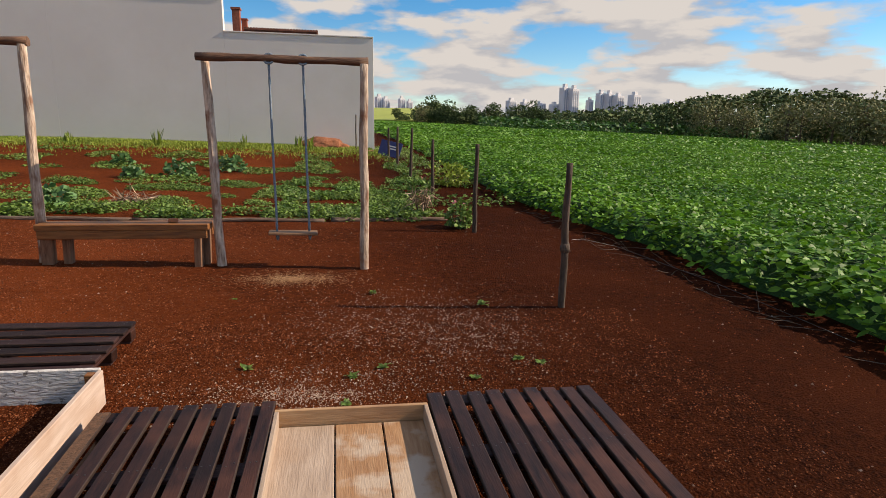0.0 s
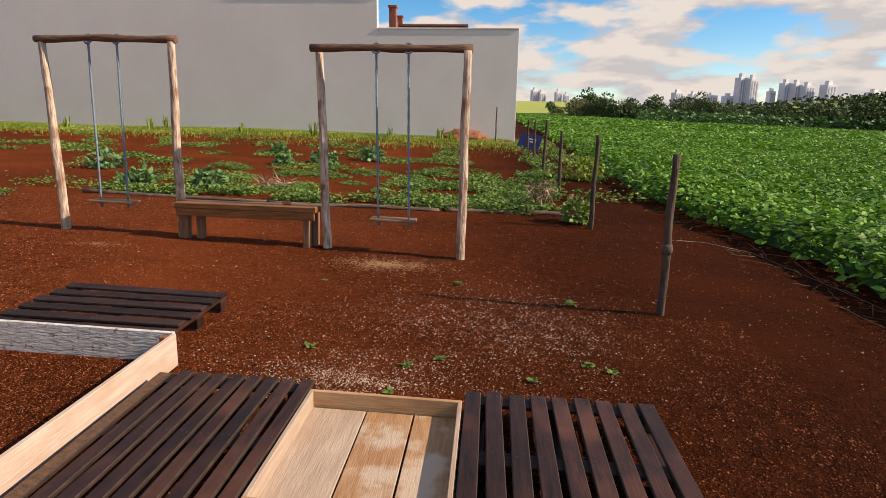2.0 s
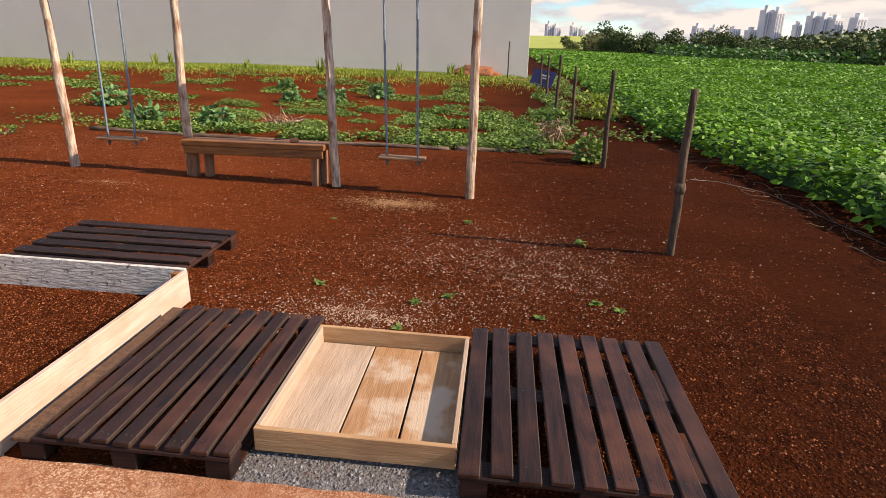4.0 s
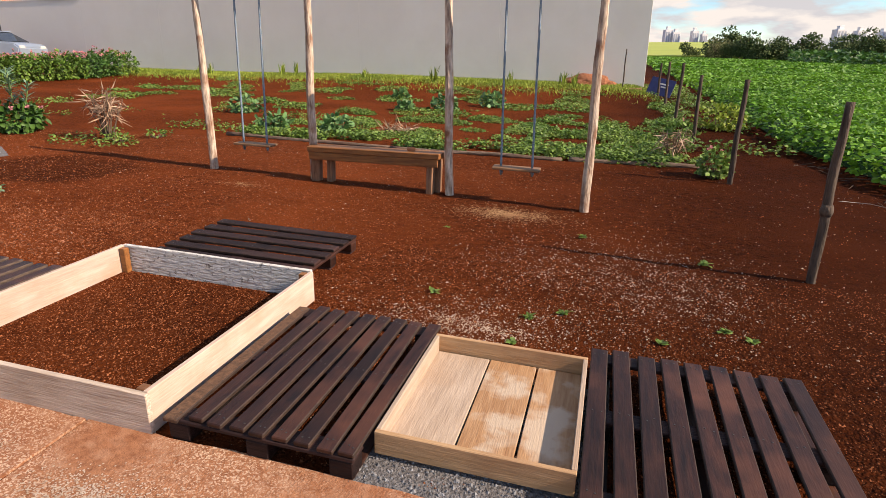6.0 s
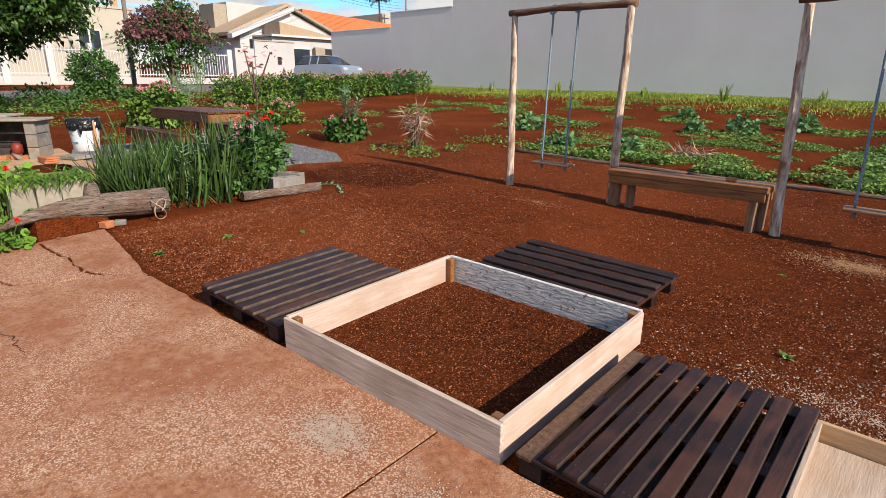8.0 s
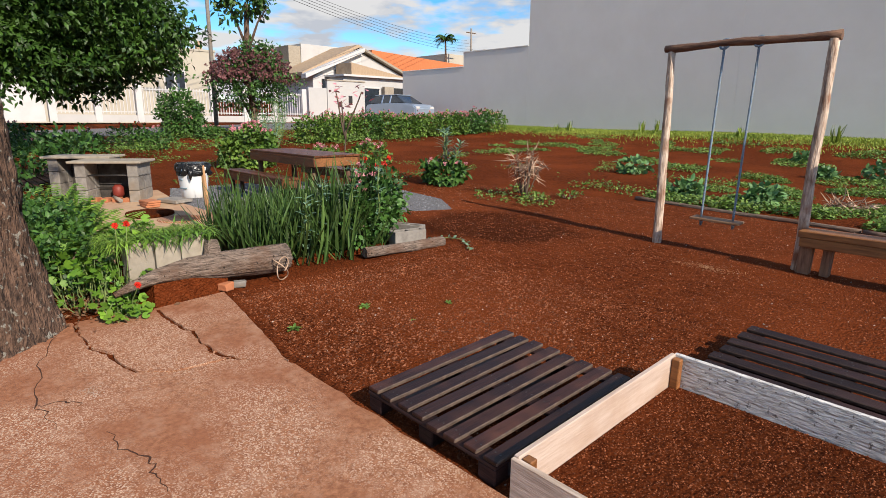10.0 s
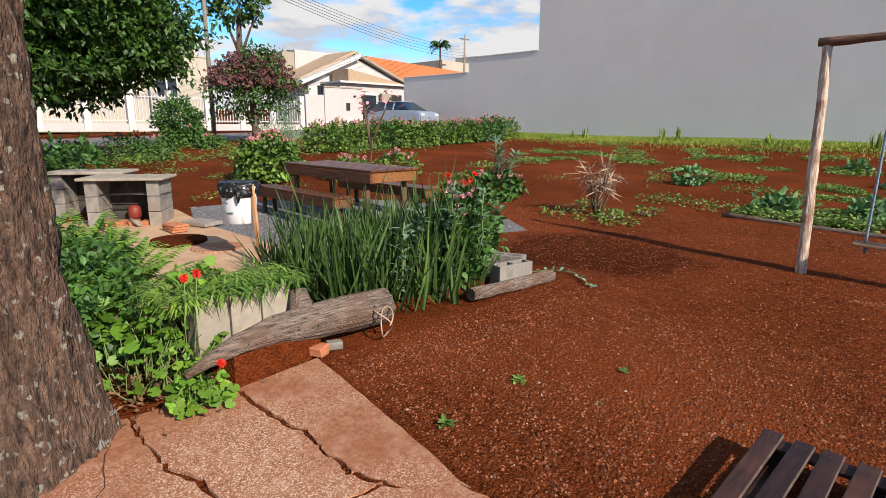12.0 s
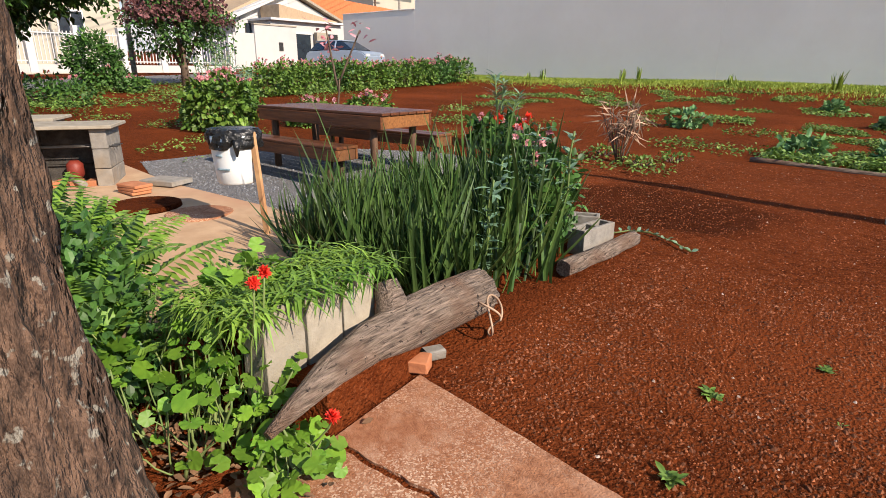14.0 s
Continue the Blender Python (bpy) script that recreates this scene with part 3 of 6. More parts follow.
# ---- the long rendered wall ----
wall = new("wall_north")
tagged(wall, "long plain grey rendered wall stepped in height", "wall", kind="structure")
WALL_Y = 24.0
for x0, x1, top in ((-4.1, 1.55, 5.10), (-10.12, -4.1, 6.30), (-20.25, -10.12, 9.2), (-24.8, -20.25, 5.12), (-30.1, -24.8, 4.36)):
    part("wall_panel", box(x1 - x0, 0.30, top + 0.6, pose((x0 + x1) / 2, WALL_Y + 0.15, top / 2 - 0.3), 0.008), RENDERED, wall)
    part("coping", box(x1 - x0 - 0.004, 0.36, 0.05, pose((x0 + x1) / 2, WALL_Y + 0.15, top + 0.025), 0.006), RENDERED, wall)
part("return_wall", box(0.30, 14, 5.6, pose(1.40, WALL_Y + 7.32, 2.4), 0.008), RENDERED, wall)


# ---- swings and bench ----
def swing(name, a, b, top, rope_at, seat_h, skew, label):
    """Two leaning posts, a round beam, two ropes and a plank seat."""
    cx, cy = (a[0] + b[0]) / 2, (a[1] + b[1]) / 2
    s = root(name, cx, cy, label=label, category="swing", group="swings")
    z0 = h(cx, cy)
    for k, (p, tx) in enumerate(((a, a[0] - 0.05), (b, b[0] + 0.03))):
        base = (p[0] - cx, p[1] - cy, h(*p) - z0 - 0.15)
        part("post", tube(bent(base, (tx - cx, p[1] - cy + 0.05, top - z0), 14, 0.03, cx + k), [0.050 - 0.012 * i / 14 for i in range(15)], 22, 0.13, freq=9, grain=0.16), POST, s)
    by = (a[1] + b[1]) / 2 - cy + 0.05
    L = b[0] - a[0]
    bp = bent((a[0] - cx - 0.12, by, top - z0 + 0.03), (b[0] - cx + 0.08, by, top - z0 + 0.03), 14, 0.022, cx * 2)
    part("beam", tube(bp, [0.038 + 0.004 * math.sin(i) for i in range(15)], 14, 0.2, freq=8), BEAM, s)
    seat_x = []
    for f in rope_at:
        x = a[0] + L * f - cx
        xs = x + skew
        rp = bent((x, by, top - z0 + 0.02), (xs, by - 0.02, seat_h), 24, 0.006, x)
        rope = part("rope", tube(rp, [0.011 + 0.003 * (i % 2) for i in range(25)], 6), ROPE, s)
        knot = tube([(x + 0.046 * math.cos(t), by + 0.07 * math.sin(t) * 0.3, top - z0 + 0.03 + 0.05 * math.sin(t)) for t in np.linspace(0, 2 * math.pi, 13)], 0.012, 6, caps=False)
        part("loop", knot, ROPE, rope)
        seat_x.append(xs)
    sx = (seat_x[0] + seat_x[1]) / 2
    part("seat", box(0.50, 0.20, 0.026, pose(sx, by - 0.02, seat_h - 0.012, 0, 2.0, 3), 0.006), SEATWOOD, s)
    for x in seat_x:
        part("knot", tube([(x, by - 0.02, seat_h - 0.02), (x + 0.004, by - 0.02, seat_h - 0.06), (x, by - 0.02, seat_h - 0.09)], [0.02, 0.018, 0.008], 7), ROPE, s)
    return s


swing("swing", (-4.41, 6.38), (-2.98, 6.36), 2.27, (0.35, 0.58), 0.37, -0.04, "rustic log swing with blue rope and plank seat")
swing("swing", (-1.21, 6.20), (0.265, 6.03), 2.16, (0.385, 0.61), 0.38, 0.01, "rustic log swing with frayed ropes over straw")

bench = root("bench", -2.125, 6.27, rz=-3.5, label="long varnished timber bench between two swings", category="bench")
part("seat", box(1.66, 0.26, 0.065, pose(0, 0, 0.405), 0.008), BENCHWOOD, bench)
for y in (-0.115, 0.115):
    part("apron", box(1.62, 0.03, 0.085, pose(0, y * 1.0, 0.33), 0.005), BENCHWOOD, bench)
for x, y, w in ((-0.77, -0.02, 0.11), (-0.60, 0.02, 0.075), (0.70, -0.05, 0.075), (0.755, 0.05, 0.07)):
    part("leg", box(w, 0.09, 0.44, pose(x, y, 0.155, 0, 2, 0), 0.008), BENCHLEG, bench)


# ---- pallets ----
nail_bm = bmesh.new()
bmesh.ops.create_cone(nail_bm, cap_ends=True, segments=7, radius1=0.0048, radius2=0.004, depth=0.003)
NAIL = bpy.data.meshes.new("nail")
nail_bm.to_mesh(NAIL)
nail_bm.free()
NAIL.materials.append(METAL)


def pallet(x0, x1, y0, y1, n, along, gap, label, lift=0.0, first=None, edge=None):
    """A pallet of n slats on three cross boards and nine blocks."""
    cx, cy = (x0 + x1) / 2, (y0 + y1) / 2
    p = root("pallet", cx, cy, h(cx, cy) + lift, label=label, category="pallet", group="pallets")
    p.rotation_euler = (math.atan(0.026), math.atan(0.0255), 0)
    lx, ly = x1 - x0, y1 - y0
    run, across = (ly, lx) if along == "y" else (lx, ly)
    w = (across - gap * (n - 1)) / n
    mt = PALLET if along == "y" else PALLET_X
    mc = PALLET_X if along == "y" else PALLET
    for i in range(n):
        c = -across / 2 + w / 2 + i * (w + gap) + (0.018 * (n - i) / n if first and i else 0)
        d = random.uniform(-0.012, 0.012)
        if along == "y":
            bm = box(w, run, 0.021, pose(c, d, 0.110 if first and i == 0 else 0.122, 0, 0, random.uniform(-0.75, 0.75)), 0.004)
        else:
            bm = box(run, w, 0.021, pose(d, c, 0.122, 0, 0, random.uniform(-0.75, 0.75)), 0.004)
        for fc in bm.faces:
            if abs(fc.normal.x if along == "y" else fc.normal.y) > 0.6:
                fc.material_index = 1
        sl_ = part("slat", bm, first if first and i == 0 else mt, p)
        sl_.data.materials.append(edge or RAWEDGE)
        zt = (0.110 if first and i == 0 else 0.122) + 0.0105
        for e in (-1, 0, 1):
            for q in (-0.22, 0.22):
                u_, v_ = c + q * w + random.uniform(-0.006, 0.006), e * (run / 2 - 0.05) + random.uniform(-0.012, 0.012)
                part("nail", NAIL, None, sl_, at=pose(u_, v_, zt) if along == "y" else pose(v_, u_, zt))
    for k in (-1, 0, 1):
        c = k * (run / 2 - 0.05)
        m = pose(0, c, 0.1) if along == "y" else pose(c, 0, 0.1)
        s = (across - 0.01, 0.095, 0.02) if along == "y" else (0.095, across - 0.01, 0.02)
        part("cross_board", box(*s, m, 0.004), mc, p)
        for j in (-1, 0, 1):
            e = j * (across / 2 - 0.06)
            m = pose(e, c, 0.052) if along == "y" else pose(c, e, 0.052)
            part("block", box(0.10, 0.09, 0.075, m, 0.005), mc, p)
    for j in (-1, 0, 1):
        e = j * (across / 2 - 0.06)
        m = pose(e, 0, 0.006) if along == "y" else pose(0, e, 0.006)
        part("skid", box(0.09, run - 0.02, 0.018, m, 0.003) if along == "y" else box(run - 0.02, 0.09, 0.018, m, 0.003), mt, p)
    return p


pallet(-3.74, -2.84, 1.77, 2.88, 8, "y", 0.038, "dark purple-brown stained wooden pallet beside the planter box", edge=PALE_EDGE)
pallet(-1.20, -0.355, 1.77, 2.88, 9, "y", 0.029, "dark brown stained wooden pallet between box and tray", first=LEGWOOD)
pallet(0.455, 1.42, 1.80, 2.90, 9, "y", 0.030, "dark brown stained wooden pallet with wide gaps")
pallet(-2.66, -1.42, 3.33, 4.16, 6, "x", 0.056, "dark stained wooden pallet with six spaced slats")

# ---- planter box of boards ----
planter = root("planter_box", -2.02, 2.48, label="low square planter box of raw and weathered boards filled with soil", category="planter box")
planter.rotation_euler = (math.atan(0.026), math.atan(0.0255), 0)
part("board_front", box(1.49, 0.026, 0.20, pose(0, -0.70, 0.10), 0.003), GREYWOOD, planter, "grey weathered board")
part("board_back", box(1.45, 0.026, 0.20, pose(0, 0.715, 0.11), 0.003), SILVERWOOD, planter, "silver painted cracked board")
part("board_side", box(0.026, 1.40, 0.20, pose(0.73, 0.005, 0.105), 0.003), PINE, planter, "pale new pine board")
part("board_side", box(0.026, 1.40, 0.20, pose(-0.73, 0.005, 0.11), 0.003), PINE, planter, "pale new pine board")
for sx, sy in ((-1, -1), (1, -1), (-1, 1), (1, 1)):
    part("corner_stake", box(0.045, 0.045, 0.19, pose(sx * 0.69, sy * 0.665 + 0.006, 0.105), 0.004), BENCHWOOD, planter)
part("soil_fill", box(1.43, 1.38, 0.05, pose(0, 0, 0.0), 0.002), SOIL, planter)

# ---- shallow pine tray ----
tray = root("tray", 0.05, 2.36, label="shallow open tray of new pine planks on gravel", category="tray")
tray.rotation_euler = (math.atan(0.026), math.atan(0.0255), 0)
for i, (x, w) in enumerate(((-0.235, 0.28), (0.03, 0.235), (0.265, 0.215))):
    part("plank", box(w, 0.80, 0.02, pose(x, 0, 0.035), 0.003), PINE_STAINED if i else TRAYWOOD, tray)
part("side", box(0.022, 0.82, 0.105, pose(-0.382, 0, 0.078), 0.003), TRAYWOOD, tray)
part("side", box(0.022, 0.82, 0.105, pose(0.382, 0, 0.078), 0.003), TRAYWOOD, tray)
part("end_board", box(0.786, 0.022, 0.105, pose(0, -0.421, 0.078), 0.003), PINE_X, tray)
part("end_board", box(0.786, 0.022, 0.105, pose(0, 0.421, 0.078), 0.003), PINE_X, tray)
part("skid", box(0.70, 0.06, 0.022, pose(0, -0.3, 0.013), 0.003), PINE_X, tray)
part("skid", box(0.70, 0.06, 0.022, pose(0, 0.3, 0.013), 0.003), PINE_X, tray)


# ---- fence posts ----
def fence_post(x, y, top, r, lean, label="weathered dark wooden fence post set in red soil", banded=False):
    p = root("fence_post", x, y, label=label, category="post", group="field fence posts")
    r *= 0.8
    pts = bent((0, 0, -0.2), (lean, 0.0, top), 12, 0.025, x * 3 + y)
    part("shaft", tube(pts, [r * (1.05 - 0.012 * i) for i in range(13)], 18, 0.2, freq=10, grain=0.2), FENCEPOST, p)
    if banded:
        k = pts[6]
        part("collar", tube([k + Vector((0, 0, -0.03)), k, k + Vector((0, 0, 0.05))], [r * 1.12, r * 1.35, r * 1.1], 10, 0.2), FENCEPOST, p)
    return p


fence_post(1.97, 4.66, 1.29, 0.040, 0.0, banded=True)
fence_post(1.98, 8.10, 1.28, 0.042, 0.02)
fence_post(1.95, 11.7, 1.20, 0.042, 0.0)
fence_post(1.95, 15.4, 1.34, 0.05, 0.05)
fence_post(1.95, 18.6, 1.30, 0.05, 0.0)
fence_post(1.93, 21.6, 1.15, 0.05, 0.0)
fence_post(0.75, 22.6, 1.35, 0.03, 0.02)

# ---- logs edging the weed bed ----
for a, b, r in (((-6.0, 8.86), (-2.9, 8.72), 0.05), ((-2.88, 8.70), (-0.2, 8.80), 0.045), ((-0.1, 8.84), (1.75, 9.05), 0.055)):
    m = Vector(((a[0] + b[0]) / 2, (a[1] + b[1]) / 2, 0))
    lg = part("edging_log", tube([Vector((p.x - m.x, p.y - m.y, h(p.x, p.y) - h(m.x, m.y) + 0.02 + p.z)) for p in bent((*a, 0), (*b, 0), 16, 0.035, a[0])], [r * 0.8 * (1 - 0.012 * i) for i in range(17)], 10, 0.3, freq=5), LOG_X)
    lg.location = (m.x, m.y, h(m.x, m.y))
    tagged(lg, "long grey-brown pole edging the weed bed", "log", "bed edging")


# ---- gravel and stones ----
def inside(poly, X, Y):
    res = np.zeros(len(X), bool)
    for (x0, y0), (x1, y1) in zip(poly, poly[1:] + poly[:1]):
        c = ((y0 > Y) != (y1 > Y)) & (X < (x1 - x0) * (Y - y0) / (y1 - y0 + 1e-12) + x0)
        res ^= c
    return res


def field_noise(X, Y, s, z=0.0):
    return np.array([noise.noise(Vector((a * s, b * s, z))) for a, b in zip(X, Y)])


def stone_cover(name, poly, n, lo, hi, material, label, category, mask=None, lift=0.0, power=3, uneven=True):
    xs, ys = [p[0] for p in poly], [p[1] for p in poly]
    X, Y = rng.uniform(min(xs), max(xs), n), rng.uniform(min(ys), max(ys), n)
    k = inside(poly, X, Y)
    if mask:
        k &= mask(X, Y)
    X, Y = X[k], Y[k]
    S = lo + (hi - lo) * rng.random(len(X)) ** power
    lie = field_noise(X * 1.3, Y * 1.3, 1.0) * 0.012 + field_noise(X * 5, Y * 5, 1.0, 4) * 0.010 if uneven else 0
    v, f = stones(np.c_[X, Y, H(X, Y) + lie + lift + S * 0.25], S)
    ob = part(name, mesh_np(name, v, f), material)
    return tagged(ob, label, category, kind="stuff")


YARD = [(-6.0, 2.02), (-4.6, 1.8), (7, 1.85), (4.2, 4), (4.2, 8), (2, 9), (-6, 8.6), (-10, 8), (-8, 5.5), (-5.9, 4.7)]
# keeps fewer pebbles towards the field
def fewer_to_field(X, Y):
    return rng.random(len(X)) < 1 - 0.88 * smooth(-2.2, 1.6, X)


stone_cover("soil_pebbles", YARD, 130000, 0.0035, 0.0105, SOIL_PEBBLE, "small clods and stones scattered over red soil", "pebbles", fewer_to_field, power=2)
stone_cover("soil_pebbles", [(-6.0, 2.02), (-4.6, 1.8), (2.5, 1.85), (2.5, 4.6), (-6, 4.2)], 52000, 0.003, 0.0085, SOIL_PEBBLE, "fine crumbs of red soil and grit", "pebbles")
stone_cover("planter_soil", [(-2.73, 1.8), (-1.31, 1.8), (-1.31, 3.17), (-2.73, 3.17)], 12000, 0.003, 0.0085, SOIL_PEBBLE, "crumbly red soil inside the planter box", "soil", lift=0.0245, uneven=False)


stone_cover("bark_chips", [(-5.9, 2.05), (-4.55, 1.85), (-3.8, 1.85), (-2.6, 3.2), (-2.2, 5.2), (-5.6, 5.0)], 21000, 0.004, 0.0135, CHIP, "brown chips and clods over red soil", "chips",
            lambda X, Y: rng.random(len(X)) < 0.95 * (1 - smooth(2.6, 4.9, Y)) * (1 - smooth(-4.2, -2.5, X)) * (0.9 + 1.2 * field_noise(X, Y, 1.1, 3.0)), power=2)


def gravel_mask(X, Y):
    d = np.exp(-(((X - 0.65) / 0.80) ** 2 + ((Y - 4.2) / 0.75) ** 2)) + 0.8 * np.exp(-(((X + 0.3) / 0.8) ** 2 + ((Y - 3.2) / 0.35) ** 2))
    return rng.random(len(X)) < d * (0.75 + 0.9 * field_noise(X, Y, 2.2))


stone_cover("grey_gravel", [(-2.5, 2.6), (3.2, 2.6), (3.2, 6.4), (-2.5, 6.4)], 60000, 0.0035, 0.010, GREY_PEBBLE, "pale grey gravel scattered over red soil", "gravel", gravel_mask)
stone_cover("grey_gravel", YARD, 2600, 0.004, 0.012, GREY_PEBBLE, "stray pale stones on the red soil", "gravel")
stone_cover("gravel", [(-0.45, 1.76), (0.5, 1.78), (0.5, 2.7), (-0.4, 2.7)], 6500, 0.009, 0.019, BLUE_GRAVEL, "blue-grey crushed stone under the tray", "gravel", uneven=False)
part("ground", prism([(-0.42, 1.77), (0.48, 1.79), (0.46, 2.7), (-0.4, 2.7)], lambda x, y: h(x, y) - 0.05, lambda x, y: h(x, y) + 0.006), GRAVEL_BED).update_tag()
tagged(bpy.data.objects["ground.001"], "bed of grey crushed stone", "gravel", kind="structure")
TABLE_BED = [(-7.7, 5.4), (-7.4, 6.0), (-8.1, 6.45), (-9.6, 6.6), (-11.6, 5.6), (-12.0, 3.6), (-10.6, 3.1), (-8.4, 3.3), (-7.6, 4.4)]
tb = part("ground", prism(TABLE_BED, lambda x, y: h(x, y) - 0.05, lambda x, y: h(x, y) + 0.012), GRAVEL_BED)
tagged(tb, "grey gravel bed under the picnic table", "gravel", kind="structure")
stone_cover("gravel", TABLE_BED, 16000, 0.009, 0.020, BLUE_GRAVEL, "blue-grey crushed stone round the picnic table", "gravel", lift=0.01, uneven=False)


def straw_patch(cx, cy, rx, ry, n, material, label):
    a, r = rng.uniform(0, 6.28, n), np.abs(rng.normal(0, 0.55, n))
    X, Y = cx + rx * r * np.cos(a), cy + ry * r * np.sin(a)
    D = np.c_[rng.normal(0, 1, n), rng.normal(0, 1, n), rng.uniform(-0.05, 0.12, n)]
    v, f = leaves(np.c_[X, Y, H(X, Y) + rng.uniform(0.004, 0.02, n)], D, np.tile((0, 0, 1.0), (n, 1)), rng.uniform(0.02, 0.055, n), 0.004)
    return tagged(part("straw", mesh_np("straw", v, f), material), label, "straw", kind="stuff")


straw_patch(-0.46, 5.62, 0.62, 0.28, 2600, STRAW, "dry straw litter under the swing seat")
straw_patch(-3.6, 5.75, 0.45, 0.16, 260, STRAW, "thin straw litter on the red soil")
stone_cover("pale_grit", [(-0.28 + 0.62 * math.cos(a), 3.2 + 0.22 * math.sin(a)) for a in np.linspace(0, 6.0, 16)], 6500, 0.002, 0.0065, CEMENT, "pale cement grit spilled on the soil", "grit",
            lambda X, Y: rng.random(len(X)) < 1.1 * np.exp(-(((X + 0.26) / 0.33) ** 2 + ((Y - 3.19) / 0.11) ** 2)) + 0.12)


def spill(cx, cy, rx, ry, n):
    X, Y = cx + rng.normal(0, rx, n), cy + rng.normal(0, ry, n)
    k = Y < 1.70
    X, Y = X[k], Y[k]
    m = len(X)
    a = rng.uniform(0, 6.28, m)
    v, f = leaves(np.c_[X, Y, H(X, Y) + 0.0145 + rng.random(m) * 0.0015], np.c_[np.cos(a), np.sin(a), 0 * a], np.tile((0, 0, 1.0), (m, 1)), rng.uniform(0.004, 0.013, m), rng.uniform(0.004, 0.010, m), OVAL, 0.0, 0.0)
    tagged(part("cement_spill", mesh_np("cement_spill", v, f), CEMENT), "flecks of dried pale cement on the concrete", "cement", kind="stuff")


spill(-1.95, 1.45, 0.10, 0.07, 1900)
spill(-1.2, 1.35, 0.16, 0.08, 2200)
spill(-2.6, 1.1, 0.3, 0.2, 500)
spill(-4.9, 0.75, 0.05, 0.03, 90)


# ---- low growth ----
def cover(name, X, Y, hgt, L, W, material, label, category, shape=DIAMOND, up=0.55, droop=0.2):
    n = len(X)
    D, N = scatter(n, 1.0, up)
    v, f = leaves(np.c_[X, Y, H(X, Y) + hgt], D, N, L, W, shape, 0.15, droop)
    return tagged(part(name, mesh_np(name, v, f), material), label, category, kind="stuff")


def patchy(x0, x1, y0, y1, n, s, level, z=0.0):
    X, Y = rng.uniform(x0, x1, n), rng.uniform(y0, y1, n)
    f = field_noise(X, Y, s, z)
    k = f > level
    return X[k], Y[k], f[k] - level


X, Y, F = patchy(-5.9, 1.8, 8.9, 13.4, 62000, 1.25, 0.07, 3.0)
cover("weed_bed", X, Y, rng.random(len(X)) * np.minimum(0.10, 0.02 + F * 0.35), rng.uniform(0.03, 0.065, len(X)), rng.uniform(0.022, 0.04, len(X)), WEED, "low leafy green weeds in patches on red soil", "weeds")
X, Y, F = patchy(-5.9, 1.6, 8.85, 9.5, 7000, 1.4, -0.12, 8.0)
cover("weed_edge", X, Y, rng.random(len(X)) * 0.13, rng.uniform(0.04, 0.09, len(X)), 0.045, WEED, "leafy weeds growing along the edging logs", "weeds")
X, Y, F = patchy(-1.0, 1.9, 9.2, 14.5, 15000, 0.9, 0.04, 12.0)
cover("weed_bed", X, Y, rng.random(len(X)) * 0.10, rng.uniform(0.04, 0.08, len(X)), 0.055, WEED, "dense low green weeds beside the fence", "weeds")
X, Y, F = patchy(-15, 2.2, 13, 20.5, 52000, 0.75, 0.17, 5.0)
cover("weed_bed", X, Y, rng.random(len(X)) * np.minimum(0.12, 0.03 + F * 0.3), rng.uniform(0.05, 0.10, len(X)), 0.045, WEED, "sparse green weeds on red soil", "weeds")
X, Y, F = patchy(-14, -5.5, 6.9, 13, 14000, 0.9, 0.27, 9.0)
cover("weed_bed", X, Y, rng.random(len(X)) * 0.10, rng.uniform(0.04, 0.07, len(X)), 0.035, WEED, "thin green weeds on red soil", "weeds")
n = 46000
X, Y = rng.uniform(-24, 1.7, n), 24 - np.abs(rng.normal(0, 0.62, n)) * (2.4 + 0.5 * np.sin(rng.uniform(-24, 1.7, n)))
k = (Y > 18.4) & (Y < 23.95)
X, Y = X[k], Y[k]
D = np.c_[rng.normal(0, 0.5, len(X)), rng.normal(0, 0.5, len(X)), np.ones(len(X))]
v, f = leaves(np.c_[X, Y, H(X, Y)], D, rng.normal(0, 1, (len(X), 3)), rng.uniform(0.05, 0.125, len(X)), 0.032, DIAMOND, 0.1, 0.4)
tagged(part("grass_strip", mesh_np("grass_strip", v, f), GRASS), "strip of bright green grass along the long wall", "grass", kind="stuff")
X, Y, F = patchy(-26.5, -17.5, -3.0, 15.5, 26000, 0.7, -0.05, 21.0)
cover("garden_weeds", X, Y, rng.random(len(X)) * np.minimum(0.35, 0.06 + F * 0.8), rng.uniform(0.06, 0.13, len(X)), 0.035, WEED, "yellow-green weeds and dry grass before the street fence", "weeds")
X, Y, F = patchy(-18.0, -11.5, 0.5, 10.0, 11000, 0.8, 0.20, 31.0)
cover("sparse_grass", X, Y, rng.random(len(X)) * 0.05, rng.uniform(0.04, 0.09, len(X)), 0.025, WEED, "sparse low grass on red soil behind the patio", "grass")
n = 9000
X, Y = rng.uniform(1.7, 3.4, n), rng.uniform(10.5, 30, n)
k = field_noise(X, Y, 0.8, 2.0) + (Y - 16) * 0.02 > 0.12
cover("fence_weeds", X[k], Y[k], rng.random(k.sum()) * 0.18, 0.08, 0.05, WEED, "weeds along the foot of the fence", "weeds")


# ---- plants ----
def plant(name, x, y, label, category, group="", rz=0.0):
    return root(name, x, y, rz=rz, label=label, category=category, group=group)


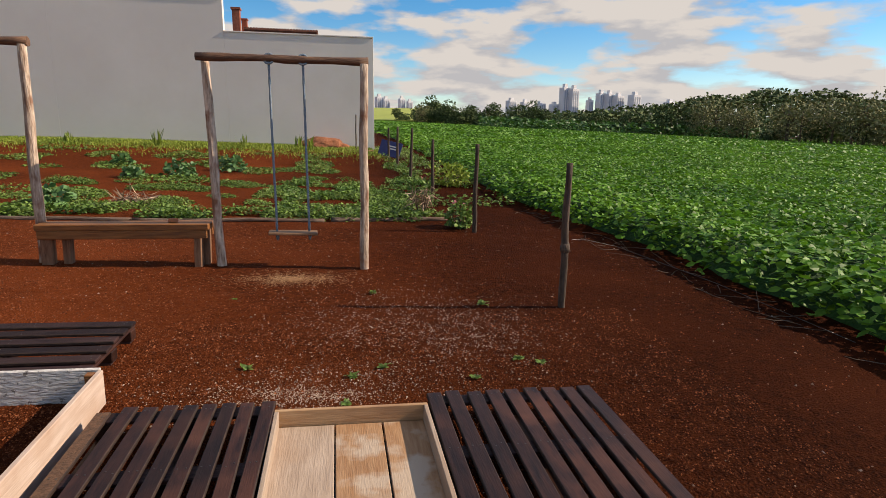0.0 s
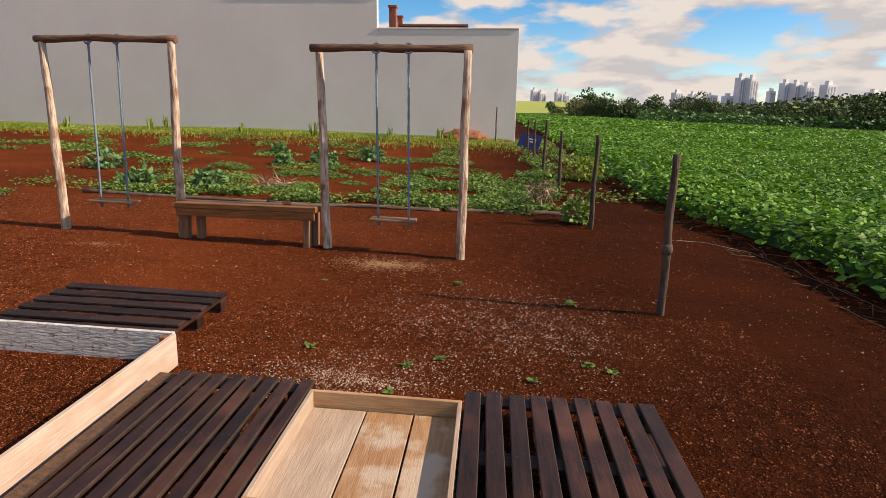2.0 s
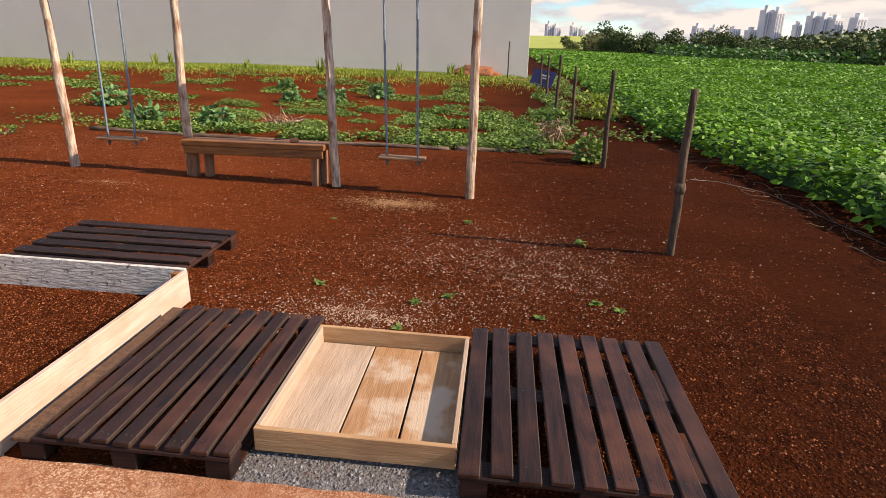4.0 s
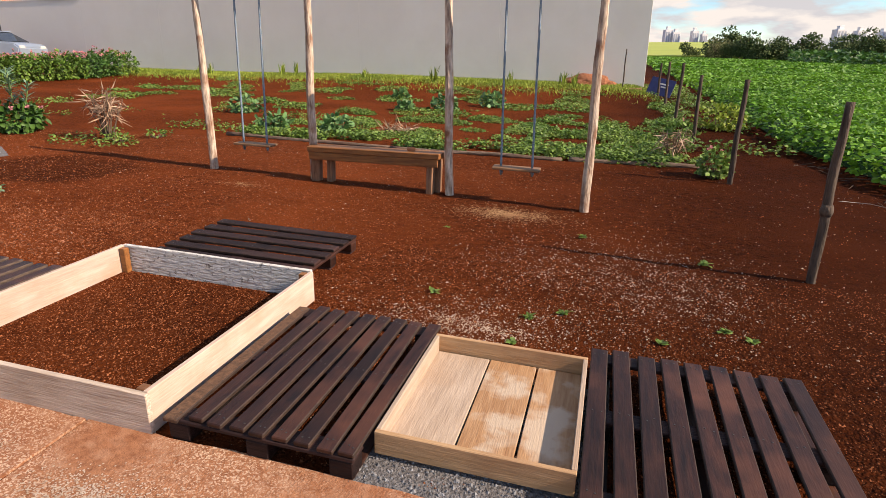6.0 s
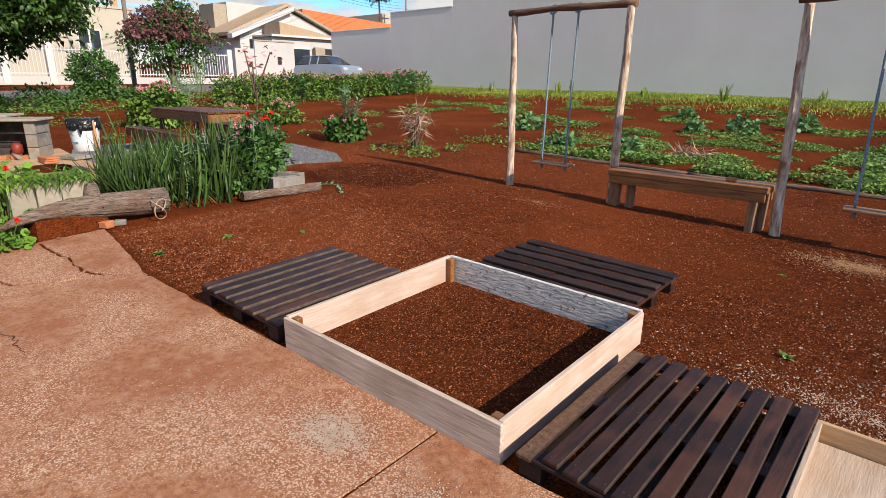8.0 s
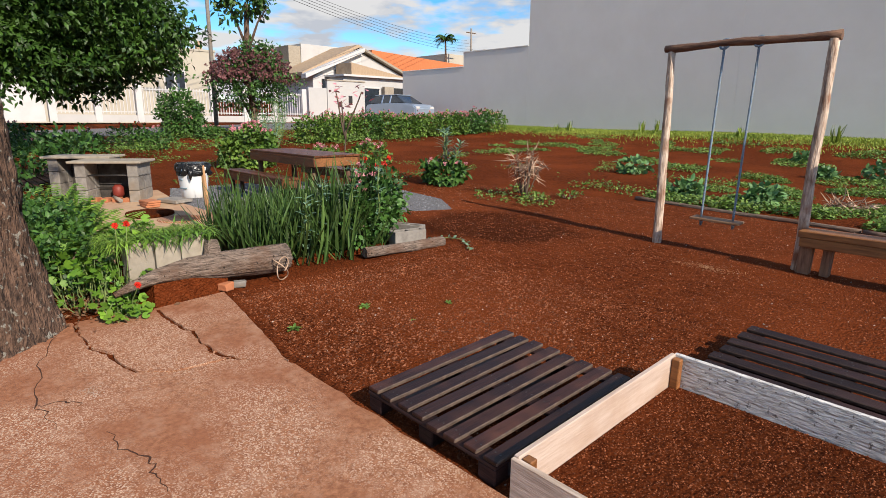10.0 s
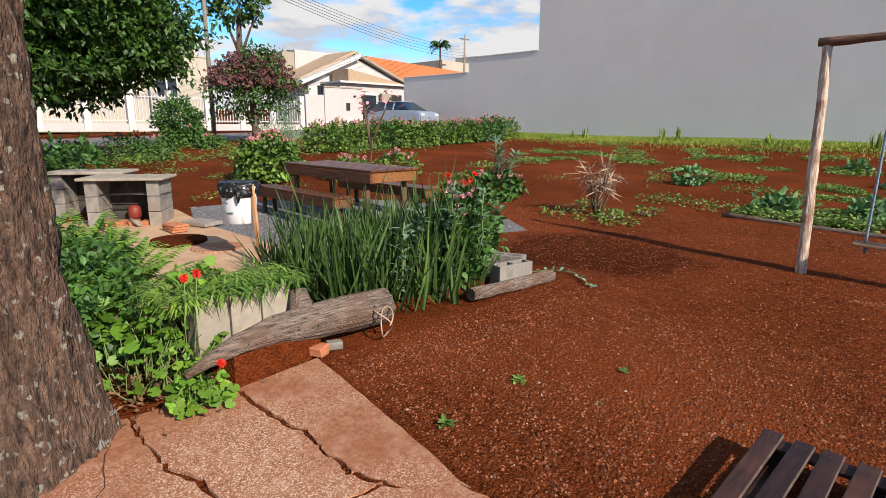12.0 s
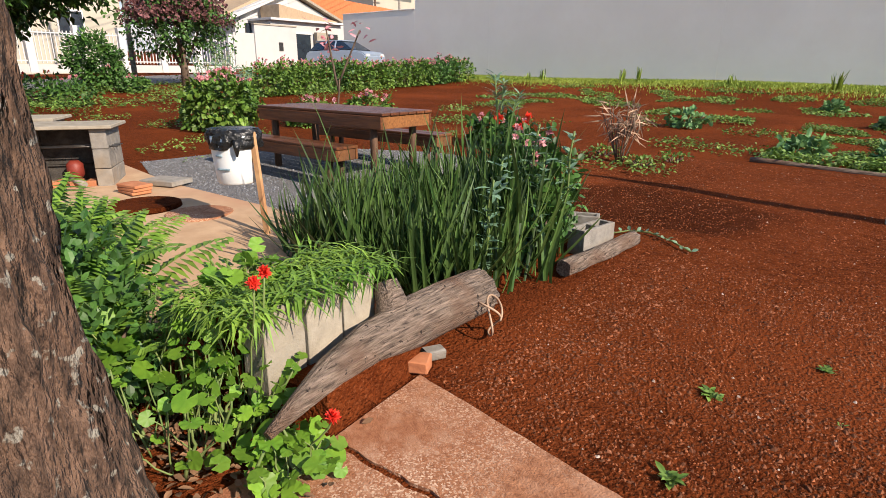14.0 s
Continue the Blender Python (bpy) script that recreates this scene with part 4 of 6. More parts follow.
def leaf_ball(n, rx, ry, rz, cz, L, W, shape=OVAL, up=0.5, shell=0.5, droop=0.2, lumpy=0.35, seed=0.0, skirt=True):
    """Leaves over an uneven rounded bush: foot at the origin."""
    d = rng.normal(0, 1, (n, 3))
    d /= np.linalg.norm(d, axis=1, keepdims=True)
    lump = np.array([1 + lumpy * noise.noise(Vector(q) * 2.3 + Vector((seed, 0, 0))) * 1.6 for q in d])
    r = (shell + (1 - shell) * rng.random(n) ** 0.5) * lump
    P = d * r[:, None] * np.array([rx, ry, rz]) + np.array([0, 0, cz])
    P[:, 2] = np.maximum(P[:, 2], 0.02 + 0.1 * rng.random(n))
    D = d + rng.normal(0, 0.6, (n, 3))
    N = rng.normal(0, 0.5, (n, 3)) + d * 0.5 + np.array([0, 0, up])
    return leaves(P, D, N, L * rng.uniform(0.7, 1.25, n), W * rng.uniform(0.7, 1.25, n), shape, 0.15, droop), P, d


def flower_heads(P, size, petals=14):
    """Round heads of small petals at P."""
    n = len(P)
    Q = np.repeat(P, petals, 0)
    d = rng.normal(0, 1, (n * petals, 3)) + np.array([0, 0, 0.5])
    d /= np.linalg.norm(d, axis=1, keepdims=True)
    return leaves(Q, d, rng.normal(0, 1, (n * petals, 3)), size, size * 0.75, DIAMOND, 0.1, 0.3)


def stalks(pairs, r=0.006):
    """Thin stems as one mesh."""
    return join(*[tube(bent(a, b, 4, 0.03, a[0] * 9 + b[1] * 5), [r, r, r * 0.9, r * 0.8, r * 0.6], 5) for a, b in pairs])


def flower_bush(x, y, rx, ry, hgt, n, L, W, material, petals, n_fl, fl_size, label, category="bush", group="", shape=OVAL, z_up=1.0):
    p = plant("flowering_bush", x, y, label, category, group)
    (v, f), P, d = leaf_ball(n, rx, ry, hgt * 0.55, hgt * 0.48, L, W, shape, seed=x)
    part("foliage", mesh_np("foliage", v, f), material, p)
    st = [((0.1 * rx * math.cos(a), 0.1 * ry * math.sin(a), -0.03), (0.6 * rx * math.cos(a), 0.6 * ry * math.sin(a), hgt * 0.5)) for a in np.linspace(0, 5.5, 7)]
    tagged(part("stem_growth", stalks(st, 0.012), TWIG, p), kind="stuff")
    if n_fl:
        top = P[np.argsort(-(P[:, 2] + rng.random(len(P)) * hgt * 0.8))[:n_fl]] * np.array([1.05, 1.05, 1.05]) + np.array([0, 0, 0.03])
        v, f = flower_heads(top, fl_size)
        tagged(part("blossom", mesh_np("blossom", v, f), petals, p), kind="stuff")
    return p


def weed_tuft(x, y, r, n=16):
    p = plant("weed", x, y, "small green weed sprouting from gravelly soil", "weed", "weeds in the yard")
    a = rng.uniform(0, 6.28, n)
    D = np.c_[np.cos(a), np.sin(a), rng.uniform(0.1, 1.0, n)]
    v, f = leaves(np.c_[rng.normal(0, r * 0.25, n), rng.normal(0, r * 0.25, n), np.full(n, 0.004)], D, np.tile((0, 0, 1.0), (n, 1)) + rng.normal(0, 0.3, (n, 3)), r * rng.uniform(0.5, 1.1, n), r * 0.42, OVAL, 0.2, 0.25)
    return part("leaves", mesh_np("weed", v, f), WEED, p)


for x, y, r in ((-0.59, 3.58, 0.06), (0.08, 3.41, 0.055), (0.28, 3.53, 0.06), (1.22, 3.59, 0.06), (0.84, 3.31, 0.05), (0.30, 5.16, 0.06), (1.26, 4.78, 0.08), (1.35, 3.5, 0.05),
                (-4.95, 2.02, 0.075), (-4.97, 2.66, 0.07), (-4.5, 2.75, 0.03), (-2.75, 3.6, 0.06), (0.02, 3.05, 0.05), (-0.9, 5.0, 0.04), (-4.6, 3.2, 0.05), (-2.1, 2.35, 0.04)):
    weed_tuft(x, y, r * 0.75, 26)


for x, y, r in ((-3.65, 14.6, 0.36), (-2.75, 16.2, 0.36), (-5.75, 17.1, 0.25), (-4.6, 14.2, 0.2), (-7.7, 11.9, 0.34), (-5.5, 9.6, 0.3), (-4.4, 9.9, 0.28)):
    (v, f), P, d = leaf_ball(170, r * 0.9, r * 0.9, r * 0.6, r * 0.4, 0.11, 0.075, ROUND, seed=x + y)
    part("leaves", mesh_np("leafy_plant", v, f), VEG, plant("leafy_plant", x, y, "large blue-green leafy vegetable plant in red soil", "plant", "leafy vegetables"))

# bush with a pink flower at the second post, dry plant beside it, yellow bush on the fence line
flower_bush(1.82, 8.40, 0.19, 0.17, 0.34, 320, 0.075, 0.055, WEED, PINKFL, 3, 0.03, "small green bush with a pink flower at a fence post")
flower_bush(2.72, 13.9, 0.45, 0.45, 0.5, 500, 0.10, 0.06, GRASS, PINKFL, 0, 0.03, "yellow-green bush on the fence line")
flower_bush(1.75, 11.9, 0.25, 0.25, 0.32, 300, 0.10, 0.05, WEED, PINKFL, 2, 0.03, "small weed bush at a fence post")


def dry_plant(x, y, hgt, r, n, label, material=DRYLEAF):
    p = plant("dry_plant", x, y, label, "dry plant")
    st = []
    for i in range(max(6, n // 9)):
        a, k = rng.uniform(0, 6.28), rng.uniform(0.2, 1)
        st.append(((0.03 * math.cos(a), 0.03 * math.sin(a), -0.03), (r * k * 0.8 * math.cos(a), r * k * 0.8 * math.sin(a), hgt * rng.uniform(0.6, 1.0))))
    part("withered_growth", stalks(st, 0.008), TWIG if material is DRYLEAF else STEM, p)
    T = np.array([b for _, b in st])[rng.integers(0, len(st), n)] * rng.uniform(0.55, 1.0, (n, 1))
    D = np.c_[rng.normal(0, 1, n), rng.normal(0, 1, n), rng.uniform(-0.9, 0.8, n)]
    v, f = leaves(T, D, rng.normal(0, 1, (n, 3)), rng.uniform(0.10, 0.28, n), 0.02, DIAMOND, 0.1, 0.7)
    part("leaves", mesh_np("dry_leaves", v, f), material, p)


dry_plant(-7.35, 7.65, 0.85, 0.38, 170, "withered tan stalks of a dried plant on red soil")
dry_plant(1.38, 9.45, 0.5, 0.36, 120, "withered brown leaves beside the weed bed")
dry_plant(-3.4, 10.4, 0.14, 0.6, 130, "heap of dry twigs and pulled weeds", DRYLEAF)
for k, (x, y) in enumerate(((-7.7, 8.0), (-7.0, 7.5), (-6.8, 8.1))):
    flower_bush(x, y, 0.22, 0.18, 0.12, 90, 0.05, 0.03, WEED, PINKFL, 0, 0.02, "low green weeds on red soil", "weeds")

# tall pale stalk with a leafy pink-flowered foot
fp = plant("flowering_plant", -9.25, 7.65, "tall pale-leaved stalk with pink flowers at its foot", "plant")
(v, f), P, d = leaf_ball(520, 0.42, 0.36, 0.24, 0.2, 0.13, 0.075, OVAL, seed=4.0)
part("foliage", mesh_np("foliage", v, f), SHRUB, fp)
v, f = flower_heads(np.c_[rng.uniform(-0.3, 0.6, 7), rng.uniform(-0.4, 0.3, 7), rng.uniform(0.32, 0.5, 7)], 0.045)
tagged(part("blossom", mesh_np("blossom", v, f), PINKFL, fp), kind="stuff")
part("stalk_bundle", stalks([((0, 0, 0), (-0.15, 0.1, 1.05)), ((0, 0, 0), (0.12, -0.08, 0.95)), ((0.02, 0, 0), (0.3, 0.1, 0.8))], 0.012), STEM, fp)
n = 150
a = rng.uniform(0, 6.28, n)
k = rng.integers(0, 3, n)
u = rng.uniform(0.45, 1.0, n)
tip = np.array([(-0.15, 0.1, 1.05), (0.12, -0.08, 0.95), (0.3, 0.1, 0.8)])[k] * u[:, None]
v, f = leaves(tip, np.c_[np.cos(a), np.sin(a), rng.uniform(0.2, 1.2, n)], np.tile((0, 0, 1.0), (n, 1)), rng.uniform(0.14, 0.26, n), 0.035, OVAL, 0.1, 0.3)
part("tall_leaves", mesh_np("tall_leaves", v, f), CABBAGE, fp)


# ---- strap-leaved bed, flowers and edging by the patio ----
def strap_clump(x, y, n, hgt, spread, width, label, material=IRIS, lean=0.45):
    p = plant("strap_leaf_clump", x, y, label, "plant", "strap-leaved plants")
    a = rng.uniform(0, 6.28, n)
    o = np.c_[rng.normal(0, spread, n), rng.normal(0, spread, n), np.zeros(n)]
    D = np.c_[np.cos(a) * lean * rng.random(n), np.sin(a) * lean * rng.random(n), np.ones(n)]
    N = np.c_[-np.cos(a), -np.sin(a), np.full(n, 0.25)]
    v, f = leaves(o, D, -N, hgt * rng.uniform(0.55, 1.1, n), width, ((0, 0.3), (0.35, 0.5), (0.7, 0.38), (0.9, 0.2), (1, 0)), 0.25, (0.05 + 0.75 * rng.random(n) ** 2)[:, None])
    part("leaves", mesh_np("strap_leaves", v, f), material, p)
    return p


BED = [(-6.4, 2.72), (-6.32, 3.4), (-6.32, 3.9), (-7.0, 4.25), (-7.9, 4.0), (-8.2, 3.4), (-7.75, 2.65), (-6.75, 2.42)]
BEDSOIL = part("ground", prism(BED, lambda x, y: h(x, y) - 0.05, lambda x, y: h(x, y) + 0.05), SOIL)
tagged(BEDSOIL, "raised red soil of the flower bed", "soil", kind="structure")
for gx_ in np.arange(-8.1, -6.0, 0.24):
    for gy_ in np.arange(2.55, 4.45, 0.24):
        x, y = gx_ + rng.uniform(-0.1, 0.1), gy_ + rng.uniform(-0.1, 0.1)
        if inside(BED, np.array([x]), np.array([y]))[0]:
            strap_clump(x, y, 46, (0.48 if x < -7.35 else 0.72) * rng.uniform(0.75, 1.2), 0.09, 0.025, "dense clump of narrow green strap leaves", lean=1.3)
for x, y, hh in ((-6.35, 3.3, 0.95), (-6.3, 3.05, 0.75), (-6.15, 3.35, 0.55)):
    strap_clump(x, y, 6, hh * 0.9, 0.03, 0.034, "clump of broad bright green sword leaves", IRIS, 0.6)
flower_bush(-6.52, 3.9, 0.26, 0.29, 0.80, 1100, 0.075, 0.045, SHRUB, PINKFL, 12, 0.035, "tall bush with pink flower heads beside concrete blocks")
flower_bush(-6.95, 4.3, 0.32, 0.3, 0.80, 900, 0.075, 0.042, SHRUB, REDFL, 4, 0.05, "green bush with a red flower head in the bed")
flower_bush(-6.45, 3.62, 0.26, 0.28, 0.62, 900, 0.07, 0.04, SHRUB, PINKFL, 3, 0.035, "leafy green bush in the flower bed")
for x, y, hh in ((-6.45, 3.55, 0.95), (-6.35, 3.45, 0.75), (-6.3, 3.75, 0.9), (-6.5, 3.2, 0.8), (-6.4, 2.95, 0.7)):
    sg = plant("grey_leaved_stalk", x, y, "tall grey-green leafy stalk in the flower bed", "plant", "grey-leaved stalks")
    part("stem", tube(bent((0, 0, 0), (0.1, 0.0, hh), 6, 0.08, x * y), 0.007, 5), STEM, sg)
    n = 34
    a, u = rng.uniform(0, 6.28, n), rng.uniform(0.2, 1.0, n)
    v, f = leaves(np.c_[0.1 * u, 0 * u, hh * u], np.c_[np.cos(a), np.sin(a), rng.uniform(0.2, 0.9, n)], np.tile((0, 0, 1.0), (n, 1)), rng.uniform(0.07, 0.13, n), 0.04, OVAL, 0.2, 0.25)
    part("leaves", mesh_np("grey_leaves", v, f), CABBAGE, sg)

# fallen trunk with a stub, and a short pole
fl = root("fallen_trunk", -6.12, 1.95, label="weathered grey fallen trunk edging the flower bed", category="log")
zz = h(-6.12, 1.95)
path = [(-6.03, 1.17, 0.25), (-6.04, 1.30, 0.295), (-6.08, 1.5, 0.325), (-6.13, 1.75, 0.33), (-6.16, 2.05, 0.315), (-6.17, 2.35, 0.295), (-6.16, 2.64, 0.28)]
part("trunk", tube([(x + 6.12, y - 1.95, z - zz) for x, y, z in path], [0.018, 0.036, 0.058, 0.086, 0.112, 0.120, 0.118], 48, 0.22, freq=5, grain=0.16), LOG, fl)
part("stub", tube([(-0.06, 0.02, 0.22), (-0.10, 0.04, 0.33), (-0.14, 0.05, 0.41)], [0.085, 0.07, 0.055], 18, 0.25, grain=0.15), LOG, fl)
part("vine", tube([(0.12 + 0.05 * math.cos(t * 1.3), 0.55 + 0.07 * math.sin(t), 0.02 + 0.1 * (1 + math.sin(t * 0.7))) for t in np.linspace(0, 12, 50)], 0.006, 5), DRYLEAF, fl)
sp = root("short_pole", -6.03, 3.96, label="short weathered pole edging the flower bed", category="log")
part("pole", tube(bent((-0.05, -0.50, 0.06), (0.05, 0.50, 0.06), 8, 0.03, 2.0), 0.055, 24, 0.2, freq=8, grain=0.2), LOG, sp)


def concrete_block(x, y, z, m_rz, L=0.39, D=0.14, T=0.19, label="hollow grey concrete block", rx=0, mt=None):
    """A hollow block: a shell and webs round two holes."""
    ob = new("concrete_block")
    ob.matrix_world = pose(x, y, z, rx, 0, m_rz)
    tagged(ob, label, "concrete block", "concrete blocks")
    t = 0.026
    bm = join(box(L, t, T, pose(0, D / 2 - t / 2, T / 2), 0.003), box(L, t, T, pose(0, -D / 2 + t / 2, T / 2), 0.003),
              *[box(t, D - 2 * t + 0.002, T - 0.002, pose(c * (L / 2 - t / 2), 0, T / 2), 0.003) for c in (-1, 0, 1)])
    part("shell", bm, mt or BLOCK, ob)
    return ob


for i in range(3):
    y = 1.44 + i * 0.206
    concrete_block(-6.335 - 0.008 * i, y, h(-6.36, y) + 0.08, 93 + random.uniform(-1, 1), 0.196, 0.14, 0.40, "pale concrete block edging a raised bed", mt=BLOCK_PALE)
concrete_block(-6.18, 4.12, h(-6.18, 4.1), 80, label="hollow grey concrete block beside the flower bed")
concrete_block(-6.42, 4.32, h(-6.4, 4.3), 20, label="hollow grey concrete block beside the flower bed")
for x, y, s, rz, lab, mt in ((-6.10, 2.01, (0.15, 0.10, 0.07), 25, "broken orange brick propping the trunk", TERRACOTTA), (-6.10, 2.15, (0.11, 0.07, 0.05), 60, "broken grey stone beside the trunk", BLOCK)):
    b = part("brick_piece", box(*s, pose(0, 0, s[2] / 2), 0.008, 0.004), mt)
    b.matrix_world = pose(x, y, h(x, y) + 0.008, 0, 0, rz)
    tagged(b, lab, "brick")

# succulent trailing over the blocks, geraniums, ferns by the big tree
X, Y = rng.uniform(-6.66, -6.23, 1700), rng.uniform(1.22, 2.05, 1700)
D = np.c_[rng.uniform(-0.5, 0.7, 1700), rng.normal(0, 0.7, 1700), rng.uniform(-0.1, 0.6, 1700)]
v, f = leaves(np.c_[X, Y, 0.565 + rng.random(1700) * 0.05], D, np.tile((0, 0, 1.0), (1700, 1)), rng.uniform(0.05, 0.13, 1700), 0.014, DIAMOND, 0.2, 1.0)
tagged(part("trailing_plant", mesh_np("trailing_plant", v, f), FERN), "narrow-leaved trailing plant spilling over the blocks", "plant", kind="stuff")
rb = part("ground", prism([(-6.44, 1.34), (-6.44, 1.94), (-6.66, 1.96), (-6.70, 1.6), (-6.68, 1.36)], lambda x, y: h(x, y) - 0.05, 0.545), SOIL)
tagged(rb, "soil of the raised bed behind the blocks", "soil", kind="structure")


def lobed_leaves(P, D, N, R_):
    """Round scalloped leaves, slightly cupped: a fan of triangles about each foot."""
    D = D / np.linalg.norm(D, axis=1, keepdims=True)
    S = np.cross(D, N)
    S /= np.maximum(np.linalg.norm(S, axis=1, keepdims=True), 1e-6)
    N = np.cross(S, D)
    k = 25
    th = np.linspace(-2.8, 2.8, k)
    V = [P]
    for q, a in enumerate(th):
        r = R_ * (0.95 + 0.055 * math.cos(a * 6.5)) * (0.86 + 0.14 * math.cos(a)) * rng.uniform(0.97, 1.03, len(P))
        lift = r * (0.20 * math.sin(a * 3.5) ** 2 - 0.06 + 0.06 * math.cos(a * 6.5))
        V.append(P + D * (r * math.cos(a))[:, None] + S * (r * math.sin(a))[:, None] + N * lift[:, None])
    V = np.stack(V, 1).reshape(-1, 3)
    f = np.array([(0, i + 1, i + 2) for i in range(k - 1)])
    return V, (np.arange(len(P))[:, None, None] * (k + 1) + f[None]).reshape(-1, 3)


def geranium(x, y, n, r, hgt, heads, label, lift=0.0):
    p = plant("geranium", x, y, label, "geranium", "geraniums")
    a, k = rng.uniform(0, 6.28, n), np.sqrt(rng.random(n))
    T = np.c_[r * k * np.cos(a), r * k * np.sin(a), lift + hgt * rng.uniform(0.2, 1.0, n) * (1 - 0.45 * k * rng.random(n))]
    B = T[:, :2] * 0.45 + rng.normal(0, 0.05, (n, 2))
    for b_, t in list(zip(B, T))[:12]:
        part("stem", tube(bent((b_[0], b_[1], lift), tuple(t), 5, 0.05, b_[0] * 9 + t[1] * 5), [0.0075, 0.007, 0.0065, 0.006, 0.0045, 0.003], 6), STEM, p)
    tagged(part("leaf_stalk", stalks([((b_[0], b_[1], lift), tuple(t)) for b_, t in zip(B, T)][12:42], 0.0035), STEM, p), kind="stuff")
    az = rng.uniform(0, 6.28, n)
    D = np.c_[np.cos(az), np.sin(az), rng.uniform(-0.6, 0.25, n)]
    v, f = lobed_leaves(T, D, np.tile((0.40, -0.25, 0.85), (n, 1)) + rng.normal(0, 0.45, (n, 3)), rng.uniform(0.022, 0.052, n))
    part("leaves", mesh_np("geranium_leaves", v, f, True), GERANIUM, p)
    for q in heads:
        v, f = flower_heads(np.array([q], float), 0.028, 40)
        part("blossom", mesh_np("geranium_flower", v, f), REDFL, p)
        part("flower_stalk", tube(bent((q[0] * 0.4, q[1] * 0.4, lift + 0.02), q, 5, 0.05, q[0] * 7), 0.0035, 5), STEM, p)


geranium(-6.40, 1.10, 62, 0.30, 0.40, [], "bright green geranium with scalloped leaves beside the tree")
geranium(-6.00, 1.24, 66, 0.19, 0.19, [(0.18, 0.04, 0.28)], "low geranium with a red flower on the concrete")
geranium(-6.36, 1.30, 95, 0.22, 0.50, [(0.20, -0.04, 0.655), (0.12, 0.06, 0.65)], "geranium with two red flower heads before the raised bed")
geranium(-6.82, 1.18, 90, 0.28, 0.52, [], "leafy green geranium between tree and blocks")
geranium(-6.62, 1.50, 40, 0.16, 0.16, [], "geranium leaves over the blocks", 0.46)


def fern(x, y, n, hgt, label, z=None):
    p = root("fern", x, y, z, label=label, category="fern", group="ferns")
    F = []
    for i in range(n):
        a, e = rng.uniform(0, 6.28), rng.uniform(0.85, 1.45)
        L = hgt * rng.uniform(0.7, 1.15)
        u = np.linspace(0.12, 1, 22)
        out = np.c_[np.cos(a) * u * L * math.cos(e), np.sin(a) * u * L * math.cos(e), L * (u * math.sin(e) - 0.35 * u * u)]
        w = np.sin(np.pi * np.clip(u, 0, 0.97)) ** 0.7 * 0.13 * L + 0.012
        side = np.array([-math.sin(a), math.cos(a), 0.1])
        fwd = np.array([math.cos(a), math.sin(a), 0.3]) * 0.5
        for s in (1, -1):
            F.append(leaves(out, np.tile(side * s + fwd, (22, 1)), np.tile((0, 0, 1.0), (22, 1)) + rng.normal(0, 0.15, (22, 3)), w * 1.2, 0.03 * L + 0.008, DIAMOND, 0.1, 0.25))
    v, f = merge(*F)
    part("fronds", mesh_np("fronds", v, f), FERN, p)


for x, y, s in ((-7.5, 1.15, 0.66), (-7.9, 1.25, 0.7), (-7.2, 1.02, 0.58), (-8.2, 1.15, 0.75), (-7.05, 1.12, 0.42), (-7.7, 0.9, 0.65), (-8.7, 1.1, 0.7)):
    fern(x, y, 34, s * 1.5, "bright green fern with arching fronds")
for x, y in ((-7.0, 0.95), (-7.5, 0.95), (-8.2, 0.95)):
    flower_bush(x, y, 0.42, 0.36, 0.70, 1400, 0.055, 0.03, SHRUB, PINKFL, 0, 0.03, "dark green small-leaved bush among the ferns", "bush")


# leaf litter and heaped soil round the geraniums
heap = part("ground", prism([(-6.05, 1.45), (-6.10, 2.05), (-6.29, 2.05), (-6.29, 1.40)], lambda x, y: h(x, y) - 0.05, 0.27), SOIL)
tagged(heap, "soil heaped between trunk and blocks", "soil", kind="structure")
n = 420
X, Y = rng.normal(-6.45, 0.22, n), rng.normal(1.12, 0.16, n)
D = np.c_[rng.normal(0, 1, n), rng.normal(0, 1, n), rng.uniform(-0.1, 0.2, n)]
v, f = leaves(np.c_[X, Y, H(X, Y) + rng.uniform(0.012, 0.05, n)], D, np.tile((0, 0, 1.0), (n, 1)) + rng.normal(0, 0.4, (n, 3)), rng.uniform(0.02, 0.055, n), 0.022, OVAL, 0.2, 0.3)
tagged(part("leaf_litter", mesh_np("leaf_litter", v, f), LITTER), "dry brown leaf litter under the geraniums", "leaf litter", kind="stuff")
# runner of a creeping plant over the bare soil
run = [(-6.25, 4.35), (-6.1, 4.65), (-5.95, 4.72), (-5.75, 4.62), (-5.55, 4.45)]
rn = root("creeper", -6.25, 4.2, label="thin grey-green creeper running over red soil", category="creeper")
part("runner", tube([(x + 6.25, y - 4.2, h(x, y) - h(-6.25, 4.2) + 0.03) for x, y in run], 0.006, 5), STEM, rn)
u = np.linspace(0, 4, 26)
Px, Py = np.interp(u, range(5), [q[0] for q in run]), np.interp(u, range(5), [q[1] for q in run])
D, N = scatter(26)
v, f = leaves(np.c_[Px + 6.25, Py - 4.2, H(Px, Py) - h(-6.25, 4.2) + 0.035], D, N, 0.05, 0.03, OVAL)
part("leaves", mesh_np("creeper_leaves", v, f), CABBAGE, rn)
# taller tufts in the grass at the wall
for x in (-17.2, -16.4, -13.2, -12.6, -9.2, -6.1, -3.4, -1.4, -0.9):
    y = 22.0 + rng.uniform(-0.4, 0.9)
    strap_clump(x, y, 16, rng.uniform(0.35, 0.65), 0.05, 0.05, "tuft of tall pale grass at the wall", GRASS, 0.7)

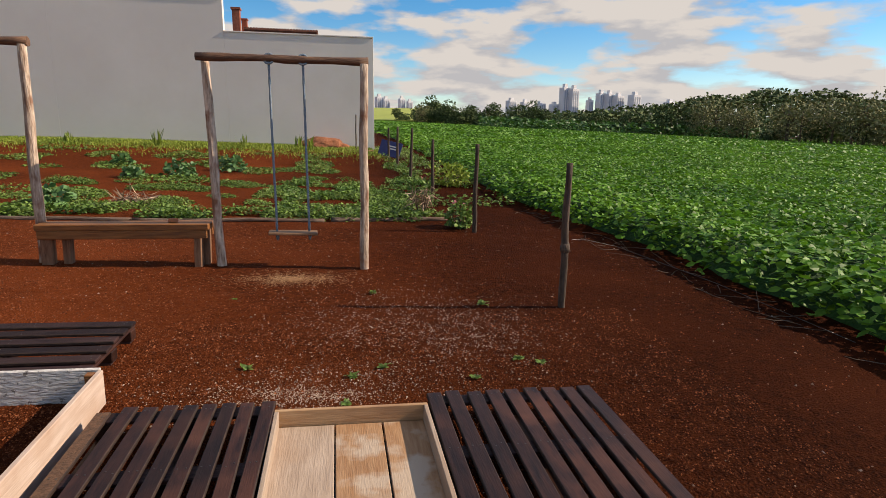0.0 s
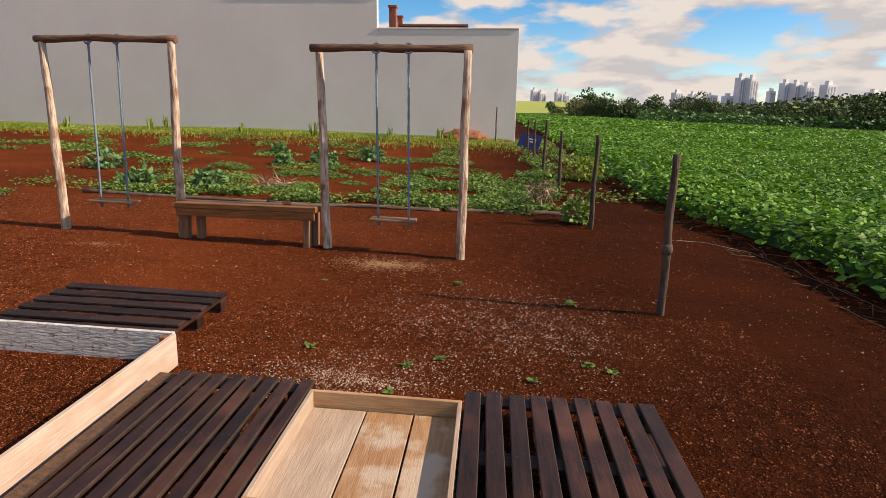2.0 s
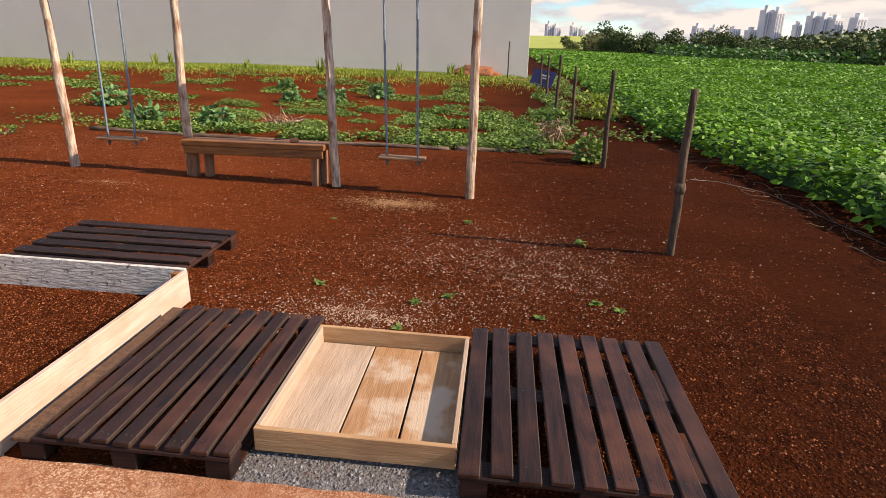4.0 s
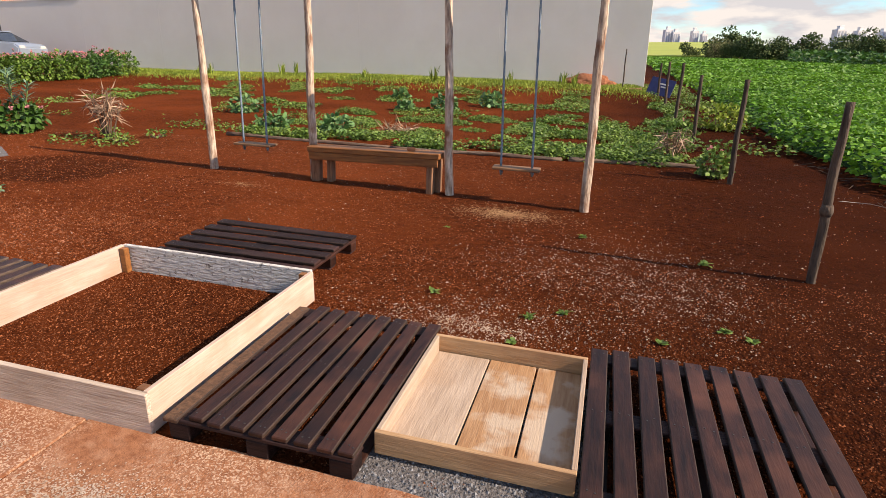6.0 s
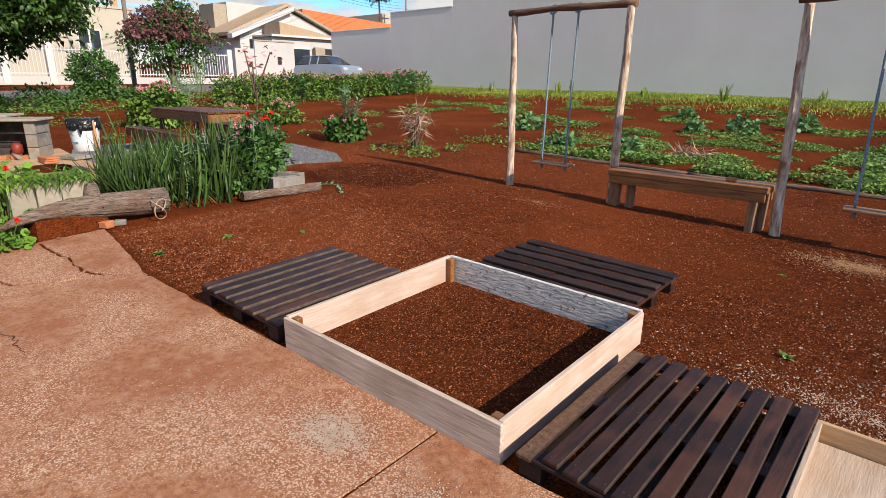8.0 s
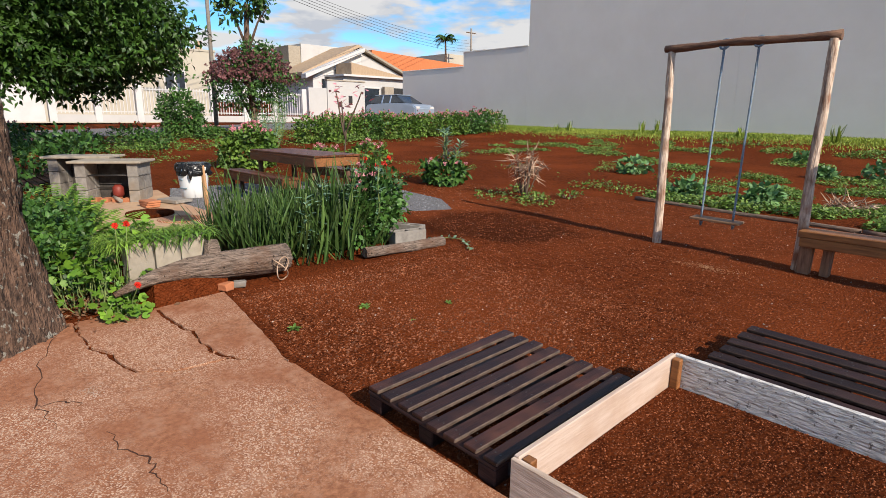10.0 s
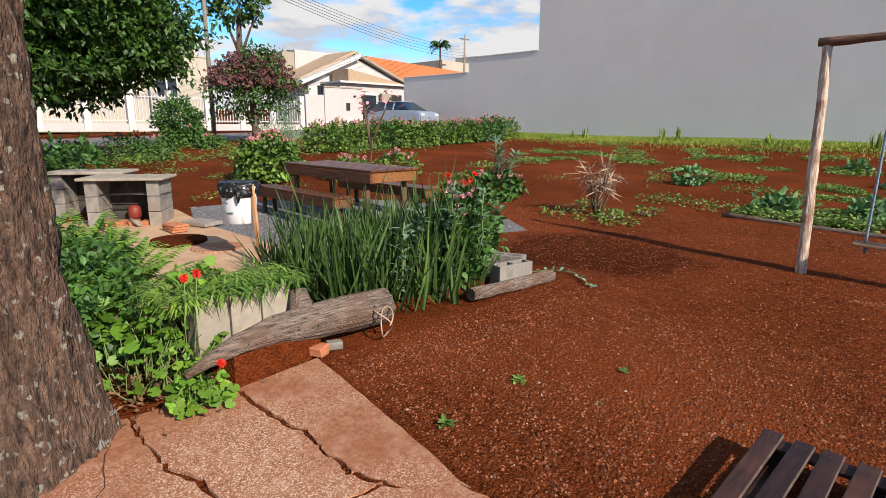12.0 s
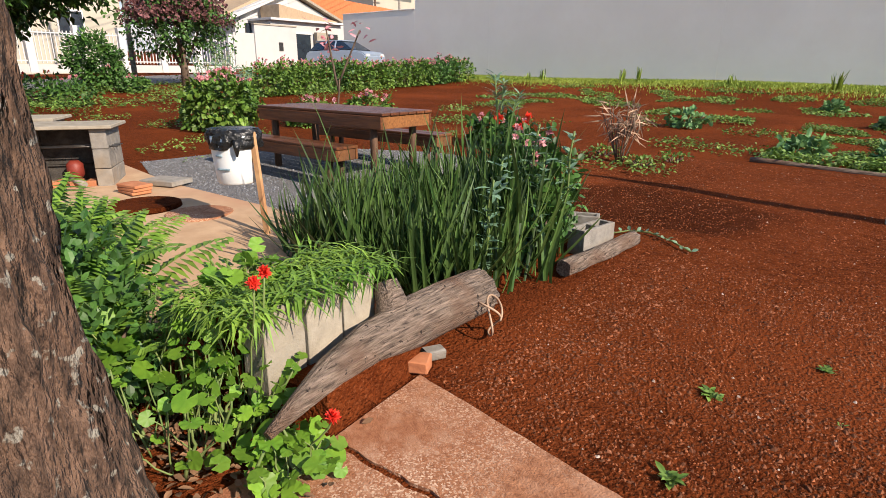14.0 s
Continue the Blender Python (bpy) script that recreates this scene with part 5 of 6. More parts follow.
# ---- big tree in front ----
def tree(name, x, y, path, radii, limbs, crown, n, L, W, label, bark, leaf, seg=16, gaps=-0.12):
    t = root(name, x, y, label=label, category="tree")
    part("trunk", tube(path, radii, seg, 0.22, freq=3.0), bark, t)
    for a, b, r in limbs:
        m = Vector(a).lerp(Vector(b), 0.5) + Vector((0, 0, 0.12 * (Vector(b) - Vector(a)).length))
        part("limb", tube([a, Vector(a).lerp(m, 0.6), m, b], [r, r * 0.8, r * 0.6, r * 0.25], 8, 0.2), bark, t)
    Fs = []
    for (cx, cy, cz), (rx, ry, rz), share in crown:
        k = int(n * share)
        d = rng.normal(0, 1, (k, 3))
        d /= np.linalg.norm(d, axis=1, keepdims=True)
        lump = np.array([noise.noise(Vector(q) * 2.6 + Vector((cx, cy, cz))) for q in d])
        P = d * ((0.45 + 0.55 * rng.random(k) ** 0.6) * (1 + 0.75 * lump))[:, None] * np.array([rx, ry, rz]) + np.array([cx, cy, cz])
        keep = np.array([noise.noise(Vector(q) * (1.6 / max(0.6, rx * 0.45))) for q in P]) > gaps
        P, d = P[keep], d[keep]
        Fs.append(leaves(P, d * 0.5 + rng.normal(0, 0.7, d.shape) + np.array([0, 0, -0.25]), rng.normal(0, 0.6, d.shape) + np.array([0, 0, 0.8]), L * rng.uniform(0.7, 1.3, len(P)), W * rng.uniform(0.7, 1.3, len(P)), OVAL if n < 9000 else DIAMOND, 0.15, 0.3))
    v, f = merge(*Fs)
    part("crown", mesh_np("crown", v, f), leaf, t)
    return t


big = tree("tree", -6.17, 0.39, [(0.0, 0.02, -0.2), (0, 0.02, 0.02), (-0.01, 0.02, 0.2), (-0.04, 0.01, 0.5), (-0.09, 0, 0.9), (-0.14, -0.01, 1.4), (-0.18, -0.02, 2.0), (-0.22, -0.05, 2.8), (-0.3, -0.1, 3.8), (-0.35, -0.1, 5)],
     [0.56, 0.50, 0.43, 0.365, 0.325, 0.30, 0.285, 0.27, 0.24, 0.18],
     [((-0.25, -0.05, 3.0), (-2.0, -0.6, 5.2), 0.14), ((-0.3, -0.1, 3.6), (1.0, -1.6, 5.8), 0.12), ((-0.3, -0.1, 3.9), (-0.8, 1.4, 6.2), 0.12)],
     [((-0.6, -0.6, 6.4), (3.0, 2.8, 1.7), 0.5), ((-2.4, -0.6, 5.8), (1.8, 1.6, 1.1), 0.25), ((0.6, -1.8, 6.0), (1.6, 1.6, 1.1), 0.25)], 12000, 0.19, 0.085,
     "large leaning tree trunk with rough lichened bark", BARK, TREELEAF, 28)
# its trunk again with ridged bark, in place of the smooth one
axis = [(0.0, 0.0, -0.2, 0.54), (0, 0.0, 0.0, 0.475), (0, 0.0, 0.2, 0.42), (0, 0, 0.45, 0.365), (0, 0, 0.65, 0.335), (0, 0, 0.95, 0.325), (0, 0, 1.5, 0.33), (-0.02, -0.01, 2.2, 0.33), (-0.1, -0.05, 2.8, 0.31), (-0.3, -0.1, 3.8, 0.26), (-0.35, -0.1, 5, 0.18)]
za = [q[2] for q in axis]
zs = np.concatenate([np.arange(-0.2, 2.4, 0.022), np.arange(2.4, 5.01, 0.2)])
SEG = 120
V = []
for z in zs:
    cx, cy, r = (np.interp(z, za, [q[i] for q in axis]) for i in (0, 1, 3))
    for k in range(SEG):
        a = 2 * math.pi * k / SEG
        c, s = math.cos(a), math.sin(a)
        q = Vector((c * 7.0, s * 7.0, z * 1.5))
        ridge = abs(noise.noise(q * 1.35)) * 0.085 + abs(noise.noise(q * 3.1 + Vector((5, 0, z * 2)))) * 0.035 + noise.noise(Vector((c * 1.5, s * 1.5, z * 0.8))) * 0.03
        flare = 0.10 * max(0, 0.5 - z) * math.sin(a * 5 + 1) * 0.5
        rr = r * 0.94 + ridge - 0.026 + flare
        V.append((cx + c * rr, cy + s * rr, z))
qi = (np.arange(len(zs) - 1)[:, None] * SEG + np.arange(SEG)[None])
qn = (np.arange(len(zs) - 1)[:, None] * SEG + (np.arange(SEG)[None] + 1) % SEG)
old = [o for o in big.children if o.name.startswith("trunk")][0]
old.data = mesh_np("ridged_trunk", V, np.stack([qi, qn, qn + SEG, qi + SEG], -1).reshape(-1, 4), True)
old.data.materials.append(BARK)


# ---- bean field ----
def edge_x(Y):
    return np.interp(Y, [2, 6.5, 9, 12, 16, 24, 40, 160], [4.05, 4.1, 3.75, 3.4, 3.5, 3.7, 4.0, 4.0]) + 0.05 * np.sin(Y * 2.1) + 0.03 * np.sin(Y * 7.3)


def canopy(X, Y):
    return 0.44 + 0.05 * np.sin(X * 1.7 + np.sin(Y * 1.1)) * np.sin(Y * 1.3)


def bean_band(r0, r1, density, L, shape, name, depth):
    a0, a1 = radians(36), radians(94)
    n = int(density * 0.5 * (r1 * r1 - r0 * r0) * (a1 - a0))
    r = np.sqrt(rng.uniform(r0 * r0, r1 * r1, n))
    a = rng.uniform(a0, a1, n)
    X, Y = r * np.cos(a) + 1.0, r * np.sin(a)
    k = (X > edge_x(Y)) & (Y > 1.5)
    X, Y = X[k], Y[k]
    n = len(X)
    e = np.clip((X - edge_x(Y)) / 0.45, 0, 1)
    top = canopy(X, Y) * (0.30 + 0.70 * np.sqrt(e))
    Z = H(X, Y) + top * (1 - depth * rng.random(n) ** 2.0 * (0.55 + 0.45 * (1 - e)))
    az = rng.uniform(0, 6.28, n)
    D = np.c_[np.cos(az), np.sin(az), rng.uniform(-0.5, 0.35, n)]
    N = rng.normal(0, 0.5, (n, 3)) + np.array([0.10, -0.05, 1.0])
    v, f = leaves(np.c_[X, Y, Z], D, N, L * rng.uniform(0.7, 1.25, n), L * 0.66 * rng.uniform(0.75, 1.2, n), shape, 0.18, 0.15)
    return tagged(part(name, mesh_np(name, v, f), SOY), "dense knee-high field of green bean leaves", "crop", kind="stuff")


bean_band(1.5, 13, 360, 0.105, OVAL, "bean_field", 0.8)
bean_band(13, 26, 200, 0.125, DIAMOND, "bean_field", 0.5)
bean_band(26, 52, 62, 0.21, DIAMOND, "bean_field", 0.4)
bean_band(52, 165, 6.5, 0.52, DIAMOND, "bean_field", 0.3)
# sheet below the leaves, its green darkened for the shade inside the canopy
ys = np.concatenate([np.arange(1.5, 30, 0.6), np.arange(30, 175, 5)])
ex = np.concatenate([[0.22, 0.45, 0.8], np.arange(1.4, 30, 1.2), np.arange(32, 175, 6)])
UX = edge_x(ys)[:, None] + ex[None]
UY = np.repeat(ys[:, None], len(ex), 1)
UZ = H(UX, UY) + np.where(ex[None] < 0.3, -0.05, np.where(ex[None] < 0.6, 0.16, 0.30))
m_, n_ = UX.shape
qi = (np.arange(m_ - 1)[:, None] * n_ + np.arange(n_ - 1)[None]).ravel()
us = part("field_understorey", mesh_np("field_understorey", np.c_[UX.ravel(), UY.ravel(), UZ.ravel()], np.c_[qi, qi + 1, qi + n_ + 1, qi + n_]), SOY_SHADE)
tagged(us, "dark green sheet painted for the shaded depth of the bean crop", "crop", kind="stuff")
# dry roots and twigs along the field's edge
st = []
for i in range(46):
    y = rng.uniform(3.0, 10)
    x = float(edge_x(y)) - rng.uniform(0.0, 0.5)
    a = rng.uniform(0, 6.28)
    L = rng.uniform(0.15, 0.6)
    st.append(((x, y, h(x, y) + 0.01), (x + L * math.cos(a), y + L * math.sin(a), h(x + L * math.cos(a), y + L * math.sin(a)) + rng.uniform(0.01, 0.09))))
tagged(part("dry_twigs", stalks(st, 0.0035), TWIG), "dry roots and twigs along the field edge", "twigs", kind="stuff")
# wire strung low along the posts
for z0, z1 in ((0.62, 0.60),):
    wz = [Vector((2.03, 4.66, h(2, 4.66) + z0)), Vector((2.6, 5.6, h(2.6, 5.6) + 0.42)), Vector((3.5, 6.6, h(3.5, 6.6) + 0.12)), Vector((3.9, 5.2, h(3.9, 5.2) + 0.05)), Vector((4.0, 3.6, h(4, 3.6) + 0.03))]
    tagged(part("fence_wire", tube(wz, 0.003, 4), METAL), "slack rusty wire hanging from a fence post", "wire")

# ---- distance: trees, hill, towers ----
YELLOW = mat("sunlit_far_field", (0.26, 0.32, 0.05), (0.36, 0.40, 0.08), 0.02, 0.9, 0)
yf = part("backdrop", prism([(4.5, 172), (40, 165), (60, 260), (70, 420), (-80, 420), (-60, 180)], -4.0, lambda x, y: 4.4 + (y - 165) * 0.052), YELLOW)
tagged(yf, "sunlit yellow-green field on a far rise", "field", kind="structure")


def far_tree(x, y, hgt, rad, leaf, label, dens=520, size=0.75, group="trees beyond the field"):
    t = root("tree", x, y, label=label, category="tree", group=group)
    part("trunk", tube([(0, 0, -0.5), (0.1, 0, hgt * 0.3), (0, 0.1, hgt * 0.75)], [0.028 * hgt, 0.02 * hgt, 0.008 * hgt], 6), TWIG, t)
    for a in (0.4, 2.3, 4.4):
        part("limb", tube([(0, 0, hgt * 0.35), (rad * 0.5 * math.cos(a), rad * 0.5 * math.sin(a), hgt * 0.7)], [0.012 * hgt, 0.004 * hgt], 5), TWIG, t)
    Fs = []
    for c in range(7):
        a, k = rng.uniform(0, 6.28), rng.uniform(0.0, 0.62)
        cz = hgt * rng.uniform(0.26, 0.82)
        rr = rad * rng.uniform(0.42, 0.66)
        n = dens // 7
        d = rng.normal(0, 1, (n, 3))
        d /= np.linalg.norm(d, axis=1, keepdims=True)
        P = d * (rr * rng.uniform(0.65, 1.1, (n, 1))) * np.array([1, 1, 0.75]) + np.array([rad * k * math.cos(a), rad * k * math.sin(a), cz])
        Fs.append(leaves(P, d + rng.normal(0, 0.6, (n, 3)), d + rng.normal(0, 0.5, (n, 3)) + np.array([0, 0, 0.4]), size * rng.uniform(0.7, 1.3, n), size * 0.7, DIAMOND, 0.1, 0.2))
    v, f = merge(*Fs)
    part("crown", mesh_np("crown", v, f), leaf, t)
    return t


protos = []
for i, (hg, rd, lf, lab) in enumerate(((7.0, 3.4, FARLEAF, "dark green broad tree beyond the field"), (6.0, 3.8, FARLEAF, "dark green spreading tree beyond the field"), (8.5, 3.0, FARLEAF, "tall dark green tree beyond the field"),
                                       (9.5, 3.8, FARDRY, "sparse brownish tall tree beyond the field"), (8.0, 4.2, FARDRY, "thin olive-brown tree beyond the field"))):
    protos.append(far_tree(0, 300 + i * 8, hg, rd, lf, lab, 900 if lf is FARLEAF else 800, 0.62 if lf is FARLEAF else 0.48))
homes = []
for i in range(92):
    u = i / 91
    deg = 83.5 - 48.5 * u + rng.uniform(-0.5, 0.5)
    r = 168 - 72 * u ** 0.8 + rng.uniform(-2, 9)
    homes.append((r * math.cos(radians(deg)), r * math.sin(radians(deg)), u))
for i in range(20):
    deg, r = rng.uniform(66, 83.5), rng.uniform(166, 182)
    homes.append((r * math.cos(radians(deg)), r * math.sin(radians(deg)), 0.1))
for i, (x, y, u) in enumerate(homes):
    if i >= 5 and u > 0.45 and rng.random() < 0.38:
        continue
    k = int(rng.integers(0, 3)) if u < 0.55 or rng.random() < 0.25 else int(rng.integers(3, 5))
    s = (0.55 + 0.75 * rng.random()) * (0.62 if 0.18 < u < 0.52 else 0.74 if u < 0.2 else 0.85) * (0.78 if u > 0.9 else 1.0)
    m = pose(x, y, h(x, y) - 0.2, 0, 0, rng.uniform(0, 360))
    src = protos[k]
    if i < 5:
        src = protos[i]
        src.matrix_basis = m @ Matrix.Diagonal((s, s, s, 1))
    else:
        c = copy_thing(src, m)
        c.scale = (s, s, s * rng.uniform(0.9, 1.15))
# far woods and hill as one mass
n = 26000
deg, r = np.radians(rng.uniform(36, 84, n)), rng.uniform(185, 420, n)
X, Y = r * np.cos(deg), r * np.sin(deg)
hillz = 2 + 16 * np.exp(-((np.degrees(deg) - 50) / 11) ** 2) * smooth(200, 400, r) + 5 * smooth(180, 300, r) * (np.degrees(deg) < 72)
Z = hillz + rng.uniform(-2, 3.5, n) + 2.5 * np.sin(X * 0.16) * np.sin(Y * 0.13)
D, N = scatter(n, 1.0, 0.4)
v, f = leaves(np.c_[X, Y, Z], D, N, rng.uniform(1.3, 2.6, n), rng.uniform(1.0, 2.0, n), DIAMOND, 0.1, 0.2)
tagged(part("far_woods", mesh_np("far_woods", v, f), FARLEAF), "dark wooded slope beyond the field", "woods", kind="stuff")
n = 5000
deg, r = np.radians(rng.uniform(50, 76, n)), rng.uniform(140, 172, n) - 20
X, Y = r * np.cos(deg), r * np.sin(deg)
D, N = scatter(n, 1.0, 0.5)
v, f = leaves(np.c_[X, Y, H(X, Y) + rng.random(n) * 2.4], D, N, 0.9, 0.7, DIAMOND)
tagged(part("far_scrub", mesh_np("far_scrub", v, f), SHRUB), "low green scrub at the far side of the field", "scrub", kind="stuff")


def tower(x, y, w, top, storeys, label="distant pale apartment tower"):
    t = new("apartment_tower")
    t.matrix_world = pose(x, y, 0, 0, 0, 20)
    tagged(t, label, "building", "distant towers")
    part("shaft", box(w, w * 0.8, top + 20, pose(0, 0, top / 2 - 10), 0.2), TOWER, t)
    part("roof_house", box(w * 0.45, w * 0.4, top * 0.08, pose(0, 0, top * 1.04 + 0.3), 0.1), TOWER, t)
    for c in (-0.3, 0.0, 0.3):
        part("window_band", box(w * 0.14, 0.5, top * 0.86, pose(c * w, -w * 0.4 - 0.1, top * 0.52), 0), TOWER_WIN, t)
    for z in np.linspace(0.2, 0.92, storeys):
        part("floor_band", box(w * 1.01, w * 0.82, 0.7, pose(0, 0, top * z), 0), TOWER, t)


for x, y, w, top in ((338, 834, 13, 68), (350, 829, 13, 66), (386, 813, 12, 60), (397, 808, 12, 59), (408, 802, 14, 56), (428, 791, 15, 57), (263, 860, 13, 49), (283, 854, 12, 47), (305, 846, 13, 45), (324, 840, 12, 44),
                     (66, 898, 11, 52), (76, 897, 10, 49), (100, 894, 9, 50), (112, 893, 8, 46), (470, 768, 14, 47), (500, 748, 12, 44), (372, 820, 9, 50)):
    tower(x, y, w, top, 9)

# tiled roof and chimney behind the long wall
hb = new("house_behind")
hb.matrix_world = pose(-2.9, 32, 0)
tagged(hb, "dark red tiled roof with brick chimneys behind the wall", "house")
part("body", box(4.6, 5, 6.2, pose(0.1, 3, 3.0), 0.02), RENDERED, hb)
roof = part("roof", box(3.6, 3.3, 0.06, pose(0.3, 1.2, 6.58, -14, 0, 0)), ROOF_DK, hb)
for i in range(26):
    bm = bmesh.new()
    bmesh.ops.create_cone(bm, cap_ends=True, segments=8, radius1=0.085, radius2=0.075, depth=3.4, matrix=pose(-1.45 + i * 0.14, 1.2, 6.66, 76, 0, 0))
    part("tile_row", bm, ROOF_DK, roof)
roof.location.z = -0.62
part("chimney", join(box(0.36, 0.4, 1.3, pose(-1.9, 0, 6.75)), box(0.46, 0.5, 0.1, pose(-1.9, 0, 7.42))), BRICK, hb)
part("chimney", join(box(0.26, 0.3, 0.8, pose(-1.56, 0.3, 6.55)), box(0.34, 0.36, 0.08, pose(-1.56, 0.3, 6.98))), BRICK, hb)

up = part("house_block", box(2.9, 3.0, 1.6, pose(0, 0, 0)), CREAM)
up.location = (-8.65, 26.2, 6.35)
tagged(up, "cream parapet of a house behind the wall", "house")

# sign board leaning by the wall's end, mound of soil against the wall, lone board
sb = root("sign_board", 2.05, 22.3, rz=-20, label="blue sign board with white marks leaning at the wall's end", category="sign")
part("panel", box(0.85, 0.03, 0.62, pose(0, 0, 0.36, -25, 12, 0), 0.004), SIGNBLUE, sb)
for k in range(3):
    part("white_bar", box(0.3 - 0.06 * k, 0.006, 0.05, pose(0.12, -0.055 - 0.03 * (1 - k), 0.45 - 0.1 * k, -25, 12, 0), 0), WHITE, sb)
bm = bmesh.new()
bmesh.ops.create_icosphere(bm, subdivisions=4, radius=1)
for vv in bm.verts:
    vv.co = Vector((vv.co.x * 1.0, vv.co.y * 0.55, max(-0.1, vv.co.z) * 0.42)) * (1 + 0.22 * noise.noise(vv.co * 2.4))
md = part("soil_mound", bm, DUSTY)
md.location = (-0.5, 23.45, h(-0.5, 23.45) - 0.02)
tagged(md, "heap of red soil against the grey wall", "soil heap")
sb = part("board", box(1.3, 0.1, 0.05, pose(0, 0, 0.03, 0, 0, 4)), STRAW)
sb.location = (0.75, 22.2, h(0.75, 22.2))
tagged(sb, "short yellowish board lying in the grass", "board")

# ---- picnic table ----
tb = root("picnic_table", -9.65, 4.86, rz=-1.5, label="long brown varnished picnic table on gravel", category="table")
for i in range(6):
    part("top_board", box(2.14, 0.122, 0.03, pose(0, -0.325 + i * 0.13, 0.735, 0, 0, 0), 0.006), TABLEWOOD, tb)
for y in (-0.375, 0.375):
    part("apron", box(2.10, 0.03, 0.13, pose(0, y, 0.652), 0.005), TABLEWOOD, tb)
for x in (-1.03, 1.03):
    part("end_apron", box(0.03, 0.72, 0.13, pose(x, 0, 0.652), 0.005), BENCHWOOD, tb)
for x in (-0.85, 0.85):
    for y in (-0.30, 0.30):
        part("leg", tube([(x, y, -0.1), (x * 1.005, y, 0.35), (x, y, 0.715)], [0.045, 0.042, 0.04], 10, 0.15, freq=8), LEGWOOD, tb)


def table_bench(x, y, L, label):
    b = root("table_bench", x, y, rz=-1.5, label=label, category="bench", group="picnic benches")
    for k in (-0.075, 0.075):
        part("seat_board", box(L, 0.142, 0.03, pose(0, k, 0.415), 0.006), TABLEWOOD, b)
    for k in (-0.135, 0.135):
        part("apron", box(L - 0.02, 0.028, 0.115, pose(0, k, 0.342), 0.005), TABLEWOOD, b)
    for s in (-1, 1):
        part("end_apron", box(0.028, 0.24, 0.115, pose(s * (L / 2 - 0.03), 0, 0.342), 0.005), BENCHWOOD, b)
        for k in (-0.08, 0.08):
            part("leg", tube([(s * (L / 2 - 0.2), k, -0.1), (s * (L / 2 - 0.2), k, 0.40)], 0.036, 9, 0.15), LEGWOOD, b)


table_bench(-9.95, 4.27, 2.12, "low brown varnished bench beside the picnic table")
table_bench(-9.75, 5.62, 2.12, "low brown varnished bench behind the picnic table")

# ---- bin on a stake ----
bn = root("litter_bin", -8.495, 2.72, h(-8.495, 2.72) + 0.035, label="white plastic bucket bin with black bag on a stake", category="bin")
ring = [(-0.02, 0.136), (-0.012, 0.144), (0.10, 0.156), (0.30, 0.176), (0.345, 0.180)]
part("bucket", tube([(0, 0, 0.40 + z) for z, r in ring], [r for z, r in ring], 28), PLASTIC_W, bn)
bag = tube([(0, 0, z) for z in (0.645, 0.67, 0.71, 0.755, 0.79, 0.775, 0.72)], [0.182, 0.187, 0.189, 0.192, 0.176, 0.14, 0.12], 40, 0.26, caps=False, freq=17)
part("bag", bag, BLACKBAG, bn)
part("bag_knot", tube([(0.17, -0.09, 0.72), (0.185, -0.10, 0.66), (0.18, -0.10, 0.60)], [0.03, 0.022, 0.008], 8, 0.3), BLACKBAG, bn)
part("stake", box(0.045, 0.03, 0.90, pose(0.20, 0.06, 0.32, 0, -4, 20), 0.004), STRAW, bn)
for z, w in ((0.60, 0.05), (0.50, 0.09)):
    bar = tube([(0.172 * (0.86 + z * 0.17) * math.cos(a), 0.172 * (0.86 + z * 0.17) * math.sin(a), z) for a in np.linspace(-1.5, -1.5 + w * 7, 7)], 0.009, 4)
    part("print", bar, INK, bn)


# ---- block barbecues ----
# back blocks: soot, plus the recess's shade put into the colour
SOOT_SHADE = mat("sooty_shaded_block", (0.020, 0.018, 0.016), (0.075, 0.066, 0.058), 8, 0.95, 0.6, fine=60)
def barbecue(x, y, rz, label, stuff=True):
    """Stacked block cheeks and back under a thin concrete slab; local +x is the length, -y the open front."""
    g_ = root("barbecue", x, y, rz=rz, label=label, category="barbecue", group="block barbecues")
    for s in (-1, 1):
        for k in range(3):
            for j in (0, 1):
                part("block", box(0.15, 0.27, 0.195, pose(s * 0.365, -0.13 + 0.275 * j, 0.10 + 0.2 * k), 0.006, 0.002), BLOCK, g_)
    for k in range(3):
        part("back_block", box(0.57, 0.14, 0.195, pose(0, 0.20, 0.10 + 0.2 * k), 0.006, 0.002), SOOT_SHADE, g_)
    part("slab", box(1.02, 0.66, 0.035, pose(0, 0, 0.622), 0.006), BLOCK_PALE, g_)
    if stuff:
        for i in range(4):
            part("brick", box(0.09, 0.19, 0.06, pose(-0.22 + 0.15 * i, -0.17, 0.05), 0.004), TERRACOTTA, g_)
        for i in range(3):
            part("grill_rod", tube([(-0.33, -0.2 + 0.1 * i, 0.42), (0.52, -0.2 + 0.1 * i, 0.42)], 0.008, 5), METAL, g_)
        part("charred_log", tube([(0.05, -0.22, 0.10), (0.2, -0.36, 0.06)], 0.03, 8, 0.2), BLOCK, g_)
    return g_


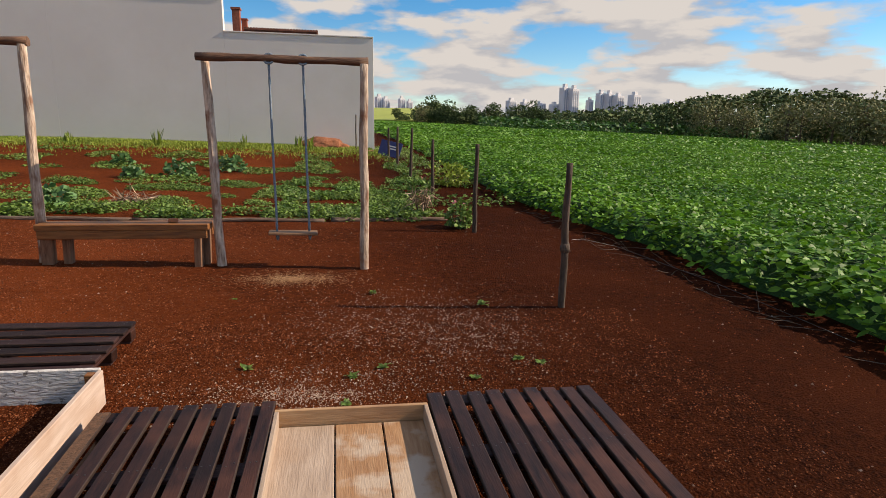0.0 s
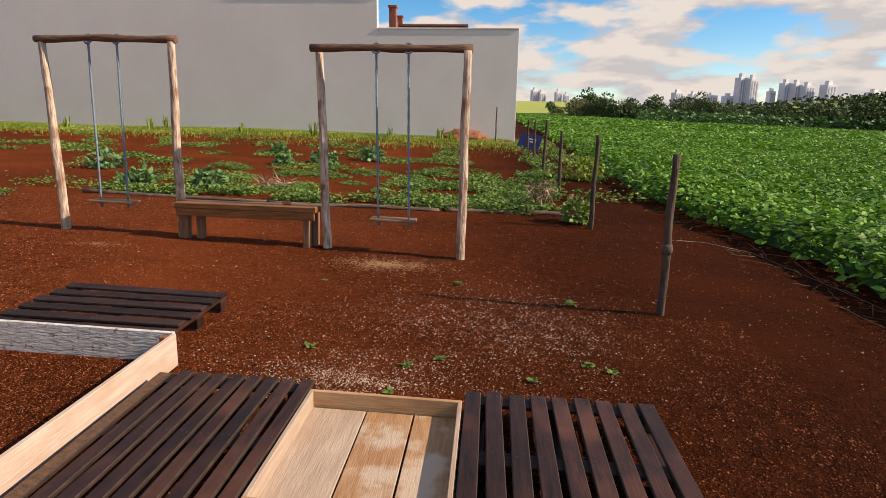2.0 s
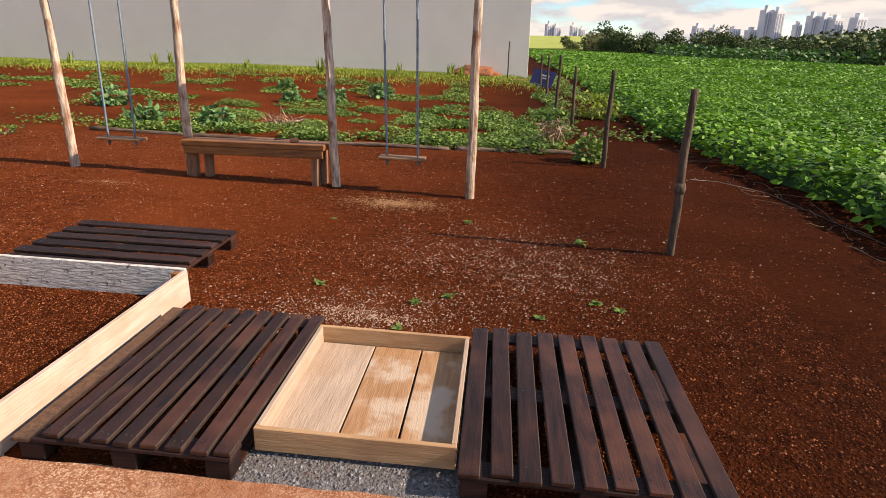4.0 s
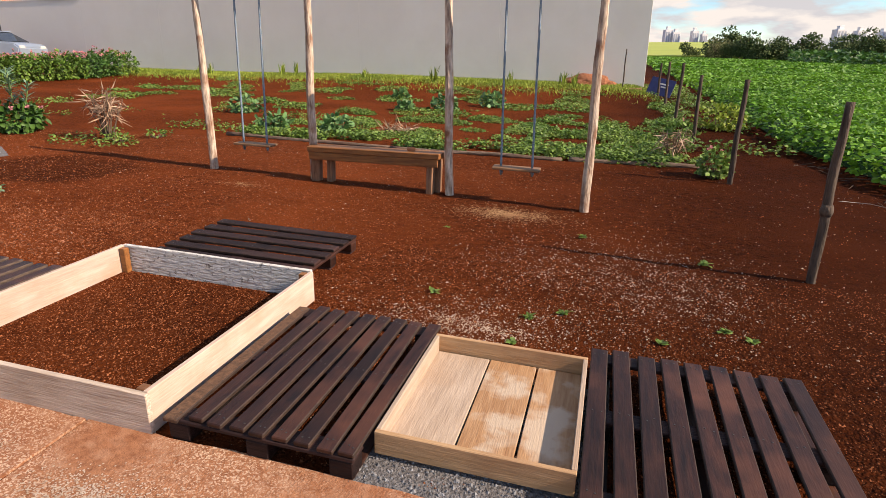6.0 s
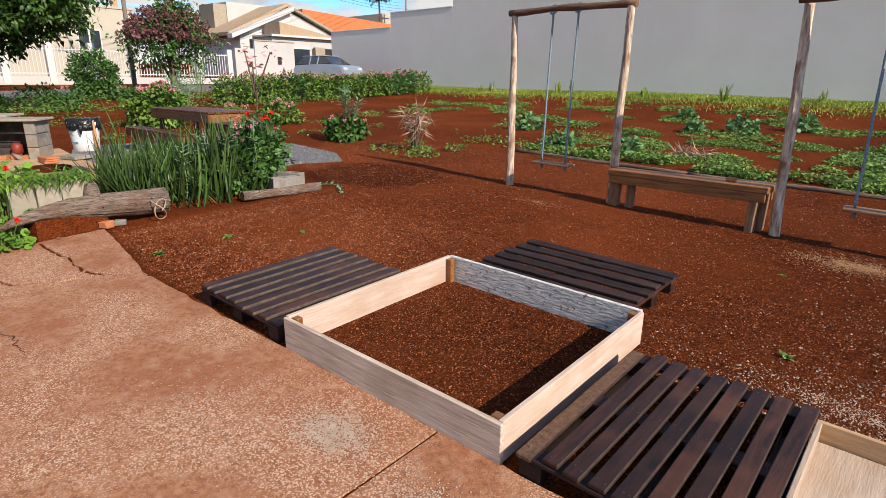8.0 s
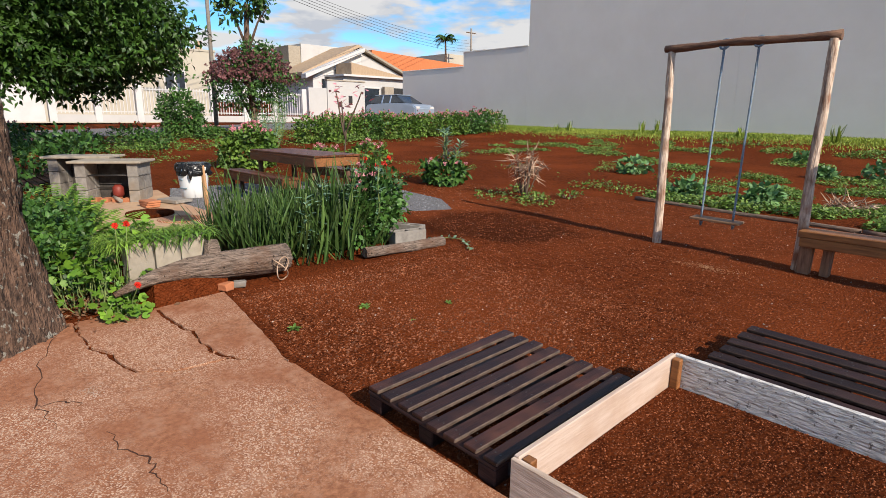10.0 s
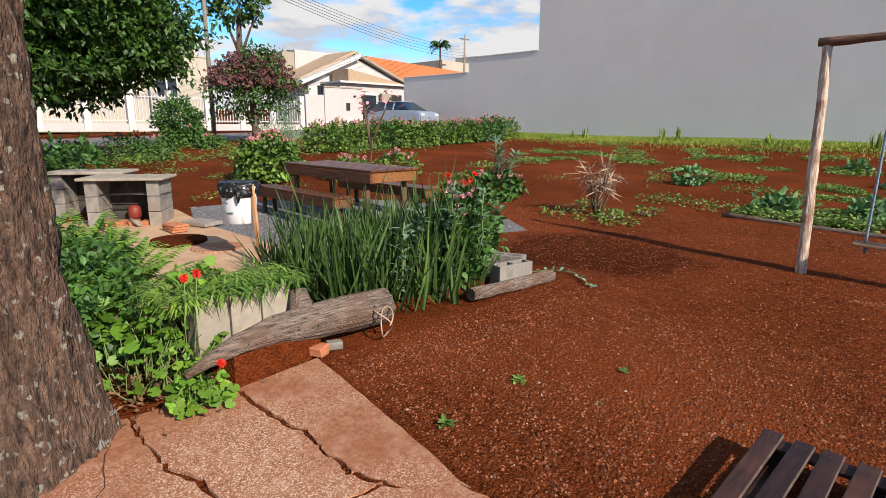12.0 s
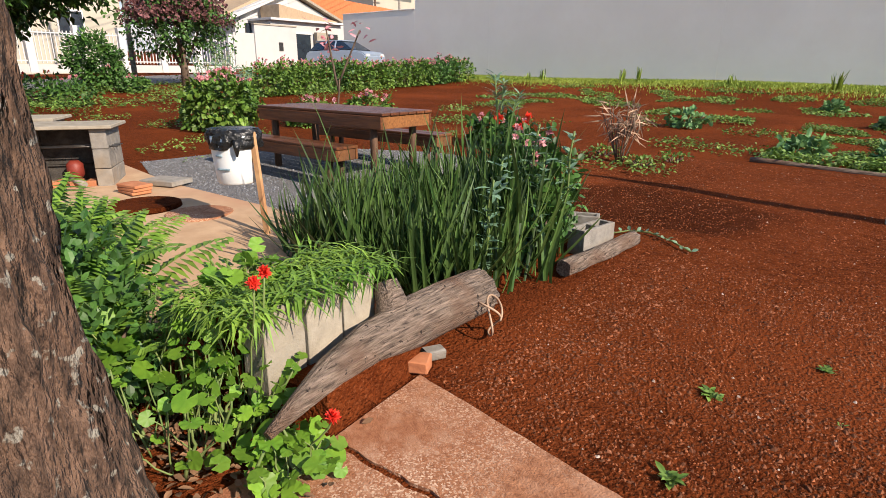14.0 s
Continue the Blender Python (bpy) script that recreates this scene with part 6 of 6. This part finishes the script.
barbecue(-11.315, 2.57, 54, "grey concrete block barbecue with a slab top")
barbecue(-12.35, 2.42, 54, "second grey concrete block barbecue behind", False)
RUST = mat("dull_red_enamel", (0.15, 0.02, 0.013), (0.24, 0.04, 0.025), 9, 0.55, 0.1)
rp = part("red_pot", tube([(0, 0, 0), (0, 0, 0.05), (0, 0, 0.16), (0, 0, 0.2)], [0.05, 0.08, 0.08, 0.04], 14), RUST)
rp.location = (-11.30, 2.60, h(-11.30, 2.60) + 0.06)
tagged(rp, "dull red round pot inside the barbecue", "pot")
for x, y, r in ((-9.75, 2.56, 0.30), (-9.2, 2.76, 0.28)):
    mh = part("manhole_cover", tube([(0, 0, 0.0), (0, 0, 0.045)], [r, r * 0.97], 28, 0.06), SOIL if r > 0.29 else CONCRETE)
    mh.location = (x, y, h(x, y) + 0.025 if r > 0.29 else h(x, y) - 0.005)
    tagged(mh, "round inspection cover crusted with soil in the patio" if r > 0.29 else "smooth round cement cover set in the patio", "cover")
tl = part("roof_tile_stack", join(*[box(0.30, 0.19, 0.03, pose(0.01 * i, 0, 0.02 + 0.032 * i, 0, 0, 4 * i), 0.006) for i in range(3)]), TERRACOTTA)
tl.location = (-10.35, 2.75, h(-10.35, 2.75) + 0.03)
tagged(tl, "orange hollow bricks lying by the barbecue", "bricks")
tl = part("paving_slab", box(0.42, 0.3, 0.05, pose(0, 0, 0.03, 0, 0, 20)), BLOCK)
tl.location = (-10.5, 3.15, h(-10.5, 3.15) + 0.03)
tagged(tl, "loose grey concrete slab on the patio", "slab")
pallet(-15.6, -13.2, 1.2, 2.6, 12, "x", 0.03, "dark wooden slatted deck in the shade", 0.0)

wb = root("waste_bin", -14.6, 1.55, label="grey cylindrical waste bin on a post in the shade", category="bin")
part("drum", tube([(0, 0, 0.45), (0, 0, 0.82), (0, 0, 0.88)], [0.15, 0.16, 0.165], 18), METAL, wb)
part("post", tube([(0.17, 0, -0.05), (0.17, 0, 0.9)], 0.02, 8), METAL, wb)
bk = part("brick_piece", box(0.09, 0.05, 0.04, pose(0, 0, 0.02, 0, 0, 30), 0.006, 0.004), TERRACOTTA)
bk.location = (-1.675, 6.24, h(-2.125, 6.27) + 0.4385)
tagged(bk, "small broken orange brick on the bench", "brick")

# ---- flower bushes, hedge and garden at the street ----
flower_bush(-14.1, 6.1, 0.72, 0.65, 0.90, 2600, 0.085, 0.06, HEDGE, PINKFL, 46, 0.05, "round green bush with pink flowers behind the table", shape=ROUND)
flower_bush(-13.2, 7.4, 0.5, 0.45, 0.45, 800, 0.085, 0.055, HEDGE, PINKFL, 16, 0.05, "low bush with pink flowers on red soil")
flower_bush(-12.9, 8.6, 0.5, 0.45, 0.52, 800, 0.085, 0.055, HEDGE, PINKFL, 18, 0.05, "low bush with pink flowers beside a bare sapling")
for y in np.arange(11.0, 20.9, 0.85):
    x = -19.6 + 0.1 * (y - 11) * 0.2 + rng.uniform(-0.15, 0.15)
    flower_bush(x, y, 0.7, 0.62, 0.85 + 0.15 * rng.random(), 1200, 0.11, 0.07, HEDGE if rng.random() < 0.75 else SHRUB, PINKFL, 30, 0.045, "green hedge bush covered with pink flowers", group="flowering hedge")
for i in range(22):
    x, y = rng.uniform(-27, -19), rng.uniform(-1.5, 10.8)
    s = rng.uniform(0.3, 0.62)
    flower_bush(x, y, s, s, s * rng.uniform(0.8, 1.3), 480, 0.11, 0.06, SHRUB, PINKFL if i % 3 else REDFL, 5, 0.05, "garden shrub with scattered flowers near the street", group="street garden")
for i in range(8):
    x, y = rng.uniform(-18.5, -13.5), rng.uniform(0.0, 3.0)
    flower_bush(x, y, 0.5, 0.5, rng.uniform(0.5, 0.9), 320, 0.14, 0.07, SHRUB, PINKFL, 0, 0.05, "dark green shrub in the shade", group="shaded shrubs")
flower_bush(-25.2, 8.6, 0.85, 0.8, 1.65, 4200, 0.13, 0.065, SHRUB, PINKFL, 0, 0.05, "dense dark green rounded bush by the street")
for x, y, hh in ((-15.5, 7.4, 1.2), (-21, 10.6, 1.5), (-18.5, 8.5, 1.2)):
    dry_plant(x, y, hh, 0.45, 140, "tall pale green weedy plant in the garden", CABBAGE)
sl = plant("sapling", -13.4, 8.2, "bare-branched sapling with a few red leaves", "sapling")
part("branch_bundle", stalks([((0, 0, 0), (0.1, 0, 0.8)), ((0.05, 0, 0.6), (-0.5, 0.3, 1.5)), ((0.06, 0, 0.7), (0.5, 0.2, 1.7)), ((0.06, 0, 0.6), (0.0, -0.2, 1.75))], 0.022), TWIG, sl)
T = np.array([(-0.5, 0.3, 1.5), (0.5, 0.2, 1.7), (0.0, -0.2, 1.75)])[rng.integers(0, 3, 40)] + rng.normal(0, 0.09, (40, 3))
D, N = scatter(40)
v, f = leaves(T, D, N, 0.18, 0.07, OVAL)
part("leaves", mesh_np("leaves", v, f), PINKFL, sl)

tree("tree", -25.4, 11.7, [(0, 0, -0.2), (0.05, 0, 0.8), (0.0, 0, 1.6)], [0.16, 0.12, 0.10],
     [((0, 0, 0.6), (-1.2, 0.9, 2.9), 0.07), ((0, 0, 0.6), (1.1, -0.9, 2.9), 0.07), ((0, 0, 1.0), (0.2, 0.4, 3.6), 0.07), ((0, 0, 0.5), (0.8, 1.0, 2.7), 0.06), ((0, 0, 0.5), (-0.8, -1.0, 2.7), 0.06)],
     [((0, 0, 2.15), (1.7, 1.7, 1.15), 0.7), ((0.2, 0.2, 3.1), (1.0, 1.0, 0.75), 0.3)], 8500, 0.13, 0.075, "flowering myrtle tree with mauve blossom and several stems", TWIG, SHRUB)
n = 1200
d = rng.normal(0, 1, (n, 3))
d /= np.linalg.norm(d, axis=1, keepdims=True)
d[:, 2] = np.abs(d[:, 2]) * 0.9 - 0.1
P = d * np.array([1.75, 1.75, 1.6]) * rng.uniform(0.6, 1.1, (n, 1)) + np.array([0, 0, 2.25])
v, f = flower_heads(P, 0.11, 6)
part("blossom", mesh_np("blossom", v, f), MAUVEFL, [o for o in bpy.data.objects if o.get("category") == "tree" and "myrtle" in o.get("label", "")][0])

# shade tree at the garden's west side
tree("tree", -19.6, -2.2, [(0, 0, -0.3), (0.05, 0, 1.2), (0, 0.1, 2.6), (0.1, 0.1, 4.5)], [0.42, 0.30, 0.26, 0.18],
     [((0, 0.1, 2.4), (0.2, 4.6, 3.6), 0.11), ((0, 0.1, 2.6), (0.2, 6.4, 4.6), 0.11), ((0, 0.1, 3.0), (2.6, 1.6, 5.2), 0.12), ((0, 0, 3.2), (-2.4, -1.2, 5.2), 0.12)],
     [((0.2, 1.0, 6.6), (4.2, 4.2, 1.8), 0.24), ((0.0, 6.1, 2.9), (1.5, 1.7, 1.15), 0.24), ((0.2, 6.0, 4.4), (1.9, 2.1, 1.1), 0.2), ((0.6, 7.5, 3.4), (1.5, 1.5, 1.2), 0.16), ((0.4, 3.8, 3.2), (1.9, 1.9, 1.5), 0.2), ((-0.2, 5.2, 5.6), (2.4, 2.8, 1.1), 0.16)], 48000, 0.18, 0.09,
     "broad shade tree with drooping dark green foliage", BARK, TREELEAF, 16, -0.28)
tree("tree", -44, 20.5, [(0, 0, -0.3), (0, 0, 4), (0.3, 0, 8)], [0.35, 0.28, 0.12], [((0, 0, 4.5), (1.6, 1.2, 8), 0.12), ((0, 0, 5), (-1.4, -1.0, 8.5), 0.12)],
     [((0, 0, 8.6), (2.1, 2.1, 1.9), 0.6), ((0.6, 0.8, 10.6), (1.5, 1.5, 1.4), 0.4)], 2600, 0.42, 0.2, "tall dark green tree behind the houses", BARK, TREELEAF)
pl = root("palm_tree", -46, 43, label="small palm crown above the far roofs", category="palm tree")
part("trunk", tube([(0, 0, -0.3), (0.1, 0, 4), (0, 0, 7.4)], [0.12, 0.1, 0.09], 8), BARK, pl)
Fs = []
for i in range(16):
    a = i * 0.393 + rng.uniform(-0.1, 0.1)
    e = rng.uniform(0.1, 1.1)
    u = np.linspace(0.1, 1, 12)
    out = np.c_[np.cos(a) * u * 1.3 * math.cos(e), np.sin(a) * u * 1.3 * math.cos(e), 7.4 + 1.3 * (u * math.sin(e) - 0.55 * u * u)]
    for s in (1, -1):
        Fs.append(leaves(out, np.tile((-math.sin(a) * s + 0.5 * math.cos(a), math.cos(a) * s + 0.5 * math.sin(a), -0.3), (12, 1)), np.tile((0, 0, 1.0), (12, 1)), 0.5, 0.10, DIAMOND, 0.1, 0.4))
v, f = merge(*Fs)
part("fronds", mesh_np("fronds", v, f), TREELEAF, pl)

# ---- street side: poles, wires, fences, houses, car ----
def pole(x, y, top, r, label, mt=BLOCK):
    p = root("utility_pole", x, y, label=label, category="pole", group="utility poles")
    part("shaft", tube([(0, 0, -0.3), (0, 0, top * 0.5), (0, 0, top)], [r, r * 0.85, r * 0.7], 10), mt, p)
    part("cross_arm", box(0.1, 1.6, 0.1, pose(0, 0, top - 0.5)), TWIG, p)
    return p


pole(-28.5, 11.35, 8.6, 0.105, "grey utility pole at the street", BLOCK)
pole(-50, 51, 9.3, 0.14, "far grey utility pole behind the wall", BLOCK)
for k in range(5):
    a, b = Vector((-28.5, 11.35 - 0.7 + 0.35 * k, 8.9 - 0.22 * k)), Vector((-50, 51 - 0.7 + 0.35 * k, 10.4 - 0.3 * k))
    w = part("overhead_wire", tube([a.lerp(b, u) - Vector((0, 0, 0.8 * 4 * u * (1 - u))) for u in np.linspace(0, 1, 16)], 0.014, 4), RUBBER)
    tagged(w, "black overhead wire between street poles", "wire", "overhead wires")

fz = 1.25
fence = new("street_fence")
fence.matrix_world = pose(-34, 0, fz)
tagged(fence, "white painted bar fence on a low wall", "fence")
part("plinth", box(0.16, 13.5, 0.35, pose(0, 12.6, 0.17)), OFFWHITE, fence)
for y in np.arange(5.9, 19.4, 1.9):
    part("pillar", box(0.3, 0.3, 2.0, pose(0, y, 1.0)), WHITE, fence)
for z in (0.5, 1.65):
    part("rail", box(0.05, 13.3, 0.05, pose(0.02, 12.6, z), 0), WHITE, fence)
for y in np.arange(6.1, 19.2, 0.16):
    part("bar", box(0.03, 0.035, 1.35, pose(0.02, y, 1.08), 0), WHITE, fence)
sw = new("street_wall")
sw.matrix_world = pose(-34, 2.0, fz)
tagged(sw, "white street wall with grey slatted gates", "wall")
part("wall", box(0.25, 3.0, 2.0, pose(0, 2.1, 1.0)), WHITE, sw)
part("wall", box(0.25, 5.0, 2.0, pose(0, -5.5, 1.0)), WHITE, sw)
for i in range(9):
    part("gate_slat", box(0.05, 3.4, 0.16, pose(-0.02, -1.2, 0.2 + 0.2 * i), 0), BLOCK, sw)

cream = new("house_cream")
cream.matrix_world = pose(-40, 9, fz)
tagged(cream, "plain cream rendered house with white windows", "house")
part("wall", box(4, 13.0, 4.3, pose(0, 0.0, 2.05)), CREAM, cream)
part("parapet", box(4.1, 13.1, 0.12, pose(0, 0.0, 4.22)), CREAM, cream)
for y in (4.0, -1.5, -4.5):
    wdw = part("window", box(0.06, 1.25, 1.3, pose(2.0, y, 2.35), 0), WHITE, cream)
    part("pane", box(0.04, 0.5, 1.1, pose(2.03, y - 0.3, 2.35), 0), GLASS, wdw)
    part("pane", box(0.04, 0.5, 1.1, pose(2.03, y + 0.3, 2.35), 0), GLASS, wdw)
part("chimney", box(0.32, 0.32, 0.6, pose(1.5, 5.75, 4.5)), ROOF_BR, cream)

hs = new("house_gabled")
hs.matrix_world = pose(-40, 25.5, 1.3)
tagged(hs, "white house with brown and orange tiled gable roofs", "house")


def gable(y0, y1, z0, z1, zb, x0, x1):
    """A wall under a mono-pitch roof line, from y0 (height z0) to y1 (height z1)."""
    bm = bmesh.new()
    q = [(y0, zb), (y1, zb), (y1, z1), (y0, z0)]
    a = [bm.verts.new((x0, y, z)) for y, z in q]
    b = [bm.verts.new((x1, y, z)) for y, z in q]
    bm.faces.new(a)
    bm.faces.new(list(reversed(b)))
    for i in range(4):
        bm.faces.new((a[i], b[i], b[(i + 1) % 4], a[(i + 1) % 4]))
    bmesh.ops.recalc_face_normals(bm, faces=bm.faces)
    return bm


def slope(y0, z0, y1, z1, x0, x1, thick):
    """A sloping slab seen edge-on along x, from y0 (height z0) to y1 (height z1)."""
    bm = bmesh.new()
    q = [(y0, z0 - thick), (y1, z1 - thick), (y1, z1), (y0, z0)]
    a, b = ([bm.verts.new((x, y, z)) for y, z in q] for x in (x0, x1))
    bm.faces.new(a)
    bm.faces.new(list(reversed(b)))
    for i in range(4):
        bm.faces.new((a[i], b[i], b[(i + 1) % 4], a[(i + 1) % 4]))
    bmesh.ops.recalc_face_normals(bm, faces=bm.faces)
    return bm


part("boundary_wall", box(0.2, 3.1, 2.7, pose(4.0, -1.75, 1.35)), OFFWHITE, hs)
part("wall_coping", box(0.3, 3.2, 0.08, pose(4.0, -1.75, 2.74)), BLOCK_PALE, hs)
part("side_wall", box(0.2, 1.4, 2.2, pose(3.9, -4.0, 1.1)), OFFWHITE, hs)
part("meter_box", box(0.06, 0.3, 0.5, pose(4.12, -1.45, 1.5)), METAL, hs)
part("body", gable(-1.9, 2.5, 3.25, 5.25, 0, -6, 0), WHITE, hs)
part("body", gable(2.5, 7.2, 5.25, 3.5, 0, -6, -0.01), OFFWHITE, hs)
part("roof", slope(-2.7, 3.50, 2.4, 5.85, -6.2, -0.1, 0.25), ROOF_BR, hs)
part("roof", slope(2.4, 5.85, 7.4, 3.75, -6.2, -0.1, 0.25), ROOF_BR, hs)
part("fascia", slope(-2.8, 3.36, 2.5, 5.58, -0.1, 0.55, 0.32), WHITE, hs)
part("fascia", slope(2.5, 5.58, 7.4, 3.72, -0.1, 0.4, 0.18), BLOCK_PALE, hs)
part("front_block", box(2.2, 6.1, 3.2, pose(1.1, 2.35, 1.6)), OFFWHITE, hs)
part("front_roof", gable(-0.1, 4.9, 4.2, 3.42, 3.36, 0.4, 2.4), ROOF_BR, hs)
part("front_fascia", box(2.7, 6.5, 0.14, pose(1.2, 2.35, 3.28)), WHITE, hs)
# opening closed by a dark panel, its shaded inside put into the colour
part("garage_opening", box(0.1, 2.3, 2.2, pose(2.2, 1.35, 1.35), 0), GLASS, hs)
part("garage_frame", box(0.14, 2.5, 0.12, pose(2.22, 1.35, 2.5), 0), WHITE, hs)
part("gate_pillar", box(0.3, 0.9, 2.6, pose(2.5, 3.2, 1.3)), BLOCK_PALE, hs)
part("door", box(0.12, 1.2, 2.1, pose(2.22, 4.4, 1.5), 0), METAL, hs)
part("tank_tower", box(2.4, 4.1, 6.0, pose(-5.2, 1.6, 3.0)), OFFWHITE, hs)
part("tank_side", box(2.2, 1.1, 5.8, pose(-5.2, -0.95, 2.9)), BLOCK_PALE, hs)
wdw = part("window", box(0.06, 0.8, 0.7, pose(0.02, -0.75, 2.75), 0), METAL, hs)
part("pane", box(0.04, 0.7, 0.6, pose(0.05, -0.75, 2.75), 0), GLASS, wdw)
ho = new("house_orange_roof")
ho.matrix_world = pose(-48, 37, 1.3)
tagged(ho, "white house with a bright orange tiled roof", "house")
part("wall", box(7, 13, 4.4, pose(0, 0, 2.2)), OFFWHITE, ho)
bm = gable(-4.6, 9.0, 6.15, 5.55, 4.3, -3.6, 3.6)
part("roof", bm, ROOF_OR, ho)
hy = new("house_far")
hy.matrix_world = pose(-58, 58, 1.3)
tagged(hy, "far pale yellow house block above the wall", "house")
part("wall", box(8, 14, 8.0, pose(0, 0, 4.0)), CREAM, hy)
part("upper_block", box(4, 4, 9.4, pose(0, 4, 4.7)), CREAM, hy)

# parked car
car = new("parked_car")
car.matrix_world = pose(-27.3, 21.4, h(-27.3, 21.4) + 0.15, 0, 0, 187)
tagged(car, "silver-blue hatchback parked behind the hedge", "car")


def car_body():
    bm = bmesh.new()
    prof = [(-1.95, 0.35), (-1.98, 0.72), (-1.75, 0.88), (-1.05, 0.97), (0.3, 0.98), (1.75, 0.93), (1.92, 0.75), (1.92, 0.35)]
    for w in (-0.82, 0.82):
        vs = [bm.verts.new((x, w, z)) for x, z in prof]
        bm.faces.new(vs if w > 0 else list(reversed(vs)))
    vs = list(bm.verts)
    k = len(prof)
    for i in range(k):
        bm.faces.new((vs[i], vs[(i + 1) % k], vs[k + (i + 1) % k], vs[k + i]))
    bmesh.ops.recalc_face_normals(bm, faces=bm.faces)
    bmesh.ops.bevel(bm, geom=bm.edges, offset=0.06, segments=2, affect="EDGES")
    return bm


def car_cabin(inset, z1):
    bm = bmesh.new()
    lo = [(-1.15, 0.96), (1.72, 0.92)]
    hi = [(-0.35, z1), (1.35, z1 - 0.03)]
    vs = []
    for (x, z), w in ((lo[0], 0.78), (lo[1], 0.78), (hi[1], 0.60), (hi[0], 0.60)):
        vs.append((bm.verts.new((x, -w + inset, z)), bm.verts.new((x, w - inset, z))))
    a, b = [p[0] for p in vs], [p[1] for p in vs]
    bm.faces.new(a)
    bm.faces.new(list(reversed(b)))
    for i in range(4):
        bm.faces.new((a[i], a[(i + 1) % 4], b[(i + 1) % 4], b[i]))
    bmesh.ops.recalc_face_normals(bm, faces=bm.faces)
    bmesh.ops.bevel(bm, geom=bm.edges, offset=0.05, segments=2, affect="EDGES")
    return bm


part("body", car_body(), CARPAINT, car)
part("glazing", car_cabin(0.0, 1.40), GLASS, car)
part("roof", box(1.75, 1.16, 0.05, pose(0.48, 0, 1.42), 0.02), CARPAINT, car)
for x in (0.0, 0.62):
    for w in (-1, 1):
        part("pillar", box(0.09, 0.03, 0.46, pose(x, w * 0.70, 1.18, w * 21, 0, 0), 0.01), CARPAINT, car)
for x in (-1.25, 1.2):
    for w in (-0.76, 0.76):
        wh = part("wheel", tube([(x, w - 0.09, 0.16), (x, w + 0.09, 0.16)], 0.30, 18), RUBBER, car)
        part("rim", tube([(x, w * 1.125 - 0.01, 0.16), (x, w * 1.125 + 0.01, 0.16)], 0.19, 14), TOWER, wh)
for w in (-0.58, 0.58):
    part("headlight", box(0.08, 0.32, 0.14, pose(-1.93, w, 0.72), 0.03), WHITE, car)
road = part("road", prism([(-33, -40), (-27.2, -40), (-27.2, 70), (-33, 70)], lambda x, y: h(x, y) - 0.1, lambda x, y: h(x, y) + 0.02), GRAVEL_BED)
tagged(road, "grey asphalt street", "road", kind="structure")
